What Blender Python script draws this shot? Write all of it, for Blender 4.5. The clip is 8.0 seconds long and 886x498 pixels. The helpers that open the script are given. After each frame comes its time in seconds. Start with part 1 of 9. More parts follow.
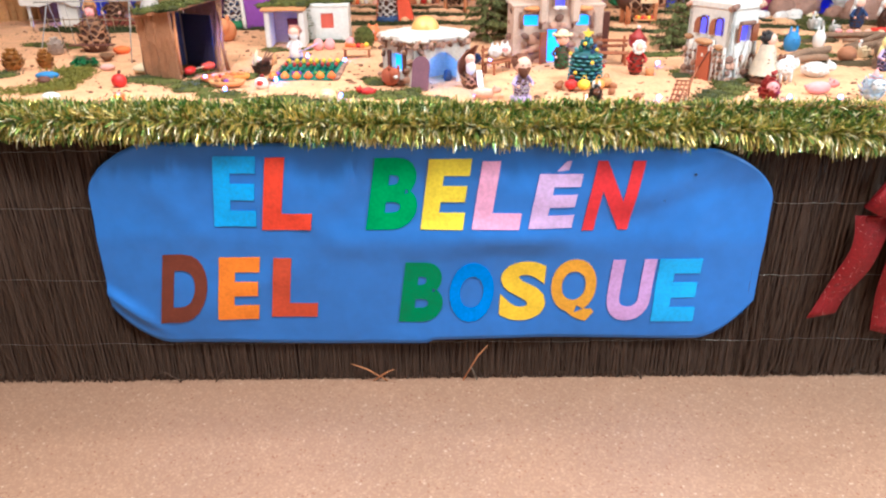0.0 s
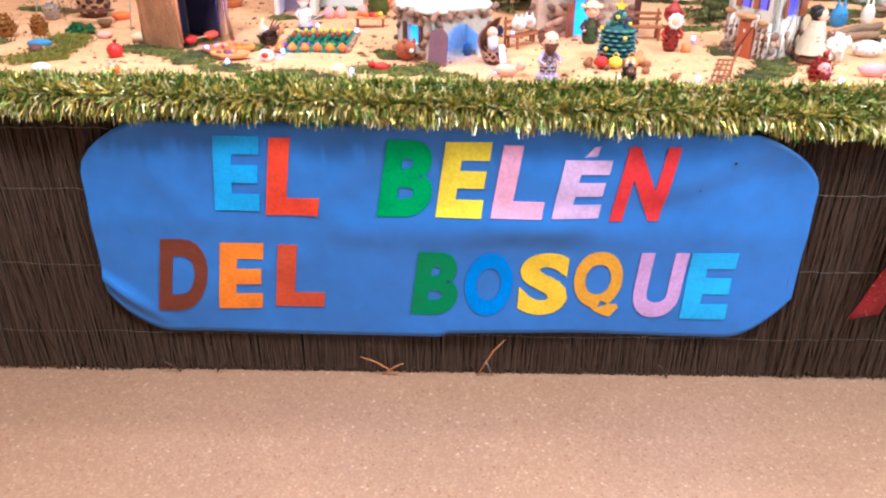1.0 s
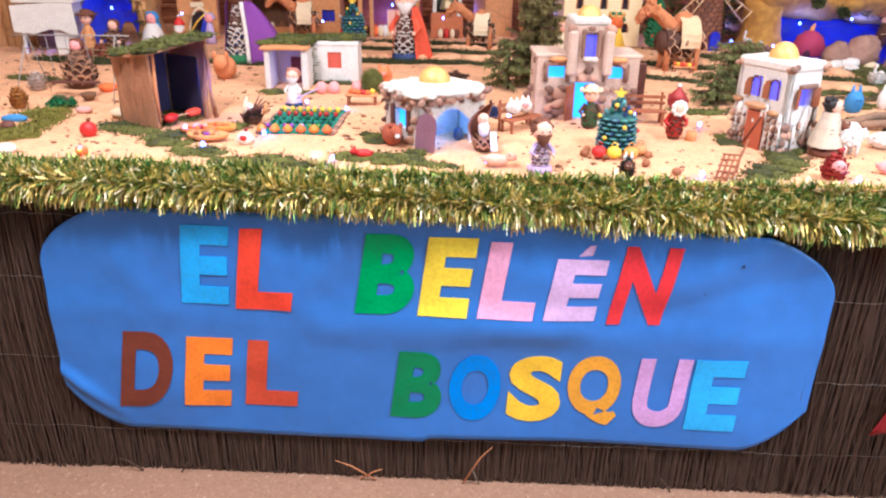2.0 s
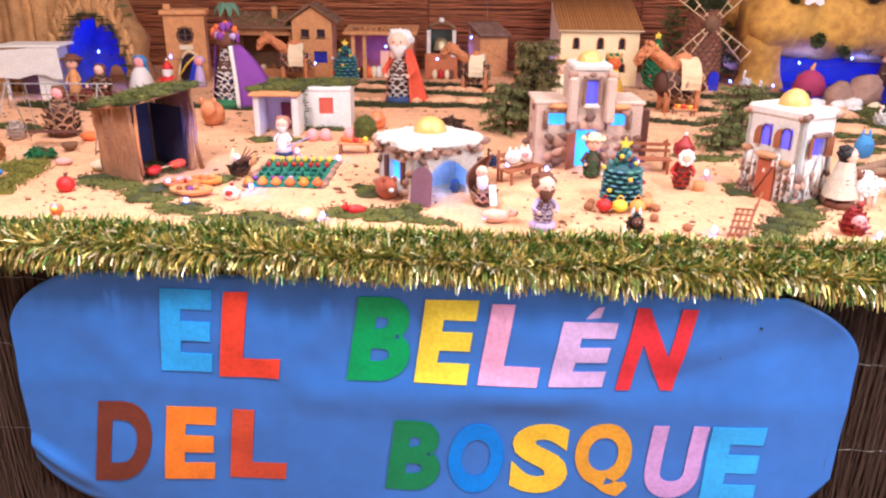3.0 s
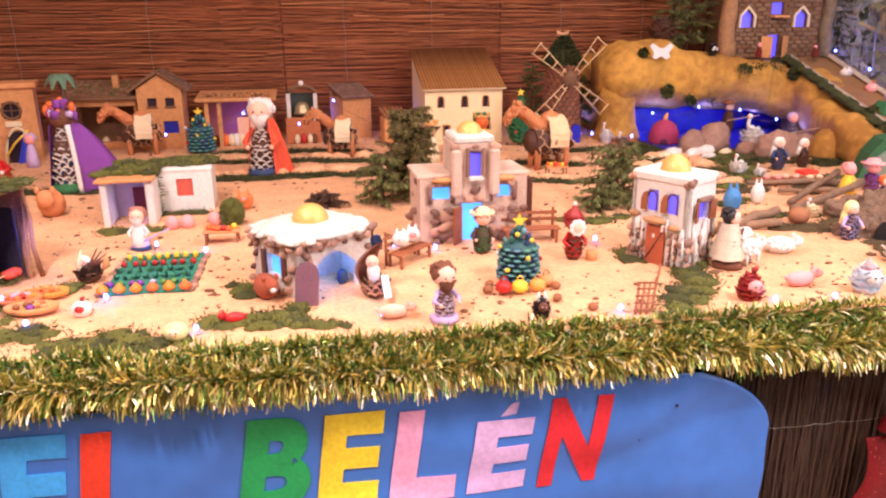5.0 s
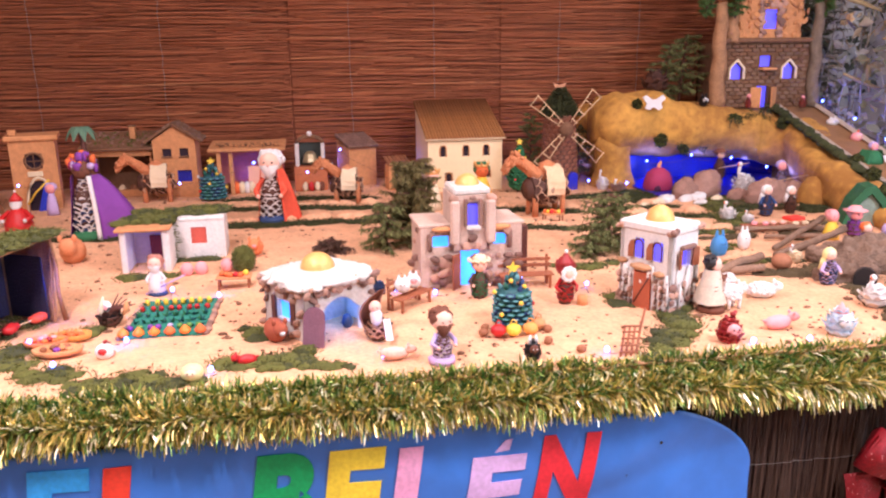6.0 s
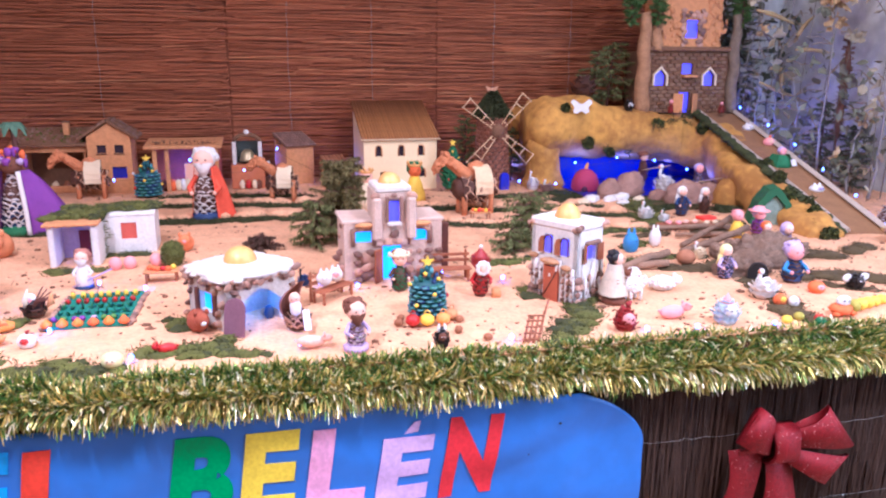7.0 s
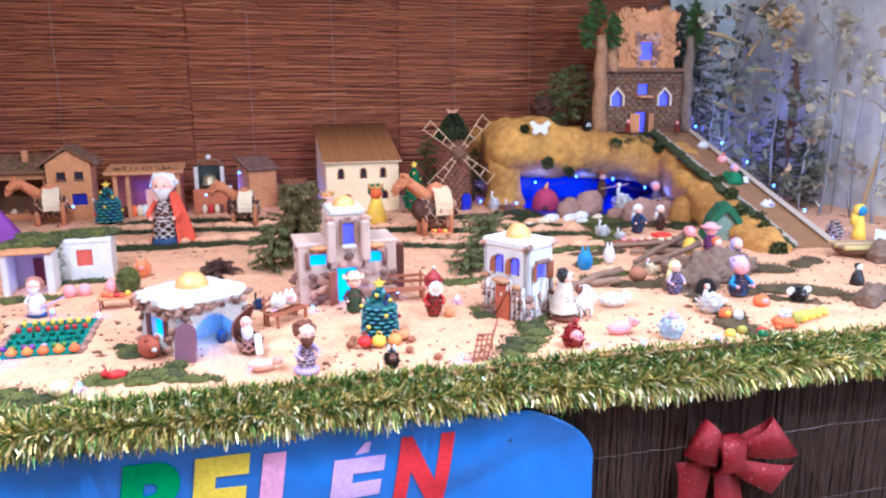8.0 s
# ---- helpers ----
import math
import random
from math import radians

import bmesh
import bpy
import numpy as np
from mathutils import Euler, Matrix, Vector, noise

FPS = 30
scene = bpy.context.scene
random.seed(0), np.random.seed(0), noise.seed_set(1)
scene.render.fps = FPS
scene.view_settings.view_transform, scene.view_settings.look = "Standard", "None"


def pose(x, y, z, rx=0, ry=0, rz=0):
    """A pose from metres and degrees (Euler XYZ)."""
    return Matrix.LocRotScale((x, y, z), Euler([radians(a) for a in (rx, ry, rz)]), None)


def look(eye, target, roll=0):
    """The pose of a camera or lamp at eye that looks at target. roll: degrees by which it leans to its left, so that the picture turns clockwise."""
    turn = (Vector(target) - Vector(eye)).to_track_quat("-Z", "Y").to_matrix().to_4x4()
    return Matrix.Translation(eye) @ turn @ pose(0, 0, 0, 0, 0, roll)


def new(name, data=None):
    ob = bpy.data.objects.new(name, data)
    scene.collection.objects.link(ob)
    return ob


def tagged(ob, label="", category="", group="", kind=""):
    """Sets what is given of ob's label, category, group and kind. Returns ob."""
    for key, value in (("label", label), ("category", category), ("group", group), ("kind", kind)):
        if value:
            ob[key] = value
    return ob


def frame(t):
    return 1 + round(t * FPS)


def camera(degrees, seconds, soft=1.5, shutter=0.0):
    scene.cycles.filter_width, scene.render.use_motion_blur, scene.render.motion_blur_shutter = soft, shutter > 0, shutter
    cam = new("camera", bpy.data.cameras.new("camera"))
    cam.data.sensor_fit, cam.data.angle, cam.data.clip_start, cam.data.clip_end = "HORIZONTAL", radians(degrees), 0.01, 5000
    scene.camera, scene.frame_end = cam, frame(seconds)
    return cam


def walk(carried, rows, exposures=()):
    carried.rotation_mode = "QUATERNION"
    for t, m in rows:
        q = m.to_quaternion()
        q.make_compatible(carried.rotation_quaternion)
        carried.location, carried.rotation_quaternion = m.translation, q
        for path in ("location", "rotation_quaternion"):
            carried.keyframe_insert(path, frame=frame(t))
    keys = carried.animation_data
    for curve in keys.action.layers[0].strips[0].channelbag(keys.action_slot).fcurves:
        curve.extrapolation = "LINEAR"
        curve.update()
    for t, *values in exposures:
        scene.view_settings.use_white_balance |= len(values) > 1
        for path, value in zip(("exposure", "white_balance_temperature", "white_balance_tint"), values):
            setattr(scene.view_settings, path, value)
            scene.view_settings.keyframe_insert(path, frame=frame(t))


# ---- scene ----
# camera and its walk
cam = camera(62.0, 8.0, soft=2.2)
PATH = [
    (0, (0.041, 0.164, 1.246), (0.044, 1.982, 0.414), -0.4),
    (0.5, (0.021, 0.206, 1.234), (0.046, 2.001, 0.352), 0.0),
    (1, (0.031, 0.308, 1.239), (0.002, 2.088, 0.328), 0.2),
    (1.5, (0.082, 0.418, 1.272), (0.032, 2.236, 0.439), 1.0),
    (1.7, (0.096, 0.444, 1.278), (0.028, 2.268, 0.465), 0.9),
    (3, (0.085, 0.591, 1.306), (0.029, 2.46, 0.596), 0.6),
    (3.5, (0.066, 0.663, 1.318), (0.063, 2.539, 0.627), 0.0),
    (4, (0.055, 0.732, 1.333), (0.201, 2.619, 0.686), -0.0),
    (4.5, (0.040, 0.769, 1.345), (0.290, 2.654, 0.718), -0.4),
    (5.8, (0.027, 0.675, 1.400), (0.376, 2.576, 0.885), -0.4),
    (6, (0.031, 0.648, 1.406), (0.332, 2.562, 0.914), -0.7),
    (6.5, (0.057, 0.583, 1.406), (0.365, 2.500, 0.924), -0.4),
    (7, (0.099, 0.537, 1.415), (0.526, 2.428, 0.924), 0.4),
    (7.5, (0.111, 0.495, 1.426), (0.594, 2.381, 0.966), 0.3),
    (8, (0.154, 0.495, 1.425), (0.647, 2.383, 0.987), -0.2),
]
EXPOSURES = [(0, 0.03, 5100, -7), (1.5, 0.05, 5130, 0), (3, 0.03, 5430, 12), (3.5, 0.07, 5900, 17), (4, 0.12, 5360, 22), (4.5, -0.04, 6500, 23), (6, -0.05, 5560, 21), (6.5, -0.02, 5120, 17), (7, -0.03, 4650, 19), (7.5, -0.08, 4680, 11), (8, 0.02, 4300, 4)]
walk(cam, [(t, look(eye, target, roll)) for t, eye, target, roll in PATH], EXPOSURES)

# world and large lights
world = bpy.data.worlds.new("world")
scene.world = world
world.use_nodes = True
world.node_tree.nodes["Background"].inputs[0].default_value = (0.5, 0.55, 0.6, 1)
world.node_tree.nodes["Background"].inputs[1].default_value = 0.05


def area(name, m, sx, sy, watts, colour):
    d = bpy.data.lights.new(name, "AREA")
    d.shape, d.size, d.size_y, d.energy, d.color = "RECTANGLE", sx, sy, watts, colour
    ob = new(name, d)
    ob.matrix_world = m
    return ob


area("ceiling_lamp", look((-0.7, 2.35, 2.66), (-0.7, 2.351, 0)), 1.2, 0.2, 28, (1.0, 0.78, 0.66))
area("ceiling_lamp", look((1.4, 2.75, 2.66), (1.4, 2.751, 0)), 1.2, 0.2, 25, (1.0, 0.78, 0.66))
area("ceiling_lamp", look((-0.6, 1.02, 2.66), (-0.6, 1.021, 0)), 0.12, 0.5, 78, (1.0, 0.81, 0.72))
area("ceiling_lamp", look((1.4, 1.02, 2.66), (1.4, 1.021, 0)), 0.12, 0.5, 64, (1.0, 0.82, 0.74))
# Added cool lamp that brightens the display's right end; no window stands there.
area("right_end_fill", look((2.96, 0.4, 1.6), (1.6, 2.9, 1.1)), 1.0, 1.2, 74, (0.82, 0.92, 0.98))


def glow(x, y, z, watts, colour=(0.10, 0.14, 1.0), r=0.012):
    d = bpy.data.lights.new("led_glow", "POINT")
    d.energy, d.color, d.shadow_soft_size = watts, colour, r
    new("led_glow", d).location = (x, y, z)


# ---- materials ----
def lin(r, g, b):
    return tuple((c / 255 / 12.92 if c < 11 else ((c / 255 + 0.055) / 1.055) ** 2.4) for c in (r, g, b))


MATS = {}


def mat(name, rgb, rough=0.7, var=0.25, scale=30.0, metal=0.0, bump=0.3, dist=0.002, rnd=0.15, island=0.0, rgb2=None, emit=0.0):
    """A procedural material: rgb is 0-255, two scales of noise, a bump, and a random shift for each object or island."""
    if name in MATS:
        return MATS[name]
    m = bpy.data.materials.new(name)
    m.use_nodes = True
    nt = m.node_tree
    n, l = nt.nodes, nt.links
    bsdf = n["Principled BSDF"]
    base = lin(*rgb)
    tc = n.new("ShaderNodeTexCoord")
    n1, n2 = n.new("ShaderNodeTexNoise"), n.new("ShaderNodeTexNoise")
    n1.inputs["Scale"].default_value, n2.inputs["Scale"].default_value = scale, scale * 7
    n1.inputs["Detail"].default_value, n2.inputs["Detail"].default_value = 4, 3
    for k in (n1, n2):
        l.new(tc.outputs["Object"], k.inputs["Vector"])
    add = n.new("ShaderNodeMath")
    add.operation = "ADD"
    l.new(n1.outputs[0], add.inputs[0])
    l.new(n2.outputs[0], add.inputs[1])
    src = add.outputs[0]
    info = n.new("ShaderNodeObjectInfo")
    geo = n.new("ShaderNodeNewGeometry")
    for sock, amount in ((info.outputs["Random"], rnd), (geo.outputs["Random Per Island"], island)):
        if amount:
            k = n.new("ShaderNodeMath")
            k.operation = "MULTIPLY_ADD"
            l.new(sock, k.inputs[0])
            k.inputs[1].default_value = amount * 2
            l.new(src, k.inputs[2])
            src = k.outputs[0]
    mid = 1.0 + rnd + island
    ramp = n.new("ShaderNodeMapRange")
    spread = 0.30 + rnd * 0.9 + island * 0.9
    ramp.inputs["From Min"].default_value, ramp.inputs["From Max"].default_value = mid - spread, mid + spread
    l.new(src, ramp.inputs["Value"])
    mix = n.new("ShaderNodeMix")
    mix.data_type = "RGBA"
    hi = lin(*rgb2) if rgb2 else tuple(min(1, c * (1 + var)) for c in base)
    lo = base if rgb2 else tuple(c * (1 - var) for c in base)
    mix.inputs["A"].default_value, mix.inputs["B"].default_value = (*lo, 1), (*hi, 1)
    l.new(ramp.outputs[0], mix.inputs["Factor"])
    l.new(mix.outputs["Result"], bsdf.inputs["Base Color"])
    bsdf.inputs["Roughness"].default_value, bsdf.inputs["Metallic"].default_value = rough, metal
    if bump:
        b = n.new("ShaderNodeBump")
        b.inputs["Strength"].default_value, b.inputs["Distance"].default_value = bump, dist
        l.new(add.outputs[0], b.inputs["Height"])
        l.new(b.outputs[0], bsdf.inputs["Normal"])
    if emit:
        bsdf.inputs["Emission Color"].default_value = (*base, 1)
        bsdf.inputs["Emission Strength"].default_value = emit
    MATS[name] = m
    return m


SAND = mat("sand", (219, 168, 126), 0.95, 0.20, 14, bump=0.8, dist=0.004, rnd=0)
SAND2 = mat("sand_bit", (120, 84, 60), 0.9, 0.4, 40, island=0.5)
MOSS = mat("moss", (88, 90, 34), 0.9, 0.4, 25, island=0.4, rnd=0.1)
DARKMOSS = mat("dark_moss", (60, 64, 30), 0.95, 0.4, 25, island=0.4, rnd=0.1)
PINE = mat("pine_needle", (104, 108, 58), 0.8, 0.35, 20, island=0.5, rnd=0.05)
HEATHER = mat("heather_twig", (80, 59, 45), 0.9, 0.4, 25, island=0.38, rnd=0.25)
REED = mat("reed_stem", (172, 102, 62), 0.75, 0.30, 12, island=0.28, rnd=0.12)
REEDL = mat("reed_stem_light", (198, 132, 84), 0.75, 0.3, 12, island=0.5)
BOARD = mat("dark_board", (52, 32, 24), 0.9, 0.2, 8)
REDBOARD = mat("red_brown_board", (126, 74, 48), 0.9, 0.2, 8)
WIRE = mat("galvanised_wire", (170, 165, 155), 0.4, 0.2, 40, metal=0.9, rnd=0)
WALLP = mat("wall_paint", (205, 200, 190), 0.8, 0.06, 3, rnd=0)
GREYWALL = mat("grey_wall_cloth", (206, 206, 198), 0.85, 0.22, 2.5, rnd=0)
PAPER = mat("blue_paper", (60, 118, 200), 0.4, 0.10, 3.0, bump=0.12, dist=0.006, rnd=0)
STONE = mat("pebble", (182, 142, 120), 0.75, 0.35, 35, rnd=0.45)
STONED = mat("dark_pebble", (132, 100, 86), 0.75, 0.35, 35, rnd=0.4)
PLASTER = mat("white_plaster", (208, 200, 190), 0.85, 0.14, 18, bump=0.5, dist=0.003, rnd=0)
WHITEWASH = mat("whitewash", (218, 213, 206), 0.85, 0.10, 18, bump=0.5, dist=0.003, rnd=0)
PLASTERP = mat("grey_pink_plaster", (198, 172, 154), 0.85, 0.16, 20, bump=0.6, dist=0.003, rnd=0)
YELLOWP = mat("cream_card", (240, 216, 168), 0.7, 0.05, 12, rnd=0)
BROWNROOF = mat("brown_roof", (150, 98, 48), 0.85, 0.25, 30, rnd=0.15)
CORK = mat("cork", (204, 144, 92), 0.9, 0.3, 45, bump=0.6, dist=0.002)
TANSTONE = mat("tan_slab_stone", (196, 150, 108), 0.85, 0.35, 40, bump=0.8, dist=0.003, rnd=0.2)
CORKD = mat("dark_cork", (120, 86, 60), 0.9, 0.35, 45, bump=0.7, dist=0.003)
BARK = mat("bark", (168, 120, 86), 0.95, 0.4, 28, bump=0.9, dist=0.006, rnd=0.3)
WOOD = mat("brown_wood", (148, 86, 54), 0.6, 0.25, 30)
WOODD = mat("dark_wood", (96, 56, 44), 0.65, 0.25, 30)
WOODL = mat("light_stick", (216, 182, 136), 0.6, 0.15, 40)
TERRA = mat("terracotta_tile", (150, 96, 62), 0.8, 0.35, 40, rnd=0.45)
GOLD = mat("gold_paint", (232, 176, 100), 0.42, 0.12, 30, metal=0.15, rnd=0)
HILL = mat("ochre_foam", (160, 112, 48), 0.9, 0.3, 4.0, bump=0.25, dist=0.006, rnd=0, rgb2=(206, 154, 66))
CONE = mat("cone_scale", (84, 52, 38), 0.7, 0.4, 60, island=0.4)
CONET = mat("cone_tip", (184, 144, 112), 0.7, 0.3, 60, island=0.3)
WHITE = mat("white_felt", (224, 219, 214), 0.9, 0.05, 60, bump=0.5)
CREAM = mat("cream_felt", (226, 206, 170), 0.9, 0.1, 60, bump=0.5)
PINK = mat("pink_felt", (238, 158, 156), 0.85, 0.1, 60)
SKIN = mat("skin_tone_felt", (240, 188, 164), 0.85, 0.06, 60)
RED = mat("red_paint", (190, 34, 30), 0.5, 0.2, 40)
REDD = mat("dark_red_paint", (150, 38, 36), 0.5, 0.25, 40)
ORANGE = mat("orange_felt", (226, 110, 52), 0.8, 0.15, 40)
PURPLE = mat("purple_felt", (126, 62, 150), 0.8, 0.15, 40)
MAGENTA = mat("magenta_felt", (160, 50, 88), 0.8, 0.15, 40)
LILAC = mat("lilac_paint", (186, 164, 206), 0.7, 0.2, 50)
BLUE = mat("blue_felt", (70, 132, 190), 0.85, 0.15, 40)
NAVY = mat("navy_paint", (44, 66, 110), 0.7, 0.25, 40)
YELLOW = mat("yellow_paint", (240, 200, 60), 0.6, 0.12, 40)
TEAL = mat("teal_green_paint", (38, 88, 92), 0.6, 0.35, 40, island=0.3)
GREEN = mat("green_felt", (44, 108, 66), 0.8, 0.25, 40)
LEAFG = mat("bright_leaf", (92, 134, 60), 0.7, 0.25, 40, island=0.3)
BLACK = mat("black_paint", (30, 26, 26), 0.5, 0.2, 40)
BROWN = mat("brown_felt", (110, 66, 46), 0.85, 0.25, 40)
GREYROCK = mat("grey_rock", (154, 118, 102), 0.85, 0.3, 20, bump=0.6, dist=0.006)
ROCKB = mat("brown_rock", (134, 108, 88), 0.95, 0.45, 26, bump=1.0, dist=0.010)
# Near-black colour paints the inner shade on panels behind windows and porch.
SHADEIN = mat("painted_inner_shade", (48, 34, 46), 0.9, 0.2, 20)
BLUEPAPER = mat("blue_cellophane", (30, 36, 170), 0.35, 0.3, 12, bump=0.5, dist=0.01)
LITBLUE = mat("lit_blue_film", (70, 160, 255), 0.4, 0.1, 30, emit=1.6)
LITVIOLET = mat("lit_violet_film", (92, 84, 236), 0.4, 0.1, 30, emit=1.1)
LED = mat("blue_led", (90, 110, 255), 0.3, 0, 30, emit=22, bump=0)
CABLE = mat("green_cable", (26, 44, 32), 0.5, 0.2, 40)
DRYLEAF = mat("dry_leaf", (162, 150, 126), 0.8, 0.2, 20, island=0.3)
DRYTWIG = mat("dry_twig", (150, 128, 96), 0.8, 0.3, 20, island=0.4)
GREYTWIG = mat("grey_twig", (150, 146, 142), 0.85, 0.3, 20, island=0.4)
GLITTER = mat("red_glitter", (140, 20, 28), 0.42, 0.45, 160, metal=0.3, bump=1.0, dist=0.001, rnd=0)
RAILM = mat("pale_rail", (186, 172, 156), 0.7, 0.2, 30)


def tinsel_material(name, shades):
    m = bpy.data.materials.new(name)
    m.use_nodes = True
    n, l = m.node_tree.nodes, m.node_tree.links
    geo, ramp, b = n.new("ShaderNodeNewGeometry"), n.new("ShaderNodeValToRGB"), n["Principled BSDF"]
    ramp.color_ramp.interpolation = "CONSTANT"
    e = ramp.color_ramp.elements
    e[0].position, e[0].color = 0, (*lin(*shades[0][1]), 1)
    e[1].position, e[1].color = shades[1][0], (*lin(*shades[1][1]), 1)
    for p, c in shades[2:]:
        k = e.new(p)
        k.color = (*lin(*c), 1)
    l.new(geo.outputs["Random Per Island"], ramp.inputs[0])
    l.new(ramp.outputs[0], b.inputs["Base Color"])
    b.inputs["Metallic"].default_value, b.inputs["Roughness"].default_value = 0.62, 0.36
    return m


def floor_material():
    m = bpy.data.materials.new("terrazzo_floor")
    m.use_nodes = True
    n, l = m.node_tree.nodes, m.node_tree.links
    b, tc = n["Principled BSDF"], n.new("ShaderNodeTexCoord")
    chips, big = n.new("ShaderNodeTexVoronoi"), n.new("ShaderNodeTexNoise")
    chips.inputs["Scale"].default_value, big.inputs["Scale"].default_value = 190, 3.5
    big.inputs["Detail"].default_value = 6
    ramp = n.new("ShaderNodeValToRGB")
    ramp.color_ramp.interpolation = "CONSTANT"
    e = ramp.color_ramp.elements
    e[0].position, e[0].color = 0, (*lin(164, 128, 104), 1)
    e[1].position, e[1].color = 0.62, (*lin(174, 138, 112), 1)
    for p, c in ((0.91, (184, 149, 122)), (0.965, (150, 108, 84)), (0.992, (200, 172, 148))):
        k = e.new(p)
        k.color = (*lin(*c), 1)
    sep = n.new("ShaderNodeSeparateColor")
    mixed = n.new("ShaderNodeMix")
    mixed.data_type, mixed.blend_type = "RGBA", "MULTIPLY"
    mixed.inputs["Factor"].default_value = 0.5
    grey = n.new("ShaderNodeMapRange")
    grey.inputs["To Min"].default_value, grey.inputs["To Max"].default_value = 0.7, 1.15
    for k in (chips, big):
        l.new(tc.outputs["Object"], k.inputs["Vector"])
    l.new(chips.outputs["Color"], sep.inputs[0])
    l.new(sep.outputs[0], ramp.inputs[0])
    l.new(big.outputs[0], grey.inputs["Value"])
    l.new(ramp.outputs[0], mixed.inputs["A"])
    l.new(grey.outputs[0], mixed.inputs["B"])
    l.new(mixed.outputs["Result"], b.inputs["Base Color"])
    b.inputs["Roughness"].default_value = 0.42
    return m


for k in HILL.node_tree.nodes:
    if k.type == "MAP_RANGE":
        k.inputs["From Min"].default_value, k.inputs["From Max"].default_value = 0.78, 1.22

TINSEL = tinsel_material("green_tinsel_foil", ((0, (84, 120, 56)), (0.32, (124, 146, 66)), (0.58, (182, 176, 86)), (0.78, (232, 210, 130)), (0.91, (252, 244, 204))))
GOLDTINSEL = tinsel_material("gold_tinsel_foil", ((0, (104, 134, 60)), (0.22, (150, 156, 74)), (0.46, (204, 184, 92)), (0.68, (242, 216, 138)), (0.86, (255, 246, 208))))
FLOORM = floor_material()


def add_sparkles(m, rgb, scale, share):
    """Scattered bright cells that paint glitter glints into a material's colour."""
    n, l = m.node_tree.nodes, m.node_tree.links
    b = next(k for k in n if k.type == "BSDF_PRINCIPLED")
    old = b.inputs["Base Color"].links[0].from_socket
    tc, v, sep, near, cut, mul, mix = (n.new("ShaderNode" + k) for k in ("TexCoord", "TexVoronoi", "SeparateColor", "Math", "Math", "Math", "Mix"))
    v.inputs["Scale"].default_value = scale
    near.operation, cut.operation, mul.operation = "LESS_THAN", "GREATER_THAN", "MULTIPLY"
    near.inputs[1].default_value, cut.inputs[1].default_value = 0.34, 1 - share
    mix.data_type = "RGBA"
    mix.inputs["B"].default_value = (*lin(*rgb), 1)
    l.new(tc.outputs["Object"], v.inputs["Vector"])
    l.new(v.outputs["Distance"], near.inputs[0])
    l.new(v.outputs["Color"], sep.inputs[0])
    l.new(sep.outputs[0], cut.inputs[0])
    l.new(near.outputs[0], mul.inputs[0])
    l.new(cut.outputs[0], mul.inputs[1])
    l.new(mul.outputs[0], mix.inputs["Factor"])
    l.new(old, mix.inputs["A"])
    l.new(mix.outputs["Result"], b.inputs["Base Color"])


add_sparkles(GLITTER, (255, 200, 190), 300, 0.035)


# ---- mesh building ----
R = random.Random(7)


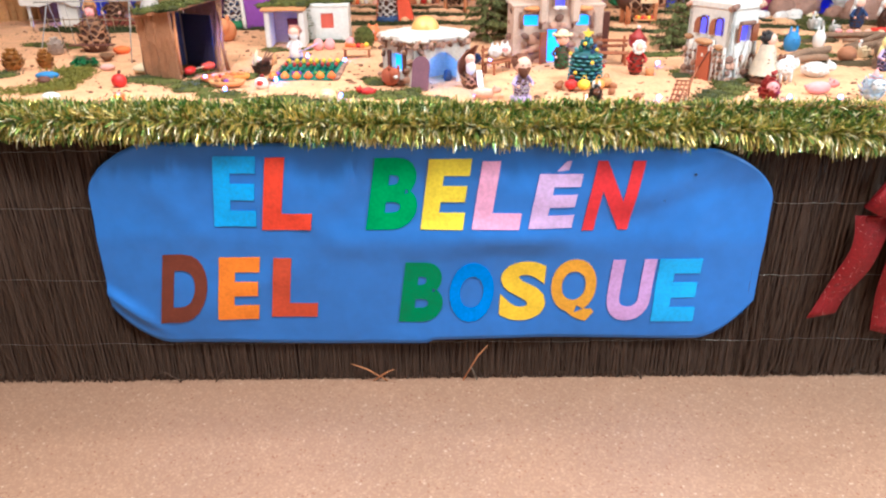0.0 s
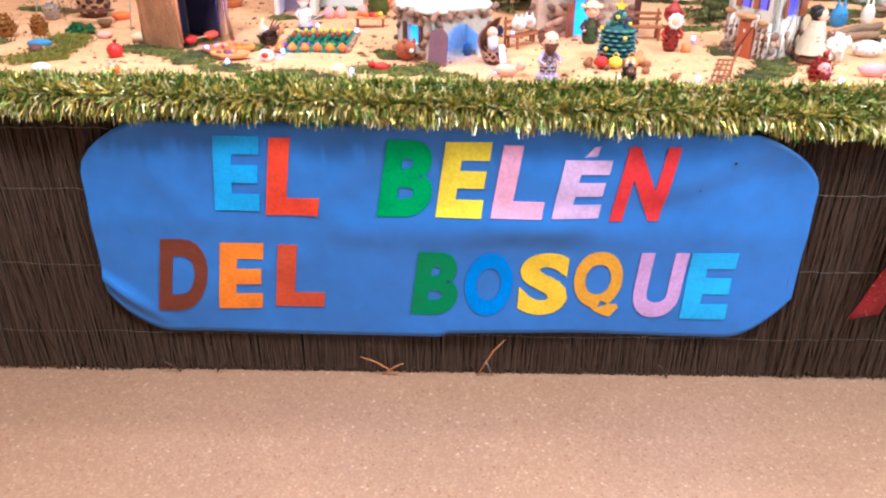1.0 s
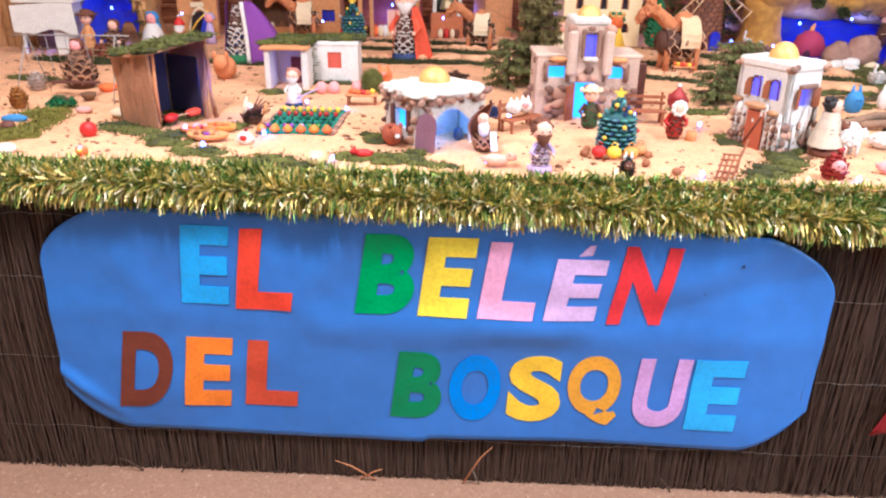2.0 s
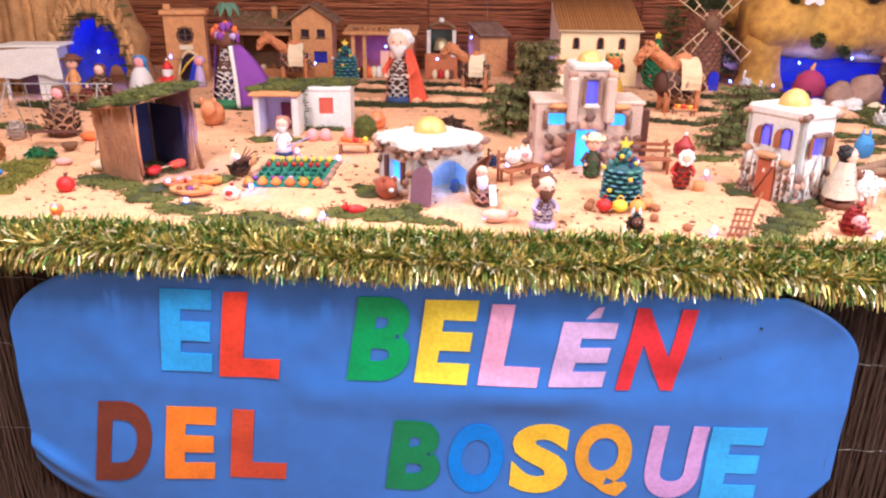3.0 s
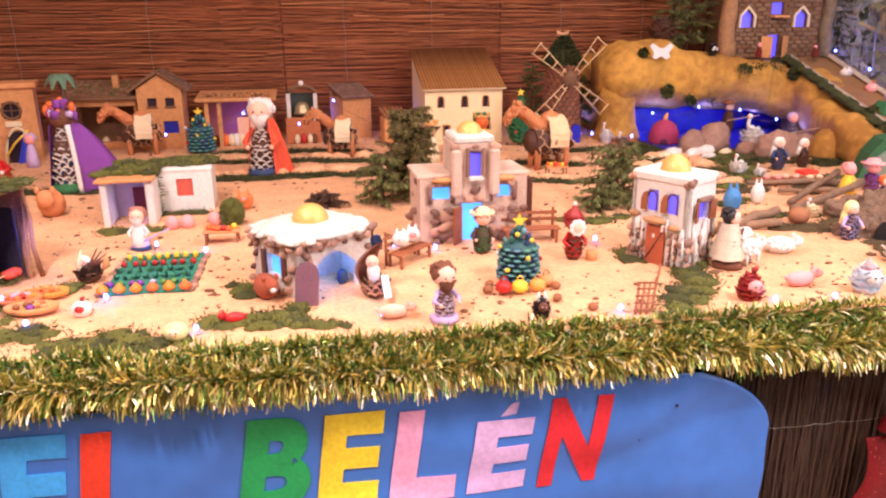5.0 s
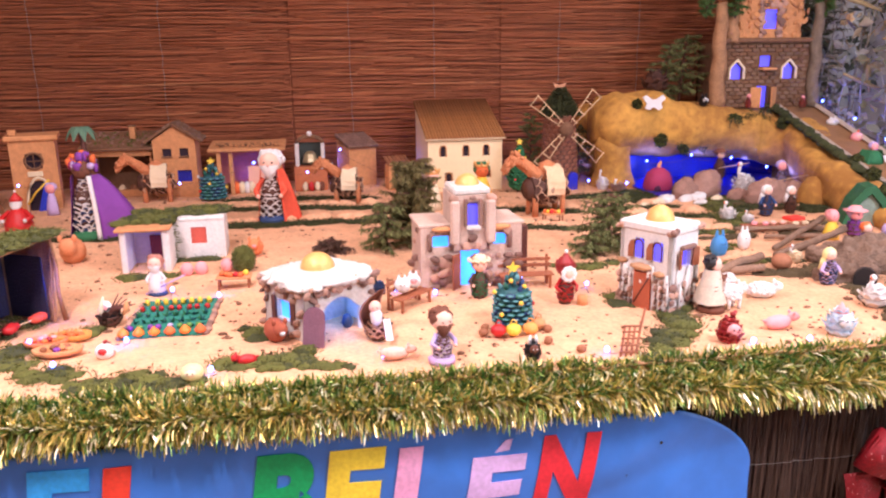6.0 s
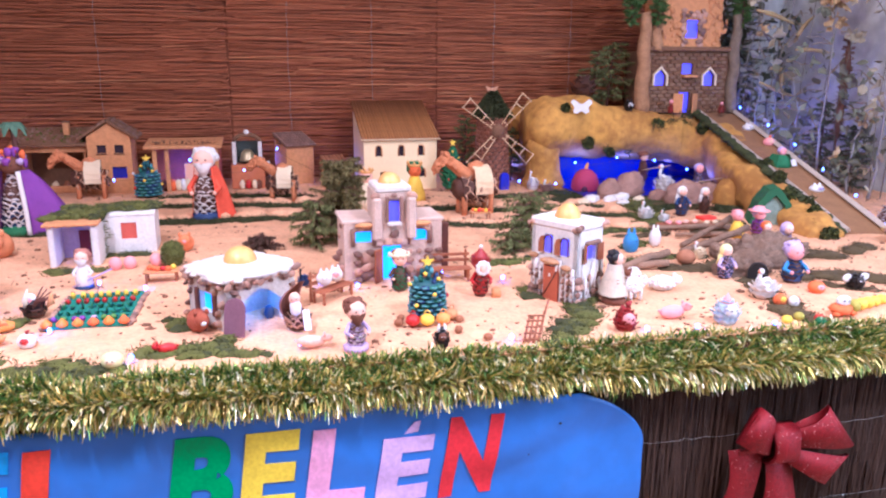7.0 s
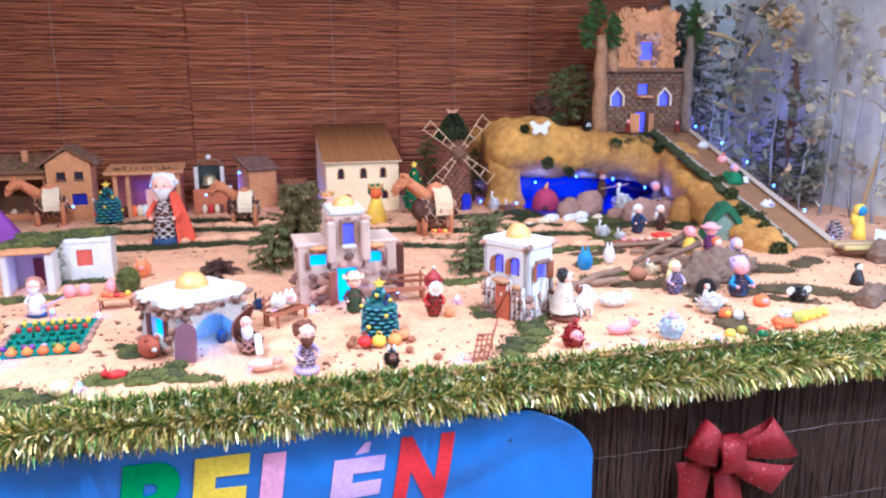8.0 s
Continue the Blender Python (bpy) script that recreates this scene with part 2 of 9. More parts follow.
class MB:
    """Collects verts and faces with a material for each face, and makes one mesh of them."""

    def __init__(self):
        self.v, self.f, self.m, self.s, self.mats = [], [], [], [], []

    def add(self, verts, faces, mt, smooth=False):
        if mt not in self.mats:
            self.mats.append(mt)
        k, b = self.mats.index(mt), len(self.v)
        self.v.extend(tuple(p) for p in verts)
        for f in faces:
            self.f.append([b + i for i in f])
            self.m.append(k)
            self.s.append(smooth)
        return self

    def box(self, c, size, mt, rz=0.0, ch=0.0015, tilt=0.0):
        hx, hy, hz = (a / 2 for a in size)
        ch = min(ch, hx * 0.5, hy * 0.5, hz * 0.5)
        rot = Matrix.Rotation(radians(rz), 3, "Z") @ Matrix.Rotation(radians(tilt), 3, "X")
        vs, ix = [], {}
        for sx in (-1, 1):
            for sy in (-1, 1):
                for sz in (-1, 1):
                    for a in range(3):
                        p = [sx * (hx - ch), sy * (hy - ch), sz * (hz - ch)]
                        p[a] = (sx * hx, sy * hy, sz * hz)[a]
                        ix[sx, sy, sz, a] = len(vs)
                        vs.append(rot @ Vector(p) + Vector(c))
        fs = []
        for a in range(3):
            o1, o2 = (a + 1) % 3, (a + 2) % 3
            for s in (-1, 1):
                q = []
                for u, w in ((-1, -1), (1, -1), (1, 1), (-1, 1)):
                    k = [0, 0, 0]
                    k[a], k[o1], k[o2] = s, u, w
                    q.append(ix[(*k, a)])
                fs.append(q if s > 0 else q[::-1])
            for u in (-1, 1):
                for w in (-1, 1):
                    k0, k1 = [0, 0, 0], [0, 0, 0]
                    k0[a], k0[o1], k0[o2] = -1, u, w
                    k1[a], k1[o1], k1[o2] = 1, u, w
                    q = [ix[(*k0, o1)], ix[(*k1, o1)], ix[(*k1, o2)], ix[(*k0, o2)]]
                    fs.append(q if u * w < 0 else q[::-1])
        for sx in (-1, 1):
            for sy in (-1, 1):
                for sz in (-1, 1):
                    q = [ix[sx, sy, sz, a] for a in range(3)]
                    fs.append(q if sx * sy * sz > 0 else q[::-1])
        return self.add(vs, fs, mt)

    def tube(self, pts, radii, mt, n=8, smooth=True, caps=True):
        pts = [Vector(p) for p in pts]
        if not hasattr(radii, "__len__"):
            radii = [radii] * len(pts)
        vs, fs = [], []
        for i, p in enumerate(pts):
            d = (pts[min(i + 1, len(pts) - 1)] - pts[max(i - 1, 0)]).normalized()
            ref = Vector((0, 0, 1)) if abs(d.z) < 0.9 else Vector((1, 0, 0))
            u = d.cross(ref).normalized()
            w = u.cross(d)
            for k in range(n):
                a = 2 * math.pi * k / n
                vs.append(p + (u * math.cos(a) + w * math.sin(a)) * radii[i])
        for i in range(len(pts) - 1):
            for k in range(n):
                a, b = i * n + k, i * n + (k + 1) % n
                fs.append([a, b, b + n, a + n])
        if caps:
            fs.append(list(range(n))[::-1])
            fs.append([(len(pts) - 1) * n + k for k in range(n)])
        return self.add(vs, fs, mt, smooth)

    def ball(self, c, r, mt, nu=10, nv=7, jit=0.0, lo=0.0):
        """An ellipsoid; lo: the part of its height, from below, that is cut away."""
        if not hasattr(r, "__len__"):
            r = (r, r, r)
        vs, fs = [], []
        a0 = math.acos(1 - 2 * lo)
        for j in range(nv + 1):
            th = math.pi - a0 - (math.pi - a0) * j / nv
            for i in range(nu):
                ph = 2 * math.pi * (i + 0.5 * (j % 2)) / nu
                k = 1 + (R.uniform(-jit, jit) if jit else 0)
                vs.append((c[0] + r[0] * k * math.sin(th) * math.cos(ph), c[1] + r[1] * k * math.sin(th) * math.sin(ph), c[2] + r[2] * k * math.cos(th)))
        for j in range(nv):
            for i in range(nu):
                a, b = j * nu + i, j * nu + (i + 1) % nu
                fs.append([a, b, b + nu, a + nu])
        fs.append([i for i in range(nu)][::-1])
        return self.add(vs, fs, mt, True)

    def lathe(self, prof, c, mt, n=14, jit=0.0, sx=1.0, sy=1.0):
        vs, fs = [], []
        for r, z in prof:
            for i in range(n):
                a = 2 * math.pi * i / n
                k = 1 + (R.uniform(-jit, jit) if jit else 0)
                vs.append((c[0] + sx * r * k * math.cos(a), c[1] + sy * r * k * math.sin(a), c[2] + z))
        for j in range(len(prof) - 1):
            for i in range(n):
                a, b = j * n + i, j * n + (i + 1) % n
                fs.append([a, b, b + n, a + n])
        fs += [list(range(n))[::-1], [(len(prof) - 1) * n + i for i in range(n)]]
        return self.add(vs, fs, mt, True)

    def prism(self, outline, m, depth, mt):
        """A flat outline in the plane of m's x and z, pushed through along m's y by depth."""
        n = len(outline)
        vs = [m @ Vector((x, 0, z)) for x, z in outline] + [m @ Vector((x, depth, z)) for x, z in outline]
        fs = [list(range(n)), [n + i for i in range(n)][::-1]]
        fs += [[(i + 1) % n, i, n + i, n + (i + 1) % n] for i in range(n)]
        return self.add(vs, fs, mt)

    def blade(self, p, d, w, mt, droop=0.0, side=None):
        p, d = Vector(p), Vector(d)
        s = side or Vector((R.gauss(0, 1), R.gauss(0, 1), R.gauss(0, 1)))
        s = d.cross(s).normalized() * w / 2
        q = p + d * 0.55 + Vector((0, 0, -droop * 0.3))
        e = p + d + Vector((0, 0, -droop))
        return self.add([p - s, p + s, q + s, q - s, e + s * 0.3, e - s * 0.3], [[0, 1, 2, 3], [3, 2, 4, 5]], mt)

    def mesh(self, name, weld=False):
        me = bpy.data.meshes.new(name)
        me.from_pydata(self.v, [], self.f)
        for k in self.mats:
            me.materials.append(k)
        me.polygons.foreach_set("material_index", self.m)
        me.polygons.foreach_set("use_smooth", self.s)
        me.update()
        if weld:
            bm = bmesh.new()
            bm.from_mesh(me)
            bmesh.ops.remove_doubles(bm, verts=bm.verts[:], dist=1e-5)
            bm.to_mesh(me)
            bm.free()
        return me


def part(name, mb, parent, label=""):
    ob = new(name, mb.mesh(name, name.endswith("wall")) if isinstance(mb, MB) else mb)
    ob.parent = parent
    return tagged(ob, label)


def thing(name, x, y, z, rz, label, category, group=""):
    ob = new(name)
    ob.empty_display_size = 0.05
    ob.matrix_basis = pose(x, y, z, 0, 0, rz)
    return tagged(ob, label, category, group)


def solid(name, mb, x, y, z, rz, label, category, group="", kind=""):
    ob = new(name, mb.mesh(name))
    ob.matrix_basis = pose(x, y, z, 0, 0, rz)
    return tagged(ob, label, category, group, kind)


def structure(name, mb, label, parent=None):
    ob = new(name, mb.mesh(name))
    ob.parent = parent
    return tagged(ob, label, kind="structure")


G = 0.80  # the sand's height
# ---- the room ----
structure("floor", MB().box((0.2, 0.8, -0.05), (6.4, 8.4, 0.1), FLOORM), "speckled pinkish brown terrazzo floor")
structure("wall_north", MB().box((0.2, 4.80, 1.35), (6.4, 0.16, 2.9), WALLP), "plain painted wall behind the reed screen")
structure("wall_west", MB().box((-2.92, 0.8, 1.35), (0.16, 7.8, 2.9), WALLP), "plain painted room wall")
structure("wall_south", MB().box((0.2, -3.2, 1.35), (6.4, 0.16, 2.9), WALLP), "plain painted room wall")
structure("wall_east", MB().box((3.18, 0.8, 1.35), (0.16, 7.8, 2.9), GREYWALL), "pale grey wall beside the display")
structure("ceiling", MB().box((0.2, 0.8, 2.78), (6.4, 8.2, 0.16), WALLP), "plain white ceiling")

# ---- the display table with its sand ----
X0, X1, Y0, Y1 = -2.55, 3.05, 1.97, 4.70
table = thing("display_table", 0.2, 3.3, 0, 0, "long trestle table carrying the sand landscape", "table")
part("tabletop", MB().box((0.05, 0.03, 0.765), (X1 - X0, Y1 - Y0, 0.03), WOODD), table)
for lx in (-2.6, -1.3, 0, 1.3, 2.6):
    for ly in (-1.1, 1.1):
        part("leg", MB().box((lx, ly, 0.375), (0.05, 0.05, 0.75), WOODD), table)


def sand_height(x, y):
    return G + 0.007 * noise.noise((x * 3, y * 3, 0)) + 0.0042 * noise.noise((x * 11, y * 11, 4)) + 0.0020 * noise.noise((x * 34, y * 34, 9))


def sand():
    nx, ny = 380, 190
    mb, vs = MB(), []
    for j in range(ny + 1):
        for i in range(nx + 1):
            x, y = X0 + (X1 - X0) * i / nx, Y0 + 0.005 + (Y1 - Y0 - 0.01) * j / ny
            vs.append((x, y, sand_height(x, y)))
    fs = [[j * (nx + 1) + i, j * (nx + 1) + i + 1, (j + 1) * (nx + 1) + i + 1, (j + 1) * (nx + 1) + i] for j in range(ny) for i in range(nx)]
    base = len(vs)
    vs += [(X0, Y0 + 0.005, 0.781), (X1, Y0 + 0.005, 0.781), (X1, Y1, 0.781), (X0, Y1, 0.781)]
    fs += [list(range(nx, -1, -1)) [::-1] + [base + 1, base]]
    mb.add(vs, fs, SAND, True)
    ob = new("sand", mb.mesh("sand"))
    tagged(ob, "pale yellow sand and sawdust spread over the table", "sand", kind="stuff")
    bits = MB()
    for _ in range(5200):
        x, y = R.uniform(-2, 2.9), Y0 + 0.03 + 2.4 * R.random() ** 1.4
        if noise.noise((x * 4, y * 4, 2)) < R.uniform(-0.3, 0.1):
            continue
        s = R.uniform(0.0014, 0.0045) if R.random() < 0.92 else R.uniform(0.006, 0.009)
        bits.ball((x, y, sand_height(x, y) + s * 0.2), (s * R.uniform(0.8, 1.6), s, s * 0.6), SAND2, 5, 3, 0.25)
    tagged(new("wood_chips", bits.mesh("wood_chips")), "small brown bark chips and pebbles strewn on the sand", "chips", kind="stuff")


sand()


# ---- reed screen at the back: horizontal stems bound with wire ----
def stem_mesh(length, r, mt, bend=0.004):
    mb = MB()
    k = [(-length / 2, R.uniform(-bend, bend), R.uniform(-bend, bend)), (0, R.uniform(-bend, bend), R.uniform(-bend, bend)), (length / 2, R.uniform(-bend, bend), R.uniform(-bend, bend))]
    return mb.tube(k, [r, r * 1.05, r * 0.8], mt, 5)


backing = MB().box((-0.1, 4.66, 1.55), (5.2, 0.02, 1.60), REDBOARD)
reed = thing("reed_screen", 0, 0, 0, 0, "dark reddish brown reed screen with horizontal stems behind the display", "screen")
part("backing", backing, reed)


def reed_rest():
    mb = MB()
    panels = ((-2.62, -1.75), (-1.75, -0.13), (-0.12, 0.975), (0.985, 2.35), (2.35, 2.9))
    for a, b in panels:
        z = 0.78
        while z < 2.34:
            x = a
            while x < b:
                ln = R.uniform(0.25, 0.95)
                e = min(x + ln, b + R.uniform(-0.006, 0.004))
                r = R.uniform(0.0014, 0.0036)
                y = 4.64 - R.uniform(0, 0.014)
                mt = REEDL if R.random() < 0.045 else REED
                w = lambda: R.uniform(-0.010, 0.010)
                mb.tube([(x, y, z + w()), ((x + e) / 2, y - R.uniform(0, 0.004), z + w()), (e, y, z + w())], [r, r, r * 0.7], mt, 4, True, False)
                x = e + R.uniform(0, 0.012)
            z += R.uniform(0.0034, 0.0058)
    return mb


tagged(part("stem", reed_rest(), reed), kind="stuff")
rz_meshes = [stem_mesh(ln, r, mt).mesh("stem") for ln, r, mt in ((0.5, 0.003, REED), (0.7, 0.0036, REED), (0.35, 0.0025, REEDL), (0.6, 0.0042, REED))]
for i in range(120):
    s = part("stem", rz_meshes[R.choice((0, 1, 3, 0, 1, 3, 2))], reed)
    s.location = (R.uniform(-0.9, 1.9), 4.622 - R.uniform(0, 0.006), R.uniform(1.12, 2.0))
    s.rotation_euler = (R.uniform(0, 6), R.uniform(-0.02, 0.02), 0)
for x in (-1.95, -1.35, -0.75, 0.18, 0.62, 1.3, 1.75):
    mb = MB()
    mb.tube([(x + R.uniform(-0.004, 0.004), 4.618, 0.8 + k * 0.05) for k in range(31)], 0.0011, WIRE, 4)
    part("wire", mb, reed, "thin binding wire")


# ---- heather skirt at the front: upright twigs bound with wire ----
skirt = thing("heather_screen", 0, 0.018, 0, 0, "dark brown heather brushwood screen hiding the table's front", "screen")
part("backing", MB().box((0.25, 1.968, 0.395), (X1 - X0, 0.006, 0.76), BOARD), skirt)


def twig(mb, x, y, z0, z1, r, lean):
    w = lambda: R.uniform(-0.005, 0.005)
    mb.tube([(x, y, z0), *[(x + lean * f + w(), y + w() * 0.4, z0 + (z1 - z0) * f) for f in (0.22, 0.45, 0.70)], (x + lean, y, z1)], [r, r * 0.95, r * 0.85, r * 0.75, r * 0.5], HEATHER, 4, True, False)


rest = MB()
x = X0
while x < X1:
    for layer in range(2):
        z0 = abs(R.gauss(0, 0.010))
        twig(rest, x + R.uniform(-0.002, 0.002), 1.962 - 0.005 * layer - R.uniform(0, 0.003), z0, 0.775, R.uniform(0.0009, 0.0026), R.gauss(0, 0.03))
    if R.random() < 0.6:
        z0 = R.uniform(0, 0.5)
        twig(rest, x, 1.952, z0, z0 + R.uniform(0.1, 0.25), R.uniform(0.0006, 0.0012), R.gauss(0, 0.05))
    x += R.uniform(0.0024, 0.0046)
tagged(part("twig", rest, skirt), kind="stuff")
tw = []
for k in range(12):
    mb = MB()
    twig(mb, 0, 0, 0, R.choice((0.74, 0.70, 0.42, 0.30, 0.22)), R.uniform(0.0009, 0.0022), R.gauss(0, 0.035))
    tw.append(mb.mesh("twig"))
for i in range(280):
    o = part("twig", R.choice(tw), skirt)
    o.location = (R.choice((R.uniform(-1.25, -0.85), R.uniform(0.9, 1.75), R.uniform(0.9, 1.75))), 1.949 - R.uniform(0, 0.003), abs(R.gauss(0, 0.02)))
    o.rotation_euler = (0, 0, R.uniform(0, 0.4))
# stray stalks at the foot
for x, lean, z1, mt in ((-0.12, -0.10, 0.07, REEDL), (-0.16, 0.06, 0.05, REEDL), (0.10, 0.07, 0.13, REEDL), (0.14, -0.02, 0.06, WIRE), (-0.62, 0.03, 0.05, HEATHER), (0.62, -0.04, 0.06, HEATHER), (-0.72, -0.05, 0.05, HEATHER)):
    part("stray_stalk", MB().tube([(x, 1.942, 0.004), (x + lean * 0.6, 1.936, z1 * 0.7), (x + lean, 1.93, z1)], [0.0022, 0.002, 0.0008], mt, 5), skirt, "loose bent stalk")
for z in (0.13, 0.335, 0.545, 0.70):
    mb, pts, x = MB(), [], X0 + 0.02
    while x < X1:
        pts.append((x, 1.9485 - R.uniform(0, 0.0015), z + 0.006 * noise.noise((x * 5, z * 30, 0)) + R.uniform(-0.0025, 0.0025)))
        x += 0.018
    part("wire", mb.tube(pts, 0.0005, WIRE, 4), skirt, "twisted galvanised binding wire")


# ---- tinsel along the table's edge ----
def tinsel(label, yc, zc, rad, per_m, seed, foil):
    rr = random.Random(seed)
    mb = MB()
    mb.mats.append(foil)
    n = int((X1 - X0) * per_m)
    for _ in range(n):
        x = rr.uniform(X0, X1)
        a = rr.uniform(0, 2 * math.pi)
        k = 0.85 + 0.35 * noise.noise((x * 9, seed, 0))
        ln = rad * k * rr.uniform(0.65, 1.15)
        core = Vector((x, yc + 0.006 * noise.noise((x * 4, 1, seed)), zc(x) + 0.012 * noise.noise((x * 2.3, 5, seed))))
        d = Vector((rr.gauss(0, 0.38), math.cos(a), math.sin(a) - 0.22)).normalized() * ln
        if core.y + d.y > 2.06:
            d.y *= 0.5
        s = d.cross(Vector((rr.gauss(0, 1), rr.gauss(0, 1), rr.gauss(0, 1)))).normalized() * rr.uniform(0.0010, 0.0026)
        q, e = core + d * 0.6, core + d + Vector((0, 0, -ln * rr.uniform(0.0, 0.25)))
        b = len(mb.v)
        mb.v.extend(tuple(p) for p in (core - s, core + s, q + s, q - s, e + s * 0.5, e - s * 0.5))
        mb.f.extend(([b, b + 1, b + 2, b + 3], [b + 3, b + 2, b + 4, b + 5]))
        mb.m.extend((0, 0))
        mb.s.extend((False, False))
    ob = thing("tinsel_garland", 0, 0, 0, 0, label, "garland", "tinsel along the table edge")
    tagged(part("foil_strip", mb, ob), kind="stuff")
    core = MB()
    core.tube([(X0 + 0.05 * i, yc, zc(X0 + 0.05 * i) + 0.012 * noise.noise(((X0 + 0.05 * i) * 2.3, 5, seed))) for i in range(int((X1 - X0) / 0.05))], 0.0025, CABLE, 5)
    part("core_wire", core, ob)


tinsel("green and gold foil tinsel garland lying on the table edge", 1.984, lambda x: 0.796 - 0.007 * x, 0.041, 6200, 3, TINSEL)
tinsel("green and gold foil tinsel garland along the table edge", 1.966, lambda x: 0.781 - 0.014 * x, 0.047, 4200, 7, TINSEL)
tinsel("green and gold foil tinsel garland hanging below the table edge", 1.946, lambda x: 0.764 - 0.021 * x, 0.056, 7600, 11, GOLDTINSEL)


# ---- the blue paper banner with its cut-out letters ----
def banner_y(x, z):
    y = 1.960
    y -= 0.020 * max(0, noise.noise((x * 2.0, z * 4.0, 3.0))) + 0.0032 * noise.noise((x * 5, z * 8, 1.0))
    for cx, cz, ang, ln, amp in ((0.10, 0.43, 0.12, 0.30, 0.005), (-0.35, 0.62, -0.55, 0.16, 0.004), (0.62, 0.60, 0.5, 0.18, 0.004), (0.20, 0.60, -0.25, 0.22, 0.003), (-0.45, 0.33, 0.35, 0.2, 0.004), (-0.22, 0.60, 0.95, 0.16, 0.006), (-0.30, 0.50, -0.7, 0.14, 0.005), (0.30, 0.44, -0.15, 0.30, 0.005), (0.70, 0.48, 1.1, 0.14, 0.005), (-0.66, 0.55, -0.9, 0.14, 0.004)):
        u, v = (x - cx) * math.cos(ang) + (z - cz) * math.sin(ang), (z - cz) * math.cos(ang) - (x - cx) * math.sin(ang)
        if abs(u) < ln:
            y -= amp * math.exp(-(v / 0.034) ** 2) * (1 - (u / ln) ** 2)
    d = (x + 0.80) * 0.75 + (0.30 - z) * 0.66  # diagonal crease by the lower corner
    e = (x + 0.80) * -0.66 + (0.30 - z) * 0.75
    if -0.16 < d < 0.16:
        y -= (0.016 * math.exp(-((e - 0.045) / 0.015) ** 2) + 0.010 * math.exp(-((e - 0.105) / 0.018) ** 2)) * (1 - abs(d) / 0.16)
    y -= (0.006 + 0.003 * math.sin(x * 4 + 1)) * math.exp(-((z - 0.455 - 0.015 * math.sin(x * 6)) / 0.040) ** 2)
    return y


def banner_edges(x):
    """The lower and the upper edge of the paper at x."""
    d = min(x + 0.872, 0.904 - x)  # how far in from the nearer end
    k = max(0.0, min(1.0, d / 0.17))
    j = max(0.0, min(1.0, d / 0.15))
    top = 0.566 + 0.152 * math.sqrt(max(0.0, 1 - (1 - k) ** 1.15)) - 0.016 * x + 0.005 * math.sin(x * 5 + 1) * k
    low = 0.260 - (0.124 if x < 0 else 0.114) * (1 - (1 - j) ** 1.7) + 0.004 * math.sin(x * 7)
    return low, top


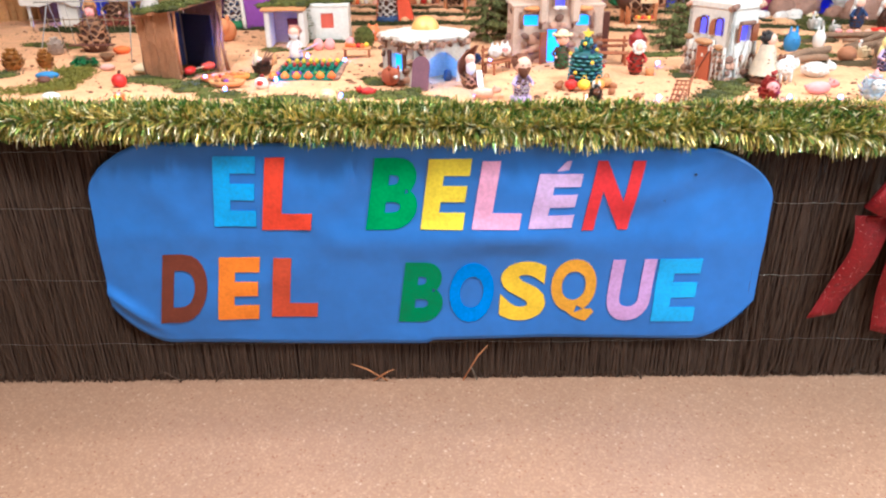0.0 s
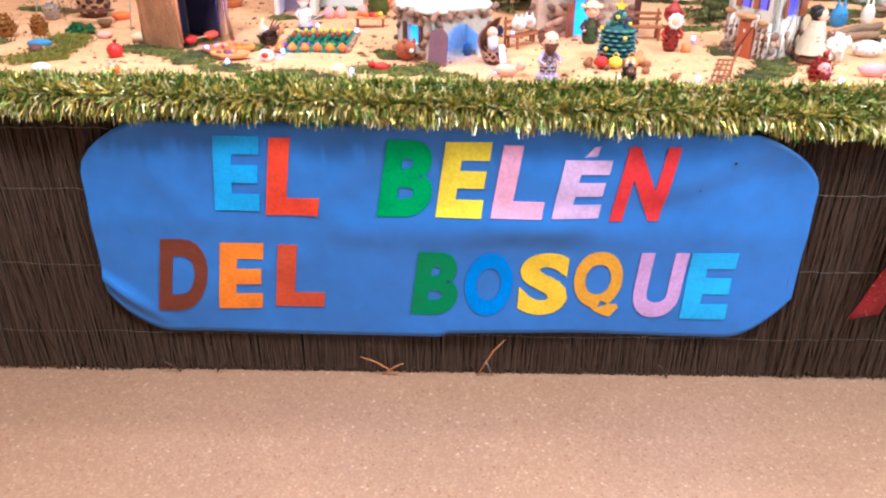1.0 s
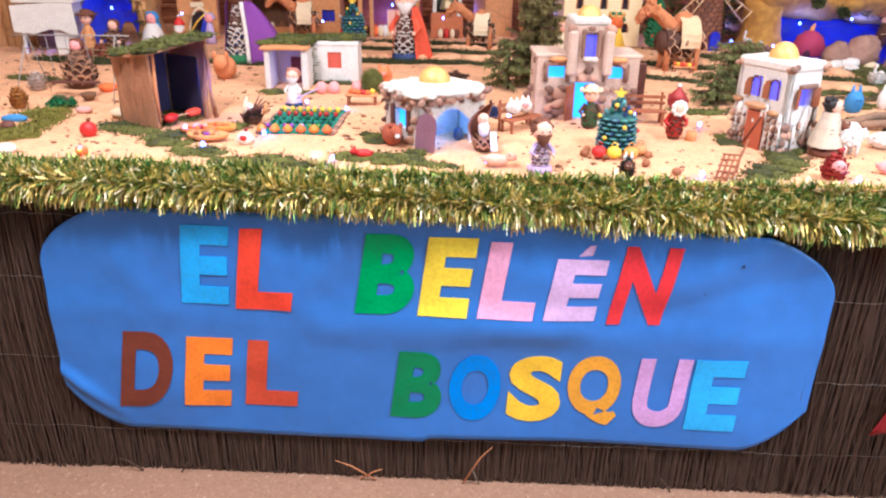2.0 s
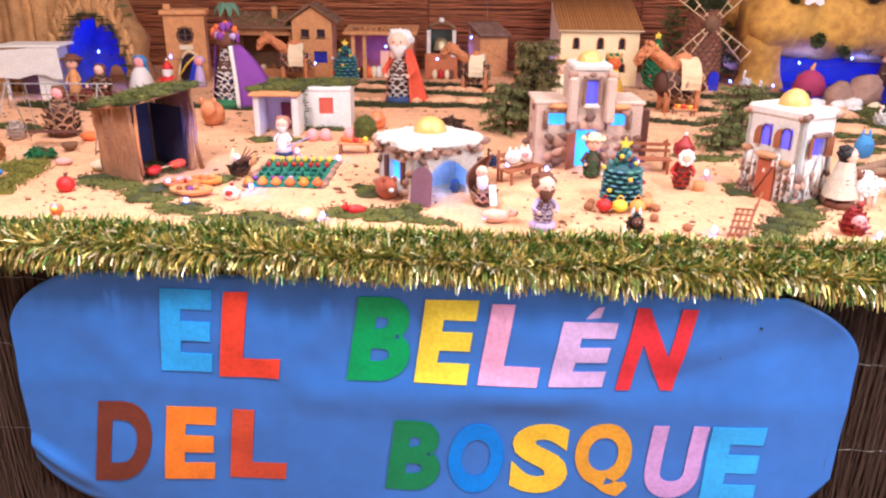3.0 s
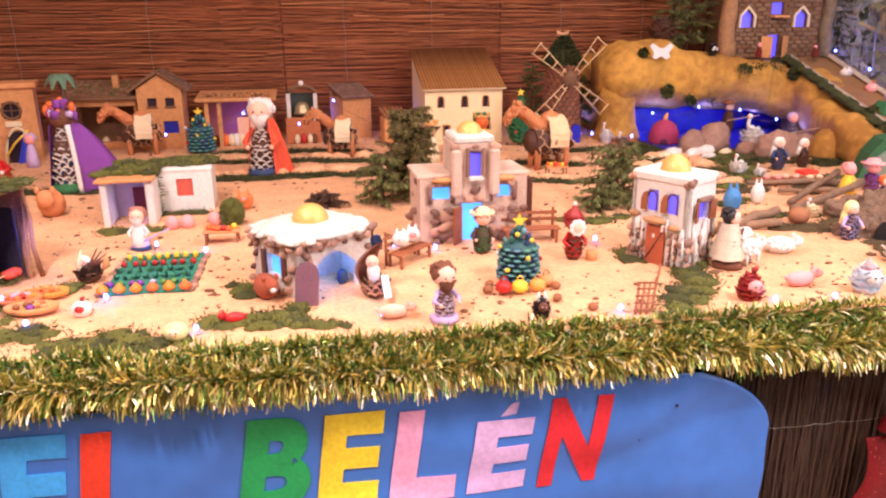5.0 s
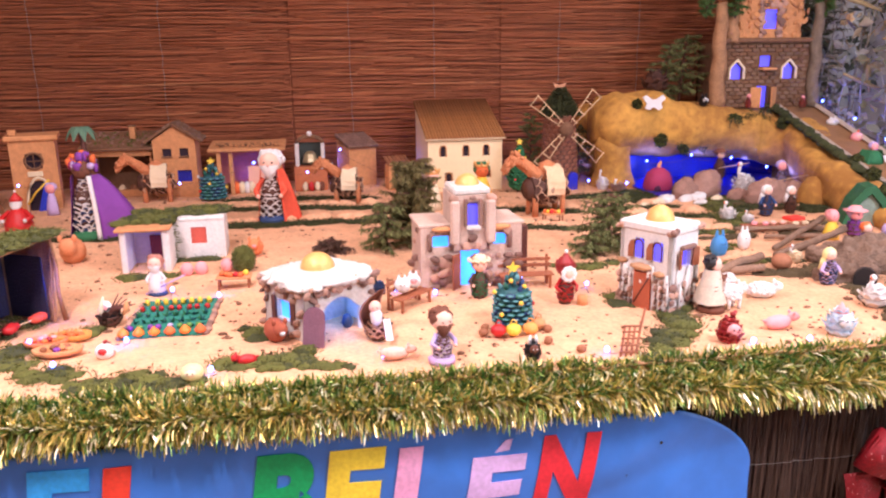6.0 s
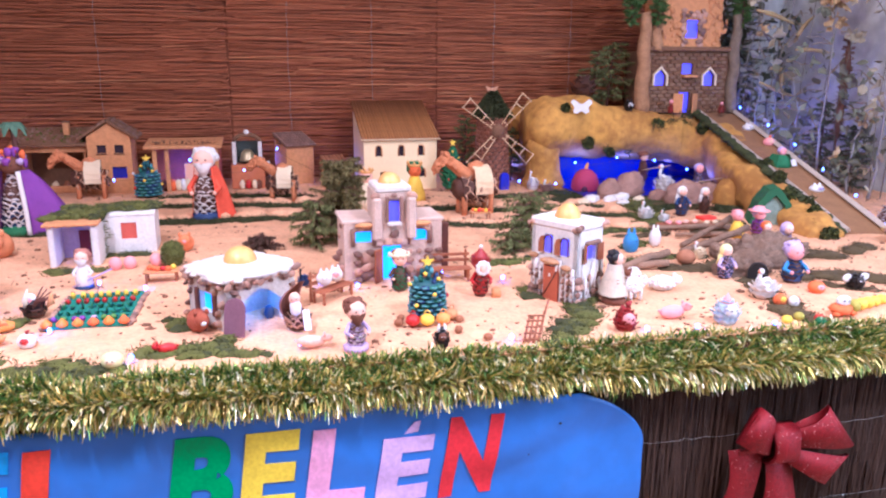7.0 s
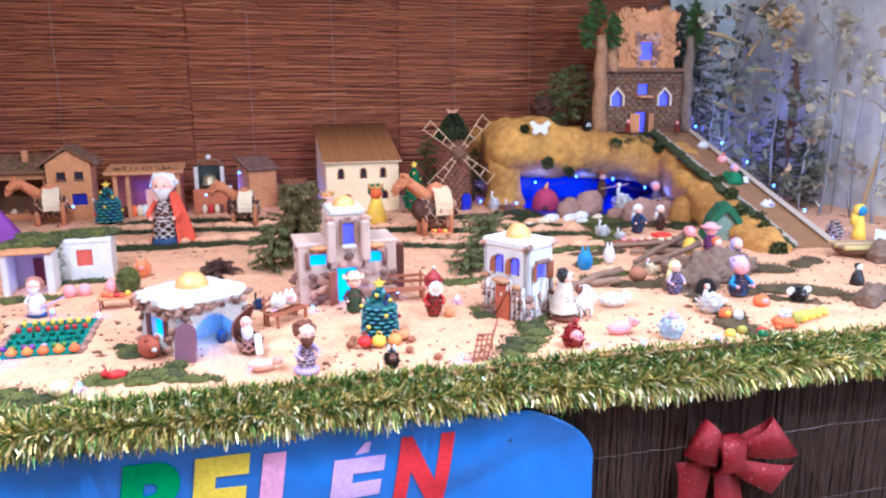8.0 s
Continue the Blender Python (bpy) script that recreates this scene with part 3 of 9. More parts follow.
def banner():
    ob = thing("paper_banner", 0, 0, 0, 0, "creased bright blue paper banner with coloured cut-out letters on brushwood", "banner")
    mb, vs, nx, nz = MB(), [], 150, 44
    for i in range(nx + 1):
        x = 0.016 + 0.888 * math.sin((i / nx - 0.5) * math.pi)
        low, top = banner_edges(x)
        for j in range(nz + 1):
            z = low + (top - low) * j / nz
            vs.append((x, banner_y(x, z), z))
    n1 = len(vs)
    vs += [(x, y + 0.0007, z) for x, y, z in vs]
    c = nz + 1
    fs = []
    for i in range(nx):
        for j in range(nz):
            a = i * c + j
            fs += [[a, a + c, a + c + 1, a + 1], [n1 + a + 1, n1 + a + c + 1, n1 + a + c, n1 + a]]
    for i in range(nx):
        for j in (0, nz):
            a = i * c + j
            q = [a, n1 + a, n1 + a + c, a + c]
            fs.append(q if j == 0 else q[::-1])
    part("paper_sheet", mb.add(vs, fs, PAPER, True), ob)
    letters = (
        ("E", (56, 164, 240), (-0.557, 0.496), 0.1104, 0.1914, 0.0192), ("L", (224, 62, 34), (-0.432, 0.486), 0.1286, 0.1975, 0.0273),
        ("B", (10, 156, 84), (-0.159, 0.485), 0.1256, 0.1954, 0.0324), ("E", (244, 216, 50), (-0.015, 0.485), 0.1114, 0.1914, 0.0253),
        ("L", (236, 170, 206), (0.120, 0.487), 0.1235, 0.1823, 0.0263), ("E", (206, 172, 216), (0.268, 0.489), 0.1134, 0.1468, 0.0243),
        ("N", (214, 38, 48), (0.410, 0.480), 0.1205, 0.1894, 0.0304),
        ("D", (112, 50, 32), (-0.742, 0.208), 0.1235, 0.2066, 0.0344), ("E", (246, 132, 26), (-0.583, 0.215), 0.1124, 0.1894, 0.0243),
        ("L", (198, 72, 40), (-0.434, 0.222), 0.1266, 0.1802, 0.0223), ("B", (14, 128, 76), (-0.081, 0.203), 0.1154, 0.1833, 0.0243),
        ("O", (16, 130, 230), (0.056, 0.204), 0.1215, 0.1802, 0.0101), ("S", (242, 196, 38), (0.196, 0.206), 0.1276, 0.1802, 0.0081),
        ("Q", (226, 160, 38), (0.338, 0.202), 0.1235, 0.1904, 0.0041), ("U", (202, 156, 212), (0.491, 0.202), 0.1195, 0.1883, 0.0122),
        ("E", (66, 174, 246), (0.622, 0.200), 0.1175, 0.1914, 0.0081))
    for ch, rgb, (x0, z0), w, h, shear in letters:
        cu = bpy.data.curves.new("letter", "FONT")
        cu.body, cu.offset, cu.extrude, cu.size, cu.resolution_u = ch, 0.046, 0.0, 1.0, 6
        tmp = new("letter", cu)
        bpy.context.view_layer.update()
        me = bpy.data.meshes.new_from_object(tmp.evaluated_get(bpy.context.evaluated_depsgraph_get()))
        bpy.data.objects.remove(tmp)
        bm = bmesh.new()
        bm.from_mesh(me)
        xs, ys = [v.co.x for v in bm.verts], [v.co.y for v in bm.verts]
        ax, bx, ay, by = min(xs), max(xs), min(ys), max(ys)
        for v in bm.verts:
            u, k = (v.co.x - ax) / (bx - ax), (v.co.y - ay) / (by - ay)
            px, pz = x0 + u * w + k * shear, z0 + k * h
            v.co = (px, 0, pz)
        bmesh.ops.remove_doubles(bm, verts=bm.verts[:], dist=0.0002)
        for _ in range(6):
            far = [e for e in bm.edges if e.calc_length() > 0.016]
            if not far:
                break
            bmesh.ops.subdivide_edges(bm, edges=far, cuts=1)
            bmesh.ops.triangulate(bm, faces=bm.faces[:])
        for v in bm.verts:
            v.co.y = banner_y(v.co.x, v.co.z) - 0.0028
        back = bmesh.ops.extrude_face_region(bm, geom=bm.faces[:])
        for v in back["geom"]:
            if isinstance(v, bmesh.types.BMVert):
                v.co.y += 0.0016
        bmesh.ops.recalc_face_normals(bm, faces=bm.faces[:])
        bm.to_mesh(me)
        bm.free()
        me.materials.clear()
        me.materials.append(mat("paint_%d_%d_%d" % rgb, rgb, 0.65, 0.17, 16, bump=0.2, dist=0.001, rnd=0))
        for p in me.polygons:
            p.material_index, p.use_smooth = 0, False
        part("letter", me, ob, "cut-out paper letter " + ch)
    m = Matrix.Translation((0.337, banner_y(0.35, 0.655) - 0.002, 0.642))
    part("accent", MB().prism([(0, 0), (0.030, 0.004), (0.036, 0.028), (0.022, 0.026)], m, 0.0016, mat("paint_206_172_216", (206, 172, 216))), ob, "cut-out paper accent")
    part("pin", MB().ball((0.690, banner_y(0.690, 0.633) - 0.002, 0.633), 0.0032, BLACK, 8, 5), ob, "dark pin head")
    part("pin", MB().ball((0.62, banner_y(0.62, 0.56) - 0.001, 0.56), 0.0018, BLACK, 6, 4), ob, "dark pin head")


banner()


# ---- red glitter bow ----
def ribbon(mb, pts, widths, mt, thick=0.0016):
    """A band through pts (x, y, z), its width along a given direction."""
    vs, fs = [], []
    for (p, w) in zip(pts, widths):
        p, w = Vector(p), Vector(w)
        vs += [p - w, p + w, p + w + Vector((0, thick, 0)), p - w + Vector((0, thick, 0))]
    for i in range(len(pts) - 1):
        a = i * 4
        for k in range(4):
            fs.append([a + k, a + (k + 1) % 4, a + 4 + (k + 1) % 4, a + 4 + k])
    fs += [[3, 2, 1, 0], [len(vs) - 4 + k for k in range(4)]]
    mb.add(vs, fs, mt, True)


def bow(x, z):
    ob = thing("bow", x, 1.945, z, 0, "large red glitter ribbon bow fixed to the brushwood", "bow")

    def loop(inner, half_in, outer, half_out, depth, label=""):
        """A ribbon loop from the knot out to an edge and back behind itself."""
        mb, pts, ws = MB(), [], []
        for k in range(25):
            a = 2 * math.pi * k / 24
            r = (0.5 - 0.5 * math.cos(a)) ** 0.7
            pts.append((inner[0] + (outer[0] - inner[0]) * r, -0.022 - depth * math.sin(a) - 0.006 * r, inner[1] + (outer[1] - inner[1]) * r))
            sag = 1.0 - 0.30 * max(0.0, -math.sin(a))
            pts[-1] = (pts[-1][0], pts[-1][1], pts[-1][2] - 0.012 * max(0.0, -math.sin(a)))
            ws.append(((half_in[0] + (half_out[0] - half_in[0]) * r) * sag, 0.003 * math.sin(2 * a), (half_in[1] + (half_out[1] - half_in[1]) * r) * sag))
        ribbon(mb, pts, ws, GLITTER)
        part("loop", mb, ob, label)

    loop((-0.026, 0.022), (0.002, 0.040), (-0.098, 0.066), (0.028, 0.043), 0.030, "rolled ribbon loop")
    loop((0.030, 0.016), (0.004, -0.024), (0.154, 0.044), (0.042, -0.054), 0.028)
    loop((0.030, -0.032), (0.004, 0.020), (0.162, -0.080), (0.027, 0.039), 0.020)
    for x0, x1, z0, z1, h0, h1, bend in ((-0.084, -0.158, -0.006, -0.308, 0.050, 0.040, 1.8), (0.006, 0.034, -0.040, -0.366, 0.036, 0.046, 1.0)):
        mb, pts, ws = MB(), [], []
        for k in range(15):
            f = k / 14
            pts.append((x0 + (x1 - x0) * f ** bend, -0.012 - 0.012 * math.sin(f * 5.5), z0 + (z1 - z0) * f))
            ws.append((h0 + (h1 - h0) * min(1, f * 3), 0.005 * math.sin(f * 9), (0.008 if bend > 1 else -0.012) * f))
        ribbon(mb, pts, ws, GLITTER)
        part("tail", mb, ob)
    mb, pts, ws = MB(), [], []
    for k in range(13):  # the band across the middle
        a = math.pi * k / 12
        pts.append((0.002 * math.sin(k), -0.010 - 0.046 * math.sin(a) ** 0.7, 0.002 + 0.047 * math.cos(a)))
        ws.append((0.034 + 0.004 * math.cos(a * 2), 0, 0))
    ribbon(mb, pts, ws, GLITTER, 0.012)
    part("knot", mb, ob)


bow(1.248, 0.528)


# ---- pieces that many things share ----
def pebble(mt, seed):
    rr = random.Random(seed)
    mb = MB()
    mb.ball((0, 0, 0), (0.5, 0.5, 0.42), mt, 7, 5, 0.10)
    return mb.mesh("stone")


PEBBLES = [pebble(mt, k) for k, mt in enumerate((STONE, STONE, STONED, STONE, STONED))]


def stones(parent, places, size, spread=0.30, flat=0.40):
    """Pebbles set in a wall: places are (x, y, z) in the parent's space."""
    for p in places:
        o = part("stone", R.choice(PEBBLES), parent)
        o.location = p
        k = size * R.uniform(1 - spread, 1 + spread)
        o.scale = (k, k * flat, k * R.uniform(0.7, 1.0))
        o.rotation_euler = (R.uniform(-0.3, 0.3), R.uniform(-0.5, 0.5), R.uniform(-0.4, 0.4))


def arch(w, h, n=8, point=0.0):
    """The outline of an opening with a round (or pointed) head, foot at z 0."""
    r = w / 2
    pts = [(-r, 0), (r, 0)]
    for i in range(n + 1):
        a = math.pi * i / n
        pts.append((r * math.cos(a), h - r + (r + point * (1 - abs(math.cos(a)))) * math.sin(a)))
    return pts


def facing(x, y, z, rz=0.0):
    return Matrix.Translation((x, y, z)) @ Matrix.Rotation(radians(rz), 4, "Z")


def wall_with_holes(mb, w, h, holes, m, thick, mt):
    """An upright wall, w wide and h high, with oblong holes (x0, z0, x1, z1), in the plane of m's x and z."""
    xs = sorted({0, w, *[a for q in holes for a in (q[0], q[2])]})
    zs = sorted({0, h, *[a for q in holes for a in (q[1], q[3])]})
    solid_cell = lambda i, j: not any(q[0] <= (xs[i] + xs[i + 1]) / 2 <= q[2] and q[1] <= (zs[j] + zs[j + 1]) / 2 <= q[3] for q in holes)
    for i in range(len(xs) - 1):
        for j in range(len(zs) - 1):
            if not solid_cell(i, j):
                continue
            a, b, c, d = xs[i], xs[i + 1], zs[j], zs[j + 1]
            vs = [m @ Vector(p) for p in ((a, 0, c), (b, 0, c), (b, 0, d), (a, 0, d), (a, thick, c), (b, thick, c), (b, thick, d), (a, thick, d))]
            fs = [[0, 1, 2, 3], [5, 4, 7, 6]]
            n1 = lambda u, v: 0 <= u < len(xs) - 1 and 0 <= v < len(zs) - 1 and solid_cell(u, v)
            if not n1(i - 1, j):
                fs.append([4, 0, 3, 7])
            if not n1(i + 1, j):
                fs.append([1, 5, 6, 2])
            if not n1(i, j - 1):
                fs.append([4, 5, 1, 0])
            if not n1(i, j + 1):
                fs.append([3, 2, 6, 7])
            mb.add(vs, fs, mt)
    return mb


def tufts(mb, x, y, z, r, n, mt, ln=0.02, w=0.0022, up=1.0):
    for _ in range(n):
        a, d = R.uniform(0, 6.283), r * math.sqrt(R.random())
        k = Vector((R.gauss(0, 0.7), R.gauss(0, 0.7), up * R.uniform(0.3, 1.0))).normalized() * ln * R.uniform(0.5, 1.2)
        mb.blade((x + d * math.cos(a), y + d * math.sin(a), z), k, w, mt, ln * 0.2)


def moss(path, width, label="strip of dark green moss laid on the sand", mt=None, dens=9000, z=None, ln=0.012, name="moss"):
    """A strip of moss along a path of (x, y), as a mound with many small blades."""
    mb = MB()
    mts = (mt,) if mt else (MOSS, MOSS, DARKMOSS)
    for (ax, ay), (bx, by) in zip(path, path[1:]):
        d = math.hypot(bx - ax, by - ay)
        steps = max(2, int(d / (width * 0.28)))
        for i in range(steps):
            t = (i + R.random()) / steps
            r = width * R.uniform(0.40, 0.62)
            px, py = ax + (bx - ax) * t + R.gauss(0, width * 0.13), ay + (by - ay) * t + R.gauss(0, width * 0.13)
            mb.ball((px, py, (z or G) - 0.002), (r * 0.9, r * 0.9, 0.009), R.choice(mts), 9, 4, 0.25, 0.3)
            tufts(mb, px, py, (z or G) + 0.002, r * 1.15, int(dens * r * r * 6), R.choice(mts), ln, 0.0022)
    ob = new(name, mb.mesh(name))
    return tagged(ob, label, "moss", "moss on the sand", "stuff")


def bush(x, y, h, w, label, mt=PINE, n=900, lean=0.0, z=G, name="bush", crown=False):
    """A cut conifer sprig: a stem, side twigs and many needles."""
    ob = thing(name, x, y, z, R.uniform(0, 360), label, "bush", "greenery on the display")
    stem = MB()
    stem.tube([(0, 0, -0.01), (lean * 0.5, 0, h * 0.5), (lean, 0, h * 0.95)], [0.006, 0.004, 0.0015], WOODD, 6)
    leaf = MB()
    twigs = max(16, int(n / 18))
    for i in range(twigs):
        f = (i + 0.5) / twigs
        zz = h * (0.08 + 0.87 * f)
        a = i * 2.4 + R.uniform(-0.4, 0.4)
        rad = w / 2 * (0.55 + 0.6 * math.sin(math.pi * (0.18 + 0.74 * f))) * R.uniform(0.65, 1.1)
        if crown:
            rad = w / 2 * (0.30 + 0.85 * math.sin(math.pi * (0.10 + 0.70 * f))) * R.uniform(0.45, 1.1)
        else:
            rad *= 1.0 if f < 0.6 else max(0.35, 1.6 - f)
        e = Vector((lean * f + rad * math.cos(a), rad * math.sin(a), zz + rad * R.uniform(-0.35, 0.35)))
        s = Vector((lean * f * 0.8, 0, zz))
        stem.tube([s, (s + e) / 2 + Vector((0, 0, 0.006)), e], [0.0022, 0.0016, 0.0007], WOODD, 4, True, False)
        for _ in range(110 if crown else 84):
            t = R.uniform(0.1, 1.08)
            d = Vector((R.gauss(0, 1), R.gauss(0, 1), R.gauss(-0.1, 0.8))).normalized() + (e - s).normalized() * (0.35 if crown else 0.9)
            leaf.blade(s + (e - s) * t, d.normalized() * R.uniform(0.008, 0.019), R.uniform(0.0026, 0.0046), mt, 0.007)
    part("stem", stem, ob)
    tagged(part("foliage", leaf, ob), kind="stuff")
    return ob


# ---- the houses ----
def domed_house():
    ob = thing("domed_house", -0.031, 2.218, G - 0.003, 34, "small white pebbled house with a round gold dome", "model house")
    a, b, h = 0.190, 0.176, 0.125
    mb = MB()
    wall_with_holes(mb, a, h, [(0.034, 0.0, 0.149, 0.095)], facing(0, 0, 0), 0.012, PLASTER)
    wall_with_holes(mb, b, h, [(0.056, 0.038, 0.118, 0.084)], Matrix.Translation((0, b, 0)) @ Matrix.Rotation(radians(-90), 4, "Z"), 0.012, PLASTER)
    mb.box((a / 2, b - 0.006, h / 2), (a, 0.012, h), PLASTER)
    mb.box((a - 0.006, b / 2 - 0.006, h / 2), (0.012, b - 0.03, h), PLASTER)
    part("wall", mb, ob)
    part("arch_head", MB().prism([(-0.0575 + 0.115 * k / 12, 0.036 * math.sin(math.pi * k / 12)) for k in range(13)] + [(0.0575, 0.041), (-0.0575, 0.041)], facing(0.0915, -0.001, 0.056), 0.012, PLASTER), ob)
    roof = MB()
    roof.lathe([(0.104, 0), (0.112, 0.006), (0.106, 0.012), (0.080, 0.017), (0.035, 0.021)], (a / 2, b / 2, h), PLASTER, 22, 0.05)
    roof.box((a / 2, b / 2, h + 0.004), (a + 0.012, b + 0.012, 0.012), PLASTER, 0, 0.005)
    for k in range(30):
        f = R.random()
        px, py = ((f * a, -0.004), (-0.004, f * b), (f * a, b + 0.002), (a + 0.002, f * b))[k % 4]
        roof.ball((px, py, h + R.uniform(0.0, 0.006)), (R.uniform(0.012, 0.024), R.uniform(0.012, 0.020), R.uniform(0.006, 0.011)), PLASTER, 9, 6, 0.12)
    part("roof", roof, ob, "lumpy white plaster roof")
    part("dome", MB().ball((a / 2, b / 2, h + 0.020), (0.040, 0.040, 0.036), GOLD, 18, 10, 0, 0.42), ob, "round gold dome")
    part("window", MB().box((0.014, 0.089, 0.061), (0.004, 0.066, 0.05), LITBLUE), ob, "window lit blue from within")
    for yy in (0.047, 0.127):
        part("shutter", MB().box((-0.004, yy, 0.062), (0.007, 0.016, 0.056), WOODD), ob, "brown wooden shutter")
    leaf = part("door", MB().prism(arch(0.048, 0.092), facing(0, 0, 0), 0.006, mat("violet_brown_door", (128, 88, 104), 0.7, 0.2, 25)), ob, "arched wooden door standing open")
    leaf.location, leaf.rotation_euler = (0.000, -0.024, 0.0), (radians(-6), radians(3), radians(-46))
    part("back_panel", MB().box((0.10, 0.10, 0.055), (0.15, 0.004, 0.105), PLASTER), ob, "white inside wall lit blue by a small lamp")
    part("jar", MB().lathe([(0.008, 0), (0.013, 0.012), (0.010, 0.03), (0.006, 0.034)], (0.132, 0.03, 0.0), NAVY, 10), ob, "small dark jar in the doorway")
    rim = [(x, -0.010, h - 0.002 + R.uniform(-0.010, 0.008)) for x in np.linspace(0.0, a, 14)] + [(-0.010, y, h - 0.002 + R.uniform(-0.012, 0.008)) for y in np.linspace(0.01, b, 13)]
    stones(ob, rim, 0.022)
    stones(ob, [(-0.003, y, z) for y, z in ((0.03, 0.02), (0.05, 0.012), (0.03, 0.045), (0.15, 0.02), (0.175, 0.04), (0.16, 0.075), (0.18, 0.09), (0.04, 0.095), (0.07, 0.1), (0.15, 0.10), (0.185, 0.012), (0.012, 0.07), (0.10, 0.015))], 0.024)
    stones(ob, [(x, -0.003, z) for x, z in ((0.02, 0.10), (0.03, 0.06), (0.018, 0.03), (0.182, 0.085), (0.16, 0.108), (0.185, 0.02), (0.184, 0.05), (0.03, 0.085), (0.06, 0.106), (0.12, 0.108))], 0.022)
    stones(ob, [(x, b + 0.004, h) for x in np.linspace(0.0, a, 7)] + [(a + 0.004, y, h) for y in np.linspace(0.02, b, 7)], 0.022)
    glow(0.004, 2.305, G + 0.080, 0.40, (0.12, 0.34, 1.0))


def castle_house():
    ob = thing("stone_villa", 0.272, 2.565, G - 0.003, 2, "grey and pink plaster villa with pebbled walls and a gold-domed tower", "model house")
    ob.scale = (0.975, 1.0, 1.0)
    mb = MB()
    wall_with_holes(mb, 0.29, 0.178, [(0.033, 0.120, 0.080, 0.152), (0.196, 0.120, 0.246, 0.152), (0.112, 0, 0.168, 0.108)], facing(0, 0, 0), 0.014, PLASTERP)
    mb.box((0.007, 0.085, 0.089), (0.014, 0.14, 0.178), PLASTERP)
    mb.box((0.283, 0.085, 0.089), (0.014, 0.14, 0.178), PLASTERP)
    mb.box((0.145, 0.155, 0.089), (0.29, 0.012, 0.178), PLASTERP)
    part("wall", mb, ob)
    for x0, w in ((0.040, 0.088), (0.245, 0.098)):
        part("roof", MB().box((x0, 0.08, 0.180), (w + 0.006, 0.165, 0.010), PLASTERP, 0, 0.004), ob, "flat plastered roof terrace")
    tw2 = MB()
    tw2.box((0.144, 0.065, 0.222), (0.112, 0.118, 0.084), PLASTERP)
    part("tower_body", tw2, ob)
    mb2 = MB()
    wall_with_holes(mb2, 0.116, 0.262 - 0.112, [(0.040, 0.066, 0.076, 0.132)], facing(0.086, -0.010, 0.112), 0.010, PLASTERP)
    part("tower_wall", mb2, ob)
    part("cornice", MB().box((0.144, 0.055, 0.272), (0.105, 0.130, 0.020), PLASTER, 0, 0.005), ob, "white cornice")
    part("dome", MB().ball((0.146, 0.062, 0.275), (0.036, 0.036, 0.036), GOLD, 18, 10, 0, 0.40), ob, "round gold dome")
    for sx in (0.093, 0.195):
        part("buttress", MB().box((sx, -0.018, 0.19), (0.026, 0.022, 0.12), PLASTERP, 0, 0.006), ob)
        part("window_frame", MB().box((0.146 + (sx - 0.144) * 0.42, -0.014, 0.215), (0.010, 0.012, 0.075), STONED), ob)
    part("window", MB().box((0.144, 0.002, 0.206), (0.034, 0.004, 0.060), LITVIOLET), ob, "upper window lit blue")
    part("window_sill", MB().box((0.144, -0.020, 0.176), (0.04, 0.02, 0.010), PLASTER), ob)
    part("window", MB().box((0.056, 0.016, 0.136), (0.052, 0.004, 0.036), LITBLUE), ob, "window lit blue from within")
    part("window", MB().box((0.221, 0.016, 0.136), (0.054, 0.004, 0.036), LITBLUE), ob, "window lit blue from within")
    part("doorway", MB().box((0.140, 0.016, 0.054), (0.056, 0.004, 0.108), LITBLUE), ob, "open doorway lit blue from within")
    door = part("door", MB().box((-0.016, 0, 0.052), (0.034, 0.006, 0.104), WOOD), ob, "open wooden door")
    door.location, door.rotation_euler = (0.108, -0.012, 0), (0, 0, radians(40))
    for cx in (0.056, 0.221):
        path = [(cx - 0.031, -0.006, 0.112)] + [(cx - 0.031 * math.cos(q), -0.007, 0.146 + 0.020 * math.sin(q)) for q in np.linspace(0, math.pi, 9)] + [(cx + 0.031, -0.006, 0.112)]
        part("window_arch", MB().tube(path, [0.0055 * R.uniform(0.8, 1.25) for _ in path], STONED, 7), ob, "rough brown stone arch")
        part("lintel_stone", MB().ball((cx + 0.004, -0.010, 0.172), (0.030, 0.012, 0.008), CORK, 12, 7, 0.12), ob, "flat tan lintel stone")
    for x in (0.024, 0.090, 0.186, 0.254):
        part("shutter", MB().box((x, -0.005, 0.136), (0.012, 0.010, 0.050), STONED, 0, 0.004), ob)
    stones(ob, [(0.035 + 0.022 * (k % 2) + R.uniform(-0.004, 0.004), -0.008 - 0.008 * (k % 3 == 0), 0.010 + 0.0135 * k) for k in range(7)] + [(0.075, -0.010, 0.012 + 0.02 * k) for k in range(5)], 0.034)
    stones(ob, [(0.19 + 0.03 * (k % 4), -0.007, 0.012 + 0.026 * (k // 4)) for k in range(16) if k != 9], 0.028)
    stones(ob, [(0.06, -0.006, 0.168), (0.045, -0.006, 0.165), (0.228, -0.006, 0.166), (0.245, -0.006, 0.163), (0.144, -0.012, 0.124), (0.130, -0.012, 0.122), (0.158, -0.012, 0.122), (0.144, -0.016, 0.145), (0.144, -0.018, 0.256), (0.09, -0.018, 0.255), (0.198, -0.018, 0.255), (0.004, 0.05, 0.16), (0.004, 0.10, 0.12), (-0.005, 0.03, 0.04), (-0.006, 0.08, 0.03), (-0.006, 0.12, 0.05), (-0.006, 0.06, 0.08)], 0.030)
    part("chimney", MB().box((0.320, 0.09, 0.075), (0.026, 0.026, 0.15), WOODD), ob, "brown side post")
    glow(0.42, 2.53, G + 0.045, 0.05)


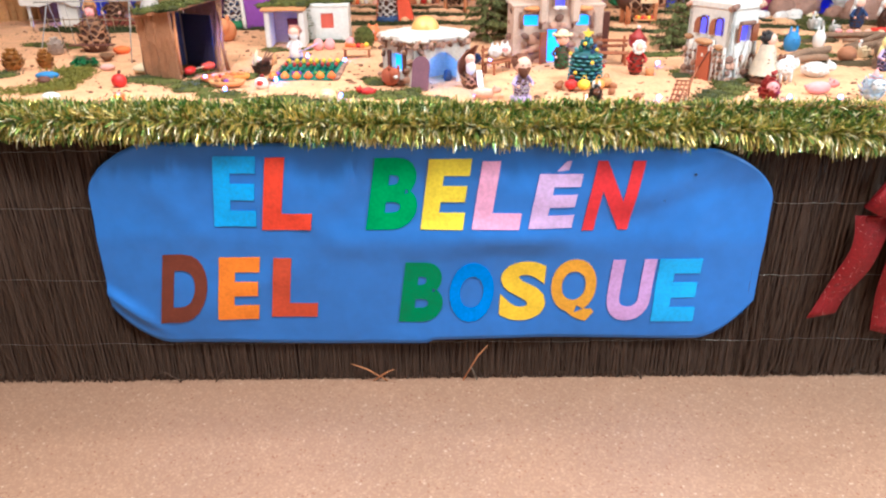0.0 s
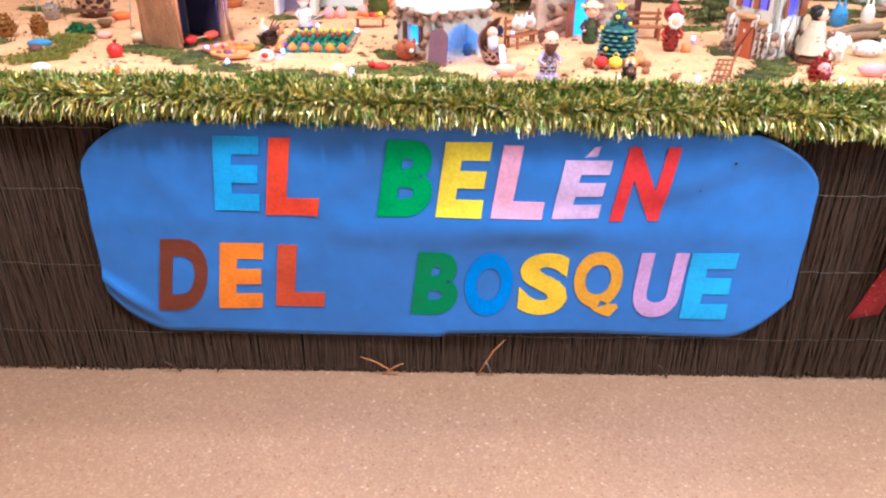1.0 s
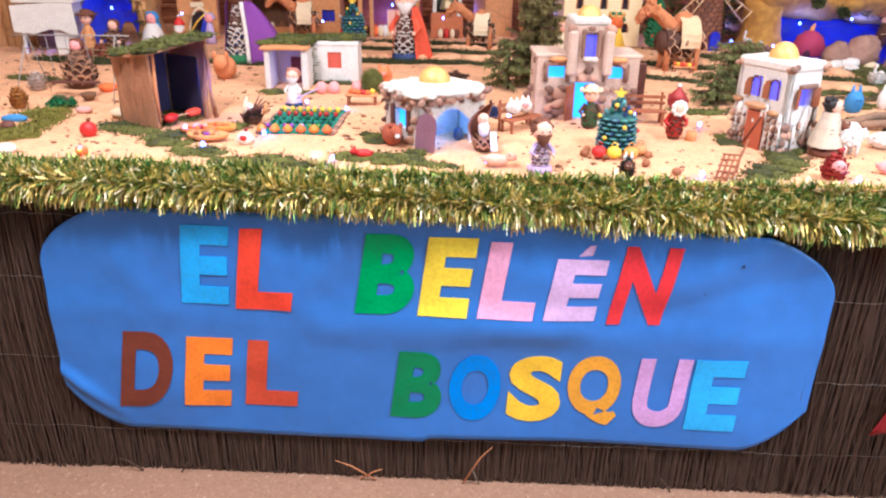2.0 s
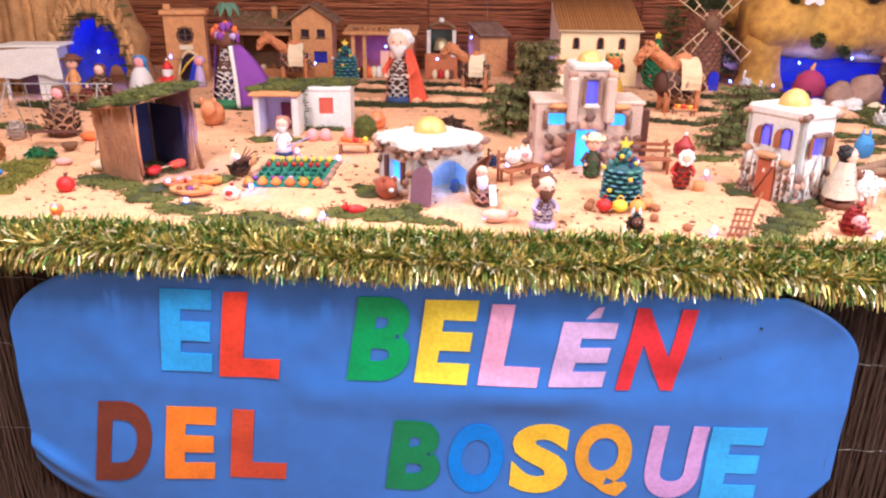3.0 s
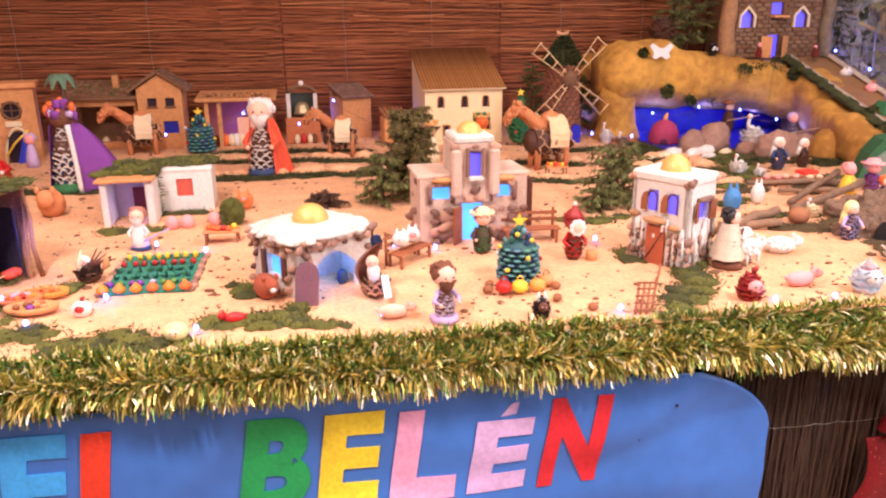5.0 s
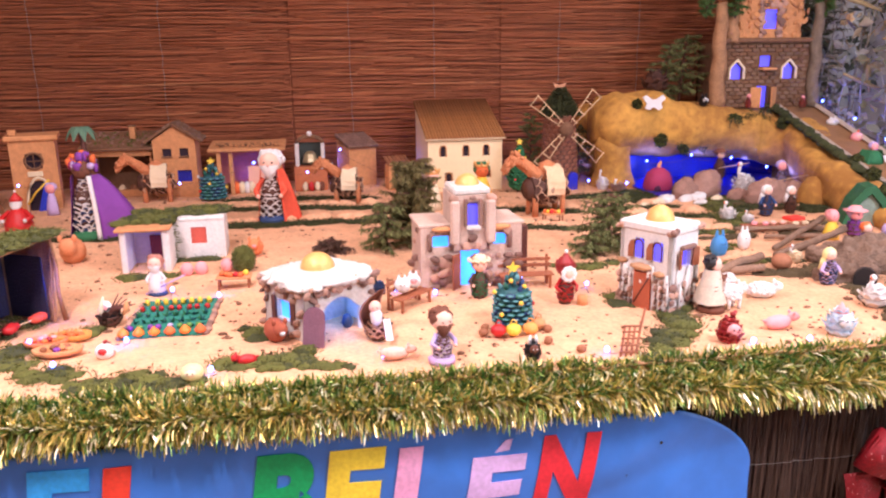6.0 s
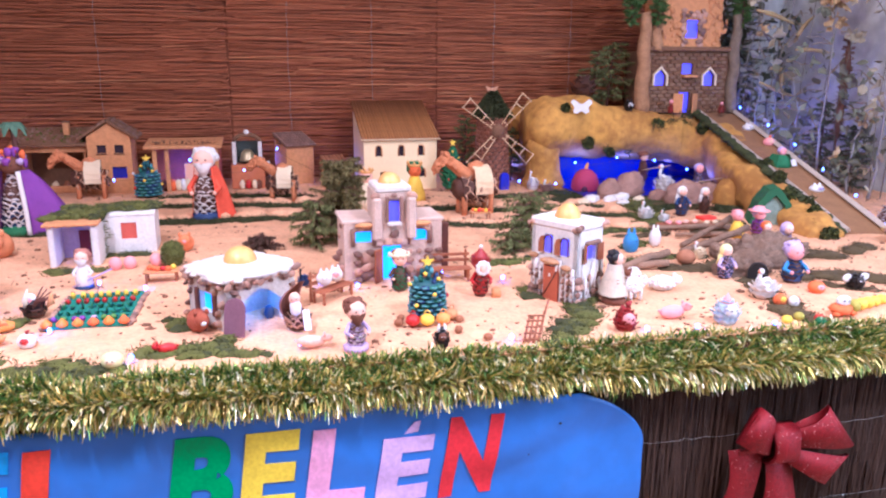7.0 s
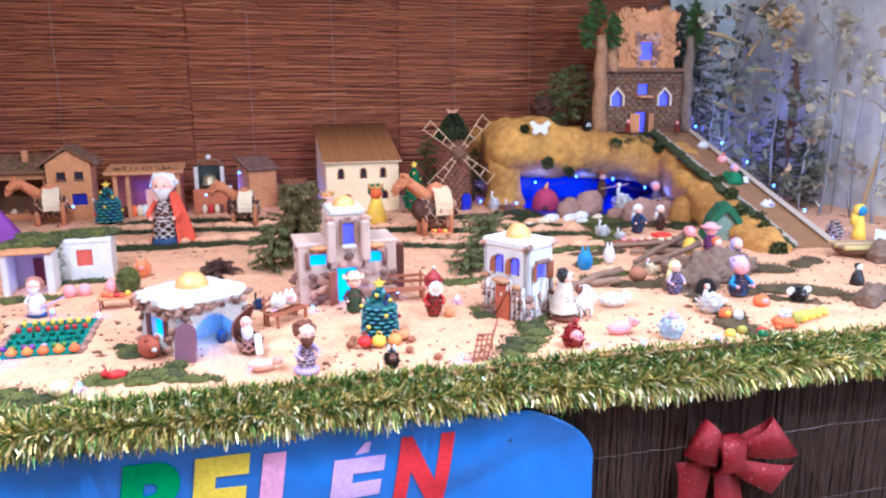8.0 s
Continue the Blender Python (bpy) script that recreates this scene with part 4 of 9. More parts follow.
def white_house():
    ob = thing("white_house", 0.841, 2.254, G - 0.003, 31, "tall white house with pebbled foot, brown door and gold dome", "model house")
    ob.scale = (0.98, 1.0, 1.085)
    a, b, h = 0.112, 0.150, 0.182
    mb = MB()
    wall_with_holes(mb, a, h, [(0.040, 0.104, 0.084, 0.146)], facing(0, 0, 0), 0.012, WHITEWASH)
    wall_with_holes(mb, b, h, [(0.044, 0.120, 0.070, 0.164), (0.098, 0.118, 0.124, 0.162)], Matrix.Translation((0, b, 0)) @ Matrix.Rotation(radians(-90), 4, "Z"), 0.012, WHITEWASH)
    mb.box((a / 2, b - 0.006, h / 2), (a, 0.012, h), WHITEWASH)
    mb.box((a - 0.006, b / 2, h / 2), (0.012, b - 0.026, h), WHITEWASH)
    part("wall", mb, ob)
    part("roof", MB().box((a / 2, b / 2, h + 0.010), (a + 0.010, b + 0.010, 0.022), WHITEWASH, 0, 0.005), ob, "thick flat white roof slab")
    part("dome", MB().ball((a / 2, b / 2, h + 0.016), (0.036, 0.036, 0.040), GOLD, 18, 10, 0, 0.40), ob, "round gold dome")
    for y in (b - 0.057, b - 0.111):
        win = part("window", MB().prism(arch(0.022, 0.044), facing(-0.001, y, 0.119, -90), 0.005, LITVIOLET), ob, "narrow arched window lit blue")
        part("frame", MB().tube([(-0.004, y + 0.012 * math.cos(q), 0.150 + 0.012 * math.sin(q)) for q in np.linspace(0, math.pi, 9)] + [(-0.004, y - 0.012, 0.119)], 0.0022, WOODD, 6), win, "arched brown wooden frame")
        leaf = part("shutter", MB().prism([(0, 0), (0.015, 0), (0.015, 0.026), (0.010, 0.038), (0, 0.042)], facing(0, 0, 0), 0.004, WOOD), ob, "open brown wooden shutter")
        leaf.location, leaf.rotation_euler = (-0.004, y + 0.013, 0.119), (0, 0, radians(112))
    part("window", MB().box((0.062, 0.014, 0.125), (0.046, 0.004, 0.044), LITVIOLET), ob, "side window lit blue")
    for x, q in ((0.038, 200), (0.086, -20)):
        leaf = part("shutter", MB().box((0.010, 0, 0.021), (0.020, 0.004, 0.044), WOOD), ob, "brown wooden shutter")
        leaf.location, leaf.rotation_euler = (x, -0.004, 0.104), (0, 0, radians(q))
    part("window_head", MB().box((0.062, -0.006, 0.150), (0.060, 0.012, 0.010), STONED, 0, 0.004), ob, "brown stone lintel")
    door = part("door", MB().box((-0.006, 0.076, 0.044), (0.008, 0.050, 0.088), mat("terracotta_door", (172, 88, 56), 0.7, 0.2, 30)), ob, "closed terracotta wooden door")
    part("brace", MB().tube([(-0.011, 0.056, 0.078), (-0.011, 0.096, 0.012)], 0.0018, WOODD, 5), door, "thin diagonal batten")
    canopy = MB()
    canopy.ball((-0.008, 0.080, 0.100), (0.015, 0.031, 0.0085), TANSTONE, 14, 9, 0.12)
    part("canopy", canopy, ob, "flat tan stone canopy over the door")
    for y, z in ((0.140, 0.106), (0.030, 0.090)):
        part("ledge_stone", MB().ball((-0.005, y, z), (0.009, 0.016, 0.007), TANSTONE, 10, 7, 0.16), ob, "flat tan ledge stone")
    for x, y in ((0.0, 0.0), (0.0, b), (a, 0.0)):
        stones(ob, [(x - 0.003, y - 0.004, h + 0.008), (x + 0.006, y - 0.005, h + 0.012), (x - 0.004, y + 0.007, h + 0.004)], 0.020, 0.2, 0.8)
    stones(ob, [(-0.003, y, z) for y in (0.006, 0.022, 0.038, 0.112, 0.124, 0.136, 0.148) for z in (0.008, 0.024, 0.040, 0.056, 0.072) if R.random() < 0.9 - 4 * max(0, z - 0.05)], 0.022)
    stones(ob, [(x, -0.003, z) for x in (0.008, 0.024, 0.042, 0.060, 0.078, 0.096, 0.110) for z in (0.008, 0.026, 0.044, 0.062) if R.random() < 0.85 - 6 * max(0, z - 0.03)], 0.022)
    for k in range(22):
        t = R.random()
        c = (-0.004, b * t, 0) if k % 2 else (a * t, -0.004, 0)
        top = R.uniform(0.05, 0.095)
        part("plaster_drip", MB().tube([(c[0], c[1], top + 0.012), (c[0] - 0.001, c[1] - 0.001, top - 0.012), (c[0], c[1] + R.uniform(-0.003, 0.003), top - R.uniform(0.025, 0.05))], [0.004, R.uniform(0.004, 0.007), 0.002], WHITEWASH, 6), ob, "white plaster run down over the pebbles" if k == 0 else "")


def white_hut():
    ob = thing("white_hut", -0.590, 2.905, G - 0.003, 3, "whitewashed hut with an open porch, red window and moss roof", "model house")
    mb = MB()
    mb.box((0.010, 0.06, 0.065), (0.018, 0.13, 0.13), WHITEWASH, 0, 0.004)
    mb.box((0.132, 0.06, 0.065), (0.022, 0.13, 0.13), WHITEWASH, 0, 0.004)
    mb.box((0.07, 0.130, 0.065), (0.14, 0.012, 0.13), WHITEWASH)
    part("porch_wall", mb, ob)
    part("lintel", MB().box((0.07, 0.02, 0.135), (0.158, 0.075, 0.009), CORK, 0, 0.003), ob, "brown cork lintel")
    part("door", MB().box((0.088, 0.121, 0.045), (0.044, 0.008, 0.09), mat("dark_red_wood", (122, 48, 46), 0.7)), ob, "dark red door")
    mb = MB()
    wall_with_holes(mb, 0.155, 0.126, [(0.050, 0.050, 0.098, 0.104)], facing(0.138, 0.140, 0), 0.012, WHITEWASH)
    mb.box((0.144, 0.21, 0.063), (0.012, 0.12, 0.126), WHITEWASH)
    mb.box((0.287, 0.21, 0.063), (0.012, 0.12, 0.126), WHITEWASH)
    mb.box((0.2155, 0.276, 0.063), (0.155, 0.012, 0.126), WHITEWASH)
    mb.box((0.2155, 0.21, 0.131), (0.159, 0.145, 0.012), WHITEWASH, 0, 0.004)
    part("wall", mb, ob)
    part("window", MB().box((0.212, 0.146, 0.077), (0.048, 0.004, 0.054), mat("red_shutter", (190, 84, 66), 0.7)), ob, "closed red window shutter")
    mb = MB()
    for k in range(60):
        x, y = R.uniform(-0.01, 0.285), R.uniform(0.055, 0.27)
        if x > 0.13 and y < 0.19:
            y = R.uniform(0.19, 0.28)
        mb.ball((x, y, 0.139), (0.030, 0.030, 0.012), R.choice((MOSS, DARKMOSS)), 8, 4, 0.3, 0.3)
        tufts(mb, x, y, 0.143, 0.036, 90, R.choice((MOSS, MOSS, PINE)), 0.018, 0.0024, 0.6)
    tagged(part("moss_roof", mb, ob, "shaggy dark green moss roof"), kind="stuff")
    mb = MB()
    for k in range(12):
        tufts(mb, 0.146 + R.uniform(-0.006, 0.006), 0.10, 0.02 + 0.009 * k, 0.01, 8, MOSS, 0.014, 0.003, 0.2)
    part("creeper", mb, ob, "green creeper on the corner")


def bark_hut():
    ob = thing("bark_stall", -0.722, 2.335, G - 0.002, 62, "open stall of rough bark boards with a sloping mossy roof", "model house")
    top = lambda x, y: 0.203 + 0.10 * (x - 0.10) - 0.13 * y

    def board(name, x0, y0, dx, dy, w, h0, h1, thick, lean, mt, label=""):
        """A rough upright board: foot at (x0, y0), w wide along (dx, dy), ragged edges and a furrowed face."""
        mb, vs, fs, n, c = MB(), [], [], 9, 6
        nx, ny = dy, -dx
        seed = R.uniform(0, 50)
        for j in range(n + 1):
            f = j / n
            for i in range(c):
                g = i / (c - 1)
                edge = 0.0035 * noise.noise((seed + i * 3, f * 7, 0)) if i in (0, c - 1) else 0
                u = w * g + edge
                face = 0.0035 * noise.noise((seed + g * 9, f * 3.0, 5)) + 0.0018 * noise.noise((seed + g * 30, f * 9, 7))
                hh = h0 + (h1 - h0) * g
                vs.append((x0 + dx * u + nx * (face + lean * f), y0 + dy * u + ny * (face + lean * f), hh * f + (0.004 * noise.noise((seed + i * 2, 9, 0)) if j == n else 0)))
        m0 = len(vs)
        vs += [(a - nx * thick, b - ny * thick, z) for a, b, z in vs]
        for j in range(n):
            for i in range(c - 1):
                q = j * c + i
                fs += [[q, q + 1, q + c + 1, q + c], [m0 + q + c, m0 + q + c + 1, m0 + q + 1, m0 + q]]
            for i in (0, c - 1):
                q = j * c + i
                fs.append([q, q + c, m0 + q + c, m0 + q] if i == 0 else [m0 + q, m0 + q + c, q + c, q])
        for i in range(c - 1):
            q = n * c + i
            fs.append([q, q + 1, m0 + q + 1, m0 + q])
        part(name, mb.add(vs, fs, mt), ob, label)

    y = 0.136
    for w in (0.030, 0.037, 0.028, 0.042):
        board("board", 0.002, y, 0.0, -1.0, w - 0.0015, top(0, y), top(0, y - w), 0.010, 0.010, BARK)
        y -= w
    for k in range(4):
        board("back_board", 0.006 + 0.046 * k, 0.142, 1.0, 0.0, 0.045, 0.180, 0.186, 0.007, 0.0, CORKD, "dark rear board")
    board("side_board", 0.178, 0.004, 0.0, 1.0, 0.070, top(0.18, 0), top(0.18, 0.07), 0.008, 0.016, BARK)
    board("side_board", 0.180, 0.074, 0.0, 1.0, 0.066, top(0.18, 0.07), top(0.18, 0.14), 0.008, 0.016, BARK)
    part("post", MB().tube([(0.196, -0.006, 0), (0.186, -0.004, 0.07), (0.190, -0.003, 0.14), (0.184, 0.0, 0.208)], [0.0065, 0.005, 0.006, 0.0045], BARK, 7), ob, "bark corner post")
    part("post", MB().tube([(0.010, -0.002, 0.02), (0.006, -0.004, 0.10), (0.012, 0.0, 0.195)], [0.004, 0.005, 0.004], REEDL, 6), ob, "pale split corner stick")
    mb, vs, fs = MB(), [], []
    for dz in (0.001, 0.008):
        vs += [(px, py, top(px, py) + dz) for px, py in ((-0.022, -0.016), (0.205, -0.014), (0.205, 0.146), (-0.014, 0.142))]
    part("roof", mb.add(vs, [[3, 2, 1, 0], [4, 5, 6, 7], [0, 1, 5, 4], [1, 2, 6, 5], [2, 3, 7, 6], [3, 0, 4, 7]], BARK), ob)
    mb = MB()
    for k in range(70):
        x, y = R.uniform(-0.022, 0.204), R.uniform(-0.020, 0.140)
        z = top(x, y) + 0.010
        mb.ball((x, y, z), (0.026, 0.022, 0.007), R.choice((MOSS, DARKMOSS)), 7, 3, 0.3, 0.3)
        tufts(mb, x, y, z + 0.003, 0.028, 70, R.choice((MOSS, MOSS, PINE)), 0.020, 0.0022, 0.35)
    tagged(part("moss_roof", mb, ob, "shaggy mat of olive moss"), kind="stuff")
    # Dark blue sheets put the shade under the roof onto side and rear walls.
    part("cloth", MB().box((0.158, 0.064, 0.090), (0.005, 0.118, 0.158), mat("stall_inner_shade", (30, 27, 52), 0.9, 0.4, 25, bump=0.6, dist=0.006)), ob, "dark blue sheet painting shade on the side wall")
    part("cloth", MB().box((0.088, 0.128, 0.092), (0.13, 0.006, 0.158), mat("stall_inner_shade", (30, 27, 52), 0.9, 0.4, 25, bump=0.6, dist=0.006)), ob, "dark blue sheet painting shade at the rear")
    mb = MB()
    for k in range(26):
        x, y = R.uniform(0.03, 0.165), R.uniform(0.010, 0.12)
        tufts(mb, x, y, 0.006, 0.02, 40, R.choice((MOSS, DARKMOSS)), 0.014, 0.0022, 0.7)
    tagged(part("moss_floor", mb, ob, "green moss on the stall's floor"), kind="stuff")
    for x, y, c in ((0.050, 0.012, RED), (0.066, 0.020, RED), (0.128, 0.016, mat("tomato_red", (206, 74, 50), 0.6)), (0.146, 0.020, mat("tomato_red", (206, 74, 50)))):
        part("basket", MB().lathe([(0.010, 0), (0.017, 0.008), (0.015, 0.016), (0.004, 0.020)], (x, y, 0.012), c, 10, 0.06), ob)
    part("stick", MB().tube([(0.03, 0.016, 0.022), (0.16, 0.010, 0.024)], 0.0018, WOODL, 5), ob)
    glow(-0.615, 2.455, G + 0.10, 0.26)


def yellow_house():
    ob = thing("cream_house", 0.512, 4.13, G - 0.003, 2, "large cream card house with a steep brown shed roof", "model house")
    mb = MB()
    w, d, h0, h1 = 0.365, 0.36, 0.250, 0.400
    holes = [(0.060, 0.168, 0.086, 0.220), (0.172, 0.168, 0.198, 0.220), (0.272, 0.168, 0.298, 0.220), (0.278, 0.062, 0.306, 0.105), (0.080, 0.02, 0.12, 0.09)]
    wall_with_holes(mb, w, h0, holes, facing(0, 0, 0), 0.008, YELLOWP)
    for x in (0, w - 0.008):
        mb.prism([(0.0081, 0), (d, 0), (d, h1), (0.0081, h0)], Matrix.Translation((x, 0, 0)) @ Matrix.Rotation(radians(90), 4, "Z"), -0.008, YELLOWP)
    mb.box((w / 2, d - 0.004, h1 / 2), (w - 0.02, 0.008, h1), YELLOWP)
    part("wall", mb, ob)
    for q in holes:
        cx = (q[0] + q[2]) / 2
        part("window", MB().box((cx, 0.014, (q[1] + q[3]) / 2), (0.034, 0.004, q[3] - q[1] + 0.006), SHADEIN), ob, "arched window with a panel painted as dark inside")
        part("window_frame", MB().tube([(cx - 0.015, -0.002, q[1]), (cx - 0.015, -0.002, q[3] - 0.012), (cx - 0.008, -0.002, q[3]), (cx + 0.008, -0.002, q[3]), (cx + 0.015, -0.002, q[3] - 0.012), (cx + 0.015, -0.002, q[1])], 0.0028, CORK, 5), ob)
    part("eave", MB().box((w / 2, -0.014, h0 + 0.001), (w + 0.03, 0.014, 0.008), mat("pale_eave", (206, 178, 140), 0.7)), ob)
    n, slope = 26, math.atan2(h1 - h0, d)
    ln = math.hypot(h1 - h0, d) + 0.03
    me = MB().tube([(0, 0, 0), (0, ln, 0)], 0.0078, BROWNROOF, 7).mesh("roof_strip")
    for k in range(n):
        o = part("roof_strip", me, ob, "brown corrugated roof strip" if k == 0 else "")
        o.location = (-0.012 + (w + 0.024) * (k + 0.5) / n, -0.018, h0 + 0.004)
        o.rotation_euler = (slope, 0, 0)


def tile_roof(ob, x0, y0, z0, w, ln, slope, cols, rows, mt=TERRA, rz=0.0):
    """Rows of small round tiles going up from (x0, y0, z0)."""
    tw, tl = w / cols, ln / rows
    me = MB().lathe([(tw * 0.52, 0), (tw * 0.56, tl * 0.5), (tw * 0.45, tl * 1.12)], (0, 0, 0), mt, 6, 0, 1, 0.5).mesh("roof_tile")
    for i in range(cols):
        for j in range(rows):
            o = part("roof_tile", me, ob)
            c = (j + 0.0) * tl
            o.location = (x0 + (i + 0.5) * tw, y0 + c * math.cos(slope), z0 + c * math.sin(slope) + 0.002)
            o.rotation_euler = (slope - math.pi / 2, 0, 0)


def gabled_house():
    ob = thing("cork_house", -0.760, 4.24, G - 0.002, 1, "two-storey cork house with gable roof and square dark windows", "model house")
    w, d, h, g = 0.190, 0.16, 0.272, 0.062
    mb = MB()
    wall_with_holes(mb, w, h, [(0.042, 0.195, 0.082, 0.232), (0.118, 0.195, 0.158, 0.232), (0.10, 0.075, 0.165, 0.13)], facing(0, 0, 0), 0.010, CORK)
    mb.prism([(0, h), (w, h), (w / 2, h + g)], facing(0, 0, 0), 0.010, CORK)
    mb.box((0.005, d / 2, h / 2), (0.010, d - 0.02, h), CORK)
    mb.box((w - 0.005, d / 2, h / 2), (0.010, d - 0.02, h), CORK)
    mb.box((w / 2, d - 0.005, h / 2), (w, 0.01, h), CORK)
    part("wall", mb, ob)
    for x, z in ((0.062, 0.2135), (0.138, 0.2135)):
        part("window", MB().box((x, 0.014, z), (0.044, 0.004, 0.042), SHADEIN), ob, "square window with a panel painted as dark inside")
        part("window_sill", MB().box((x, -0.004, z - 0.021), (0.048, 0.010, 0.006), CORKD), ob)
    part("window", MB().box((0.132, 0.014, 0.10), (0.07, 0.004, 0.06), BLUEPAPER), ob, "lower window lined with blue film")
    a = math.atan2(g, w / 2)
    for s in (-1, 1):
        mb = MB()
        ln = math.hypot(g, w / 2) + 0.035
        m = Matrix.Translation((w / 2, -0.02, h + g + 0.006)) @ Matrix.Rotation(s * a, 4, "Y")
        mb.prism([(0, 0), (s * ln, 0), (s * ln, 0.010), (0, 0.010)][::s], m, d + 0.03, CORKD)
        for _ in range(130):
            p = m @ Vector((s * R.uniform(0, ln), R.uniform(0, d + 0.03), 0.010))
            mb.ball(p, R.uniform(0.004, 0.007), R.choice((CORKD, STONED)), 5, 3, 0.3)
        part("roof", mb, ob, "rough cork grit roof slope")


def long_wing():
    ob = thing("cork_stable", -1.075, 4.27, G - 0.002, 0, "long low cork stable with an open front and small chimney", "model house")
    w, d, h = 0.30, 0.20, 0.235
    part("back_wall", MB().box((w / 2, d - 0.005, h / 2), (w, 0.01, h), CORKD), ob)
    for x in (0.006, w - 0.006):
        part("side_wall", MB().box((x, d / 2, h / 2), (0.012, d - 0.02, h), CORK), ob)
    part("lintel", MB().box((w / 2, 0.004, h - 0.018), (w + 0.01, 0.016, 0.036), CORK), ob, "orange-brown cork lintel")
    roof = MB().box((w / 2, d / 2 - 0.01, h + 0.028), (w + 0.03, d + 0.05, 0.014), CORKD, 0, 0.003, 14)
    for _ in range(220):
        yy = R.uniform(-0.1, 0.1)
        roof.ball((w / 2 + R.uniform(-0.15, 0.15), d / 2 - 0.01 + yy, h + 0.035 + yy * 0.25), R.uniform(0.004, 0.007), R.choice((CORKD, STONED, MOSS)), 5, 3, 0.3)
    part("roof", roof, ob, "rough cork grit roof")
    ch = part("chimney", MB().box((0.205, 0.10, h + 0.065), (0.026, 0.026, 0.06), CORK), ob)
    part("chimney_cap", MB().box((0.205, 0.10, h + 0.097), (0.034, 0.034, 0.007), CORKD), ch)
    for x in (0.05, 0.09, 0.14, 0.19, 0.24):
        part("sack", MB().ball((x, 0.06, 0.028), (0.018, 0.016, 0.028), R.choice((CREAM, BROWN, CORK, TERRA)), 9, 6, 0.15), ob)
    part("manger", MB().box((0.15, 0.03, 0.022), (0.20, 0.035, 0.03), CORK), ob)


def tower_house():
    ob = thing("cork_tower", -1.300, 4.04, G - 0.002, 15, "square cork tower with a round window and flat cornice", "model house")
    w, h = 0.178, 0.302
    mb = MB()
    wall_with_holes(mb, w, h, [(0.057, 0.180, 0.121, 0.245)], facing(0, 0, 0), 0.012, CORK)
    mb.box((0.006, 0.09, h / 2), (0.012, 0.15, h), CORK)
    mb.box((w - 0.006, 0.09, h / 2), (0.012, 0.15, h), CORK)
    mb.box((w / 2, 0.17, h / 2), (w, 0.012, h), CORK)
    part("wall", mb, ob)
    ring, gl = MB(), []
    for k in range(19):
        a = 2 * math.pi * k / 18
        gl.append((w / 2 + 0.034 * math.cos(a), -0.002, 0.213 + 0.034 * math.sin(a)))
    win = part("window", MB().box((w / 2, 0.016, 0.213), (0.07, 0.004, 0.07), SHADEIN), ob, "round window with a panel painted as dark inside")
    part("window_frame", ring.tube(gl, 0.006, CORKD, 6), win)
    part("glazing_bar", MB().box((w / 2, 0.0, 0.213), (0.004, 0.006, 0.066), CORKD), win)
    part("glazing_bar", MB().box((w / 2, 0.0, 0.213), (0.066, 0.005, 0.004), CORKD), win)
    part("cornice", MB().box((w / 2, 0.085, h + 0.01), (w + 0.03, 0.20, 0.022), CORK, 0, 0.004), ob)
    part("roof_knob", MB().box((0.02, 0.02, h + 0.034), (0.03, 0.03, 0.024), CORK), ob)
    part("sign_board", MB().box((w / 2, -0.006, 0.158), (0.06, 0.008, 0.022), CREAM), ob)
    mb = MB()
    mb.tube([(0.045 + 0.055 - 0.055 * math.cos(math.pi * k / 10), -0.03, 0.145 * math.sin(math.pi * k / 10)) for k in range(11)], 0.006, CREAM, 7)
    part("porch_arch", mb, ob, "pale arched porch frame")
    part("porch_door", MB().prism(arch(0.09, 0.13), facing(0.10, -0.014, 0), 0.006, SHADEIN), ob, "dark panel painting the porch's inner shade")
    mb, vs, fs = MB(), [], []
    for k in range(13):
        f = k / 12
        vs += [(0.085 + 0.065 * f, -0.040 + 0.006 * math.sin(k * 1.9), 0.0), (0.122 + 0.030 * f, -0.036 + 0.003 * math.sin(k * 1.9), 0.128 - 0.03 * f)]
    fs = [[2 * k, 2 * k + 2, 2 * k + 3, 2 * k + 1] for k in range(12)]
    m0 = len(vs)
    vs += [(a, b + 0.003, c) for a, b, c in vs]
    fs += [[m0 + i for i in q[::-1]] for q in fs]
    part("curtain", mb.add(vs, fs, mat("royal_blue_satin", (44, 62, 190), 0.45, 0.2, 12), True), ob, "gathered royal blue satin curtain")
    part("sash", MB().tube([(0.050, -0.045, 0.035), (0.085, -0.048, 0.085), (0.140, -0.045, 0.135)], 0.0045, YELLOW, 6), ob, "yellow cord across the porch")


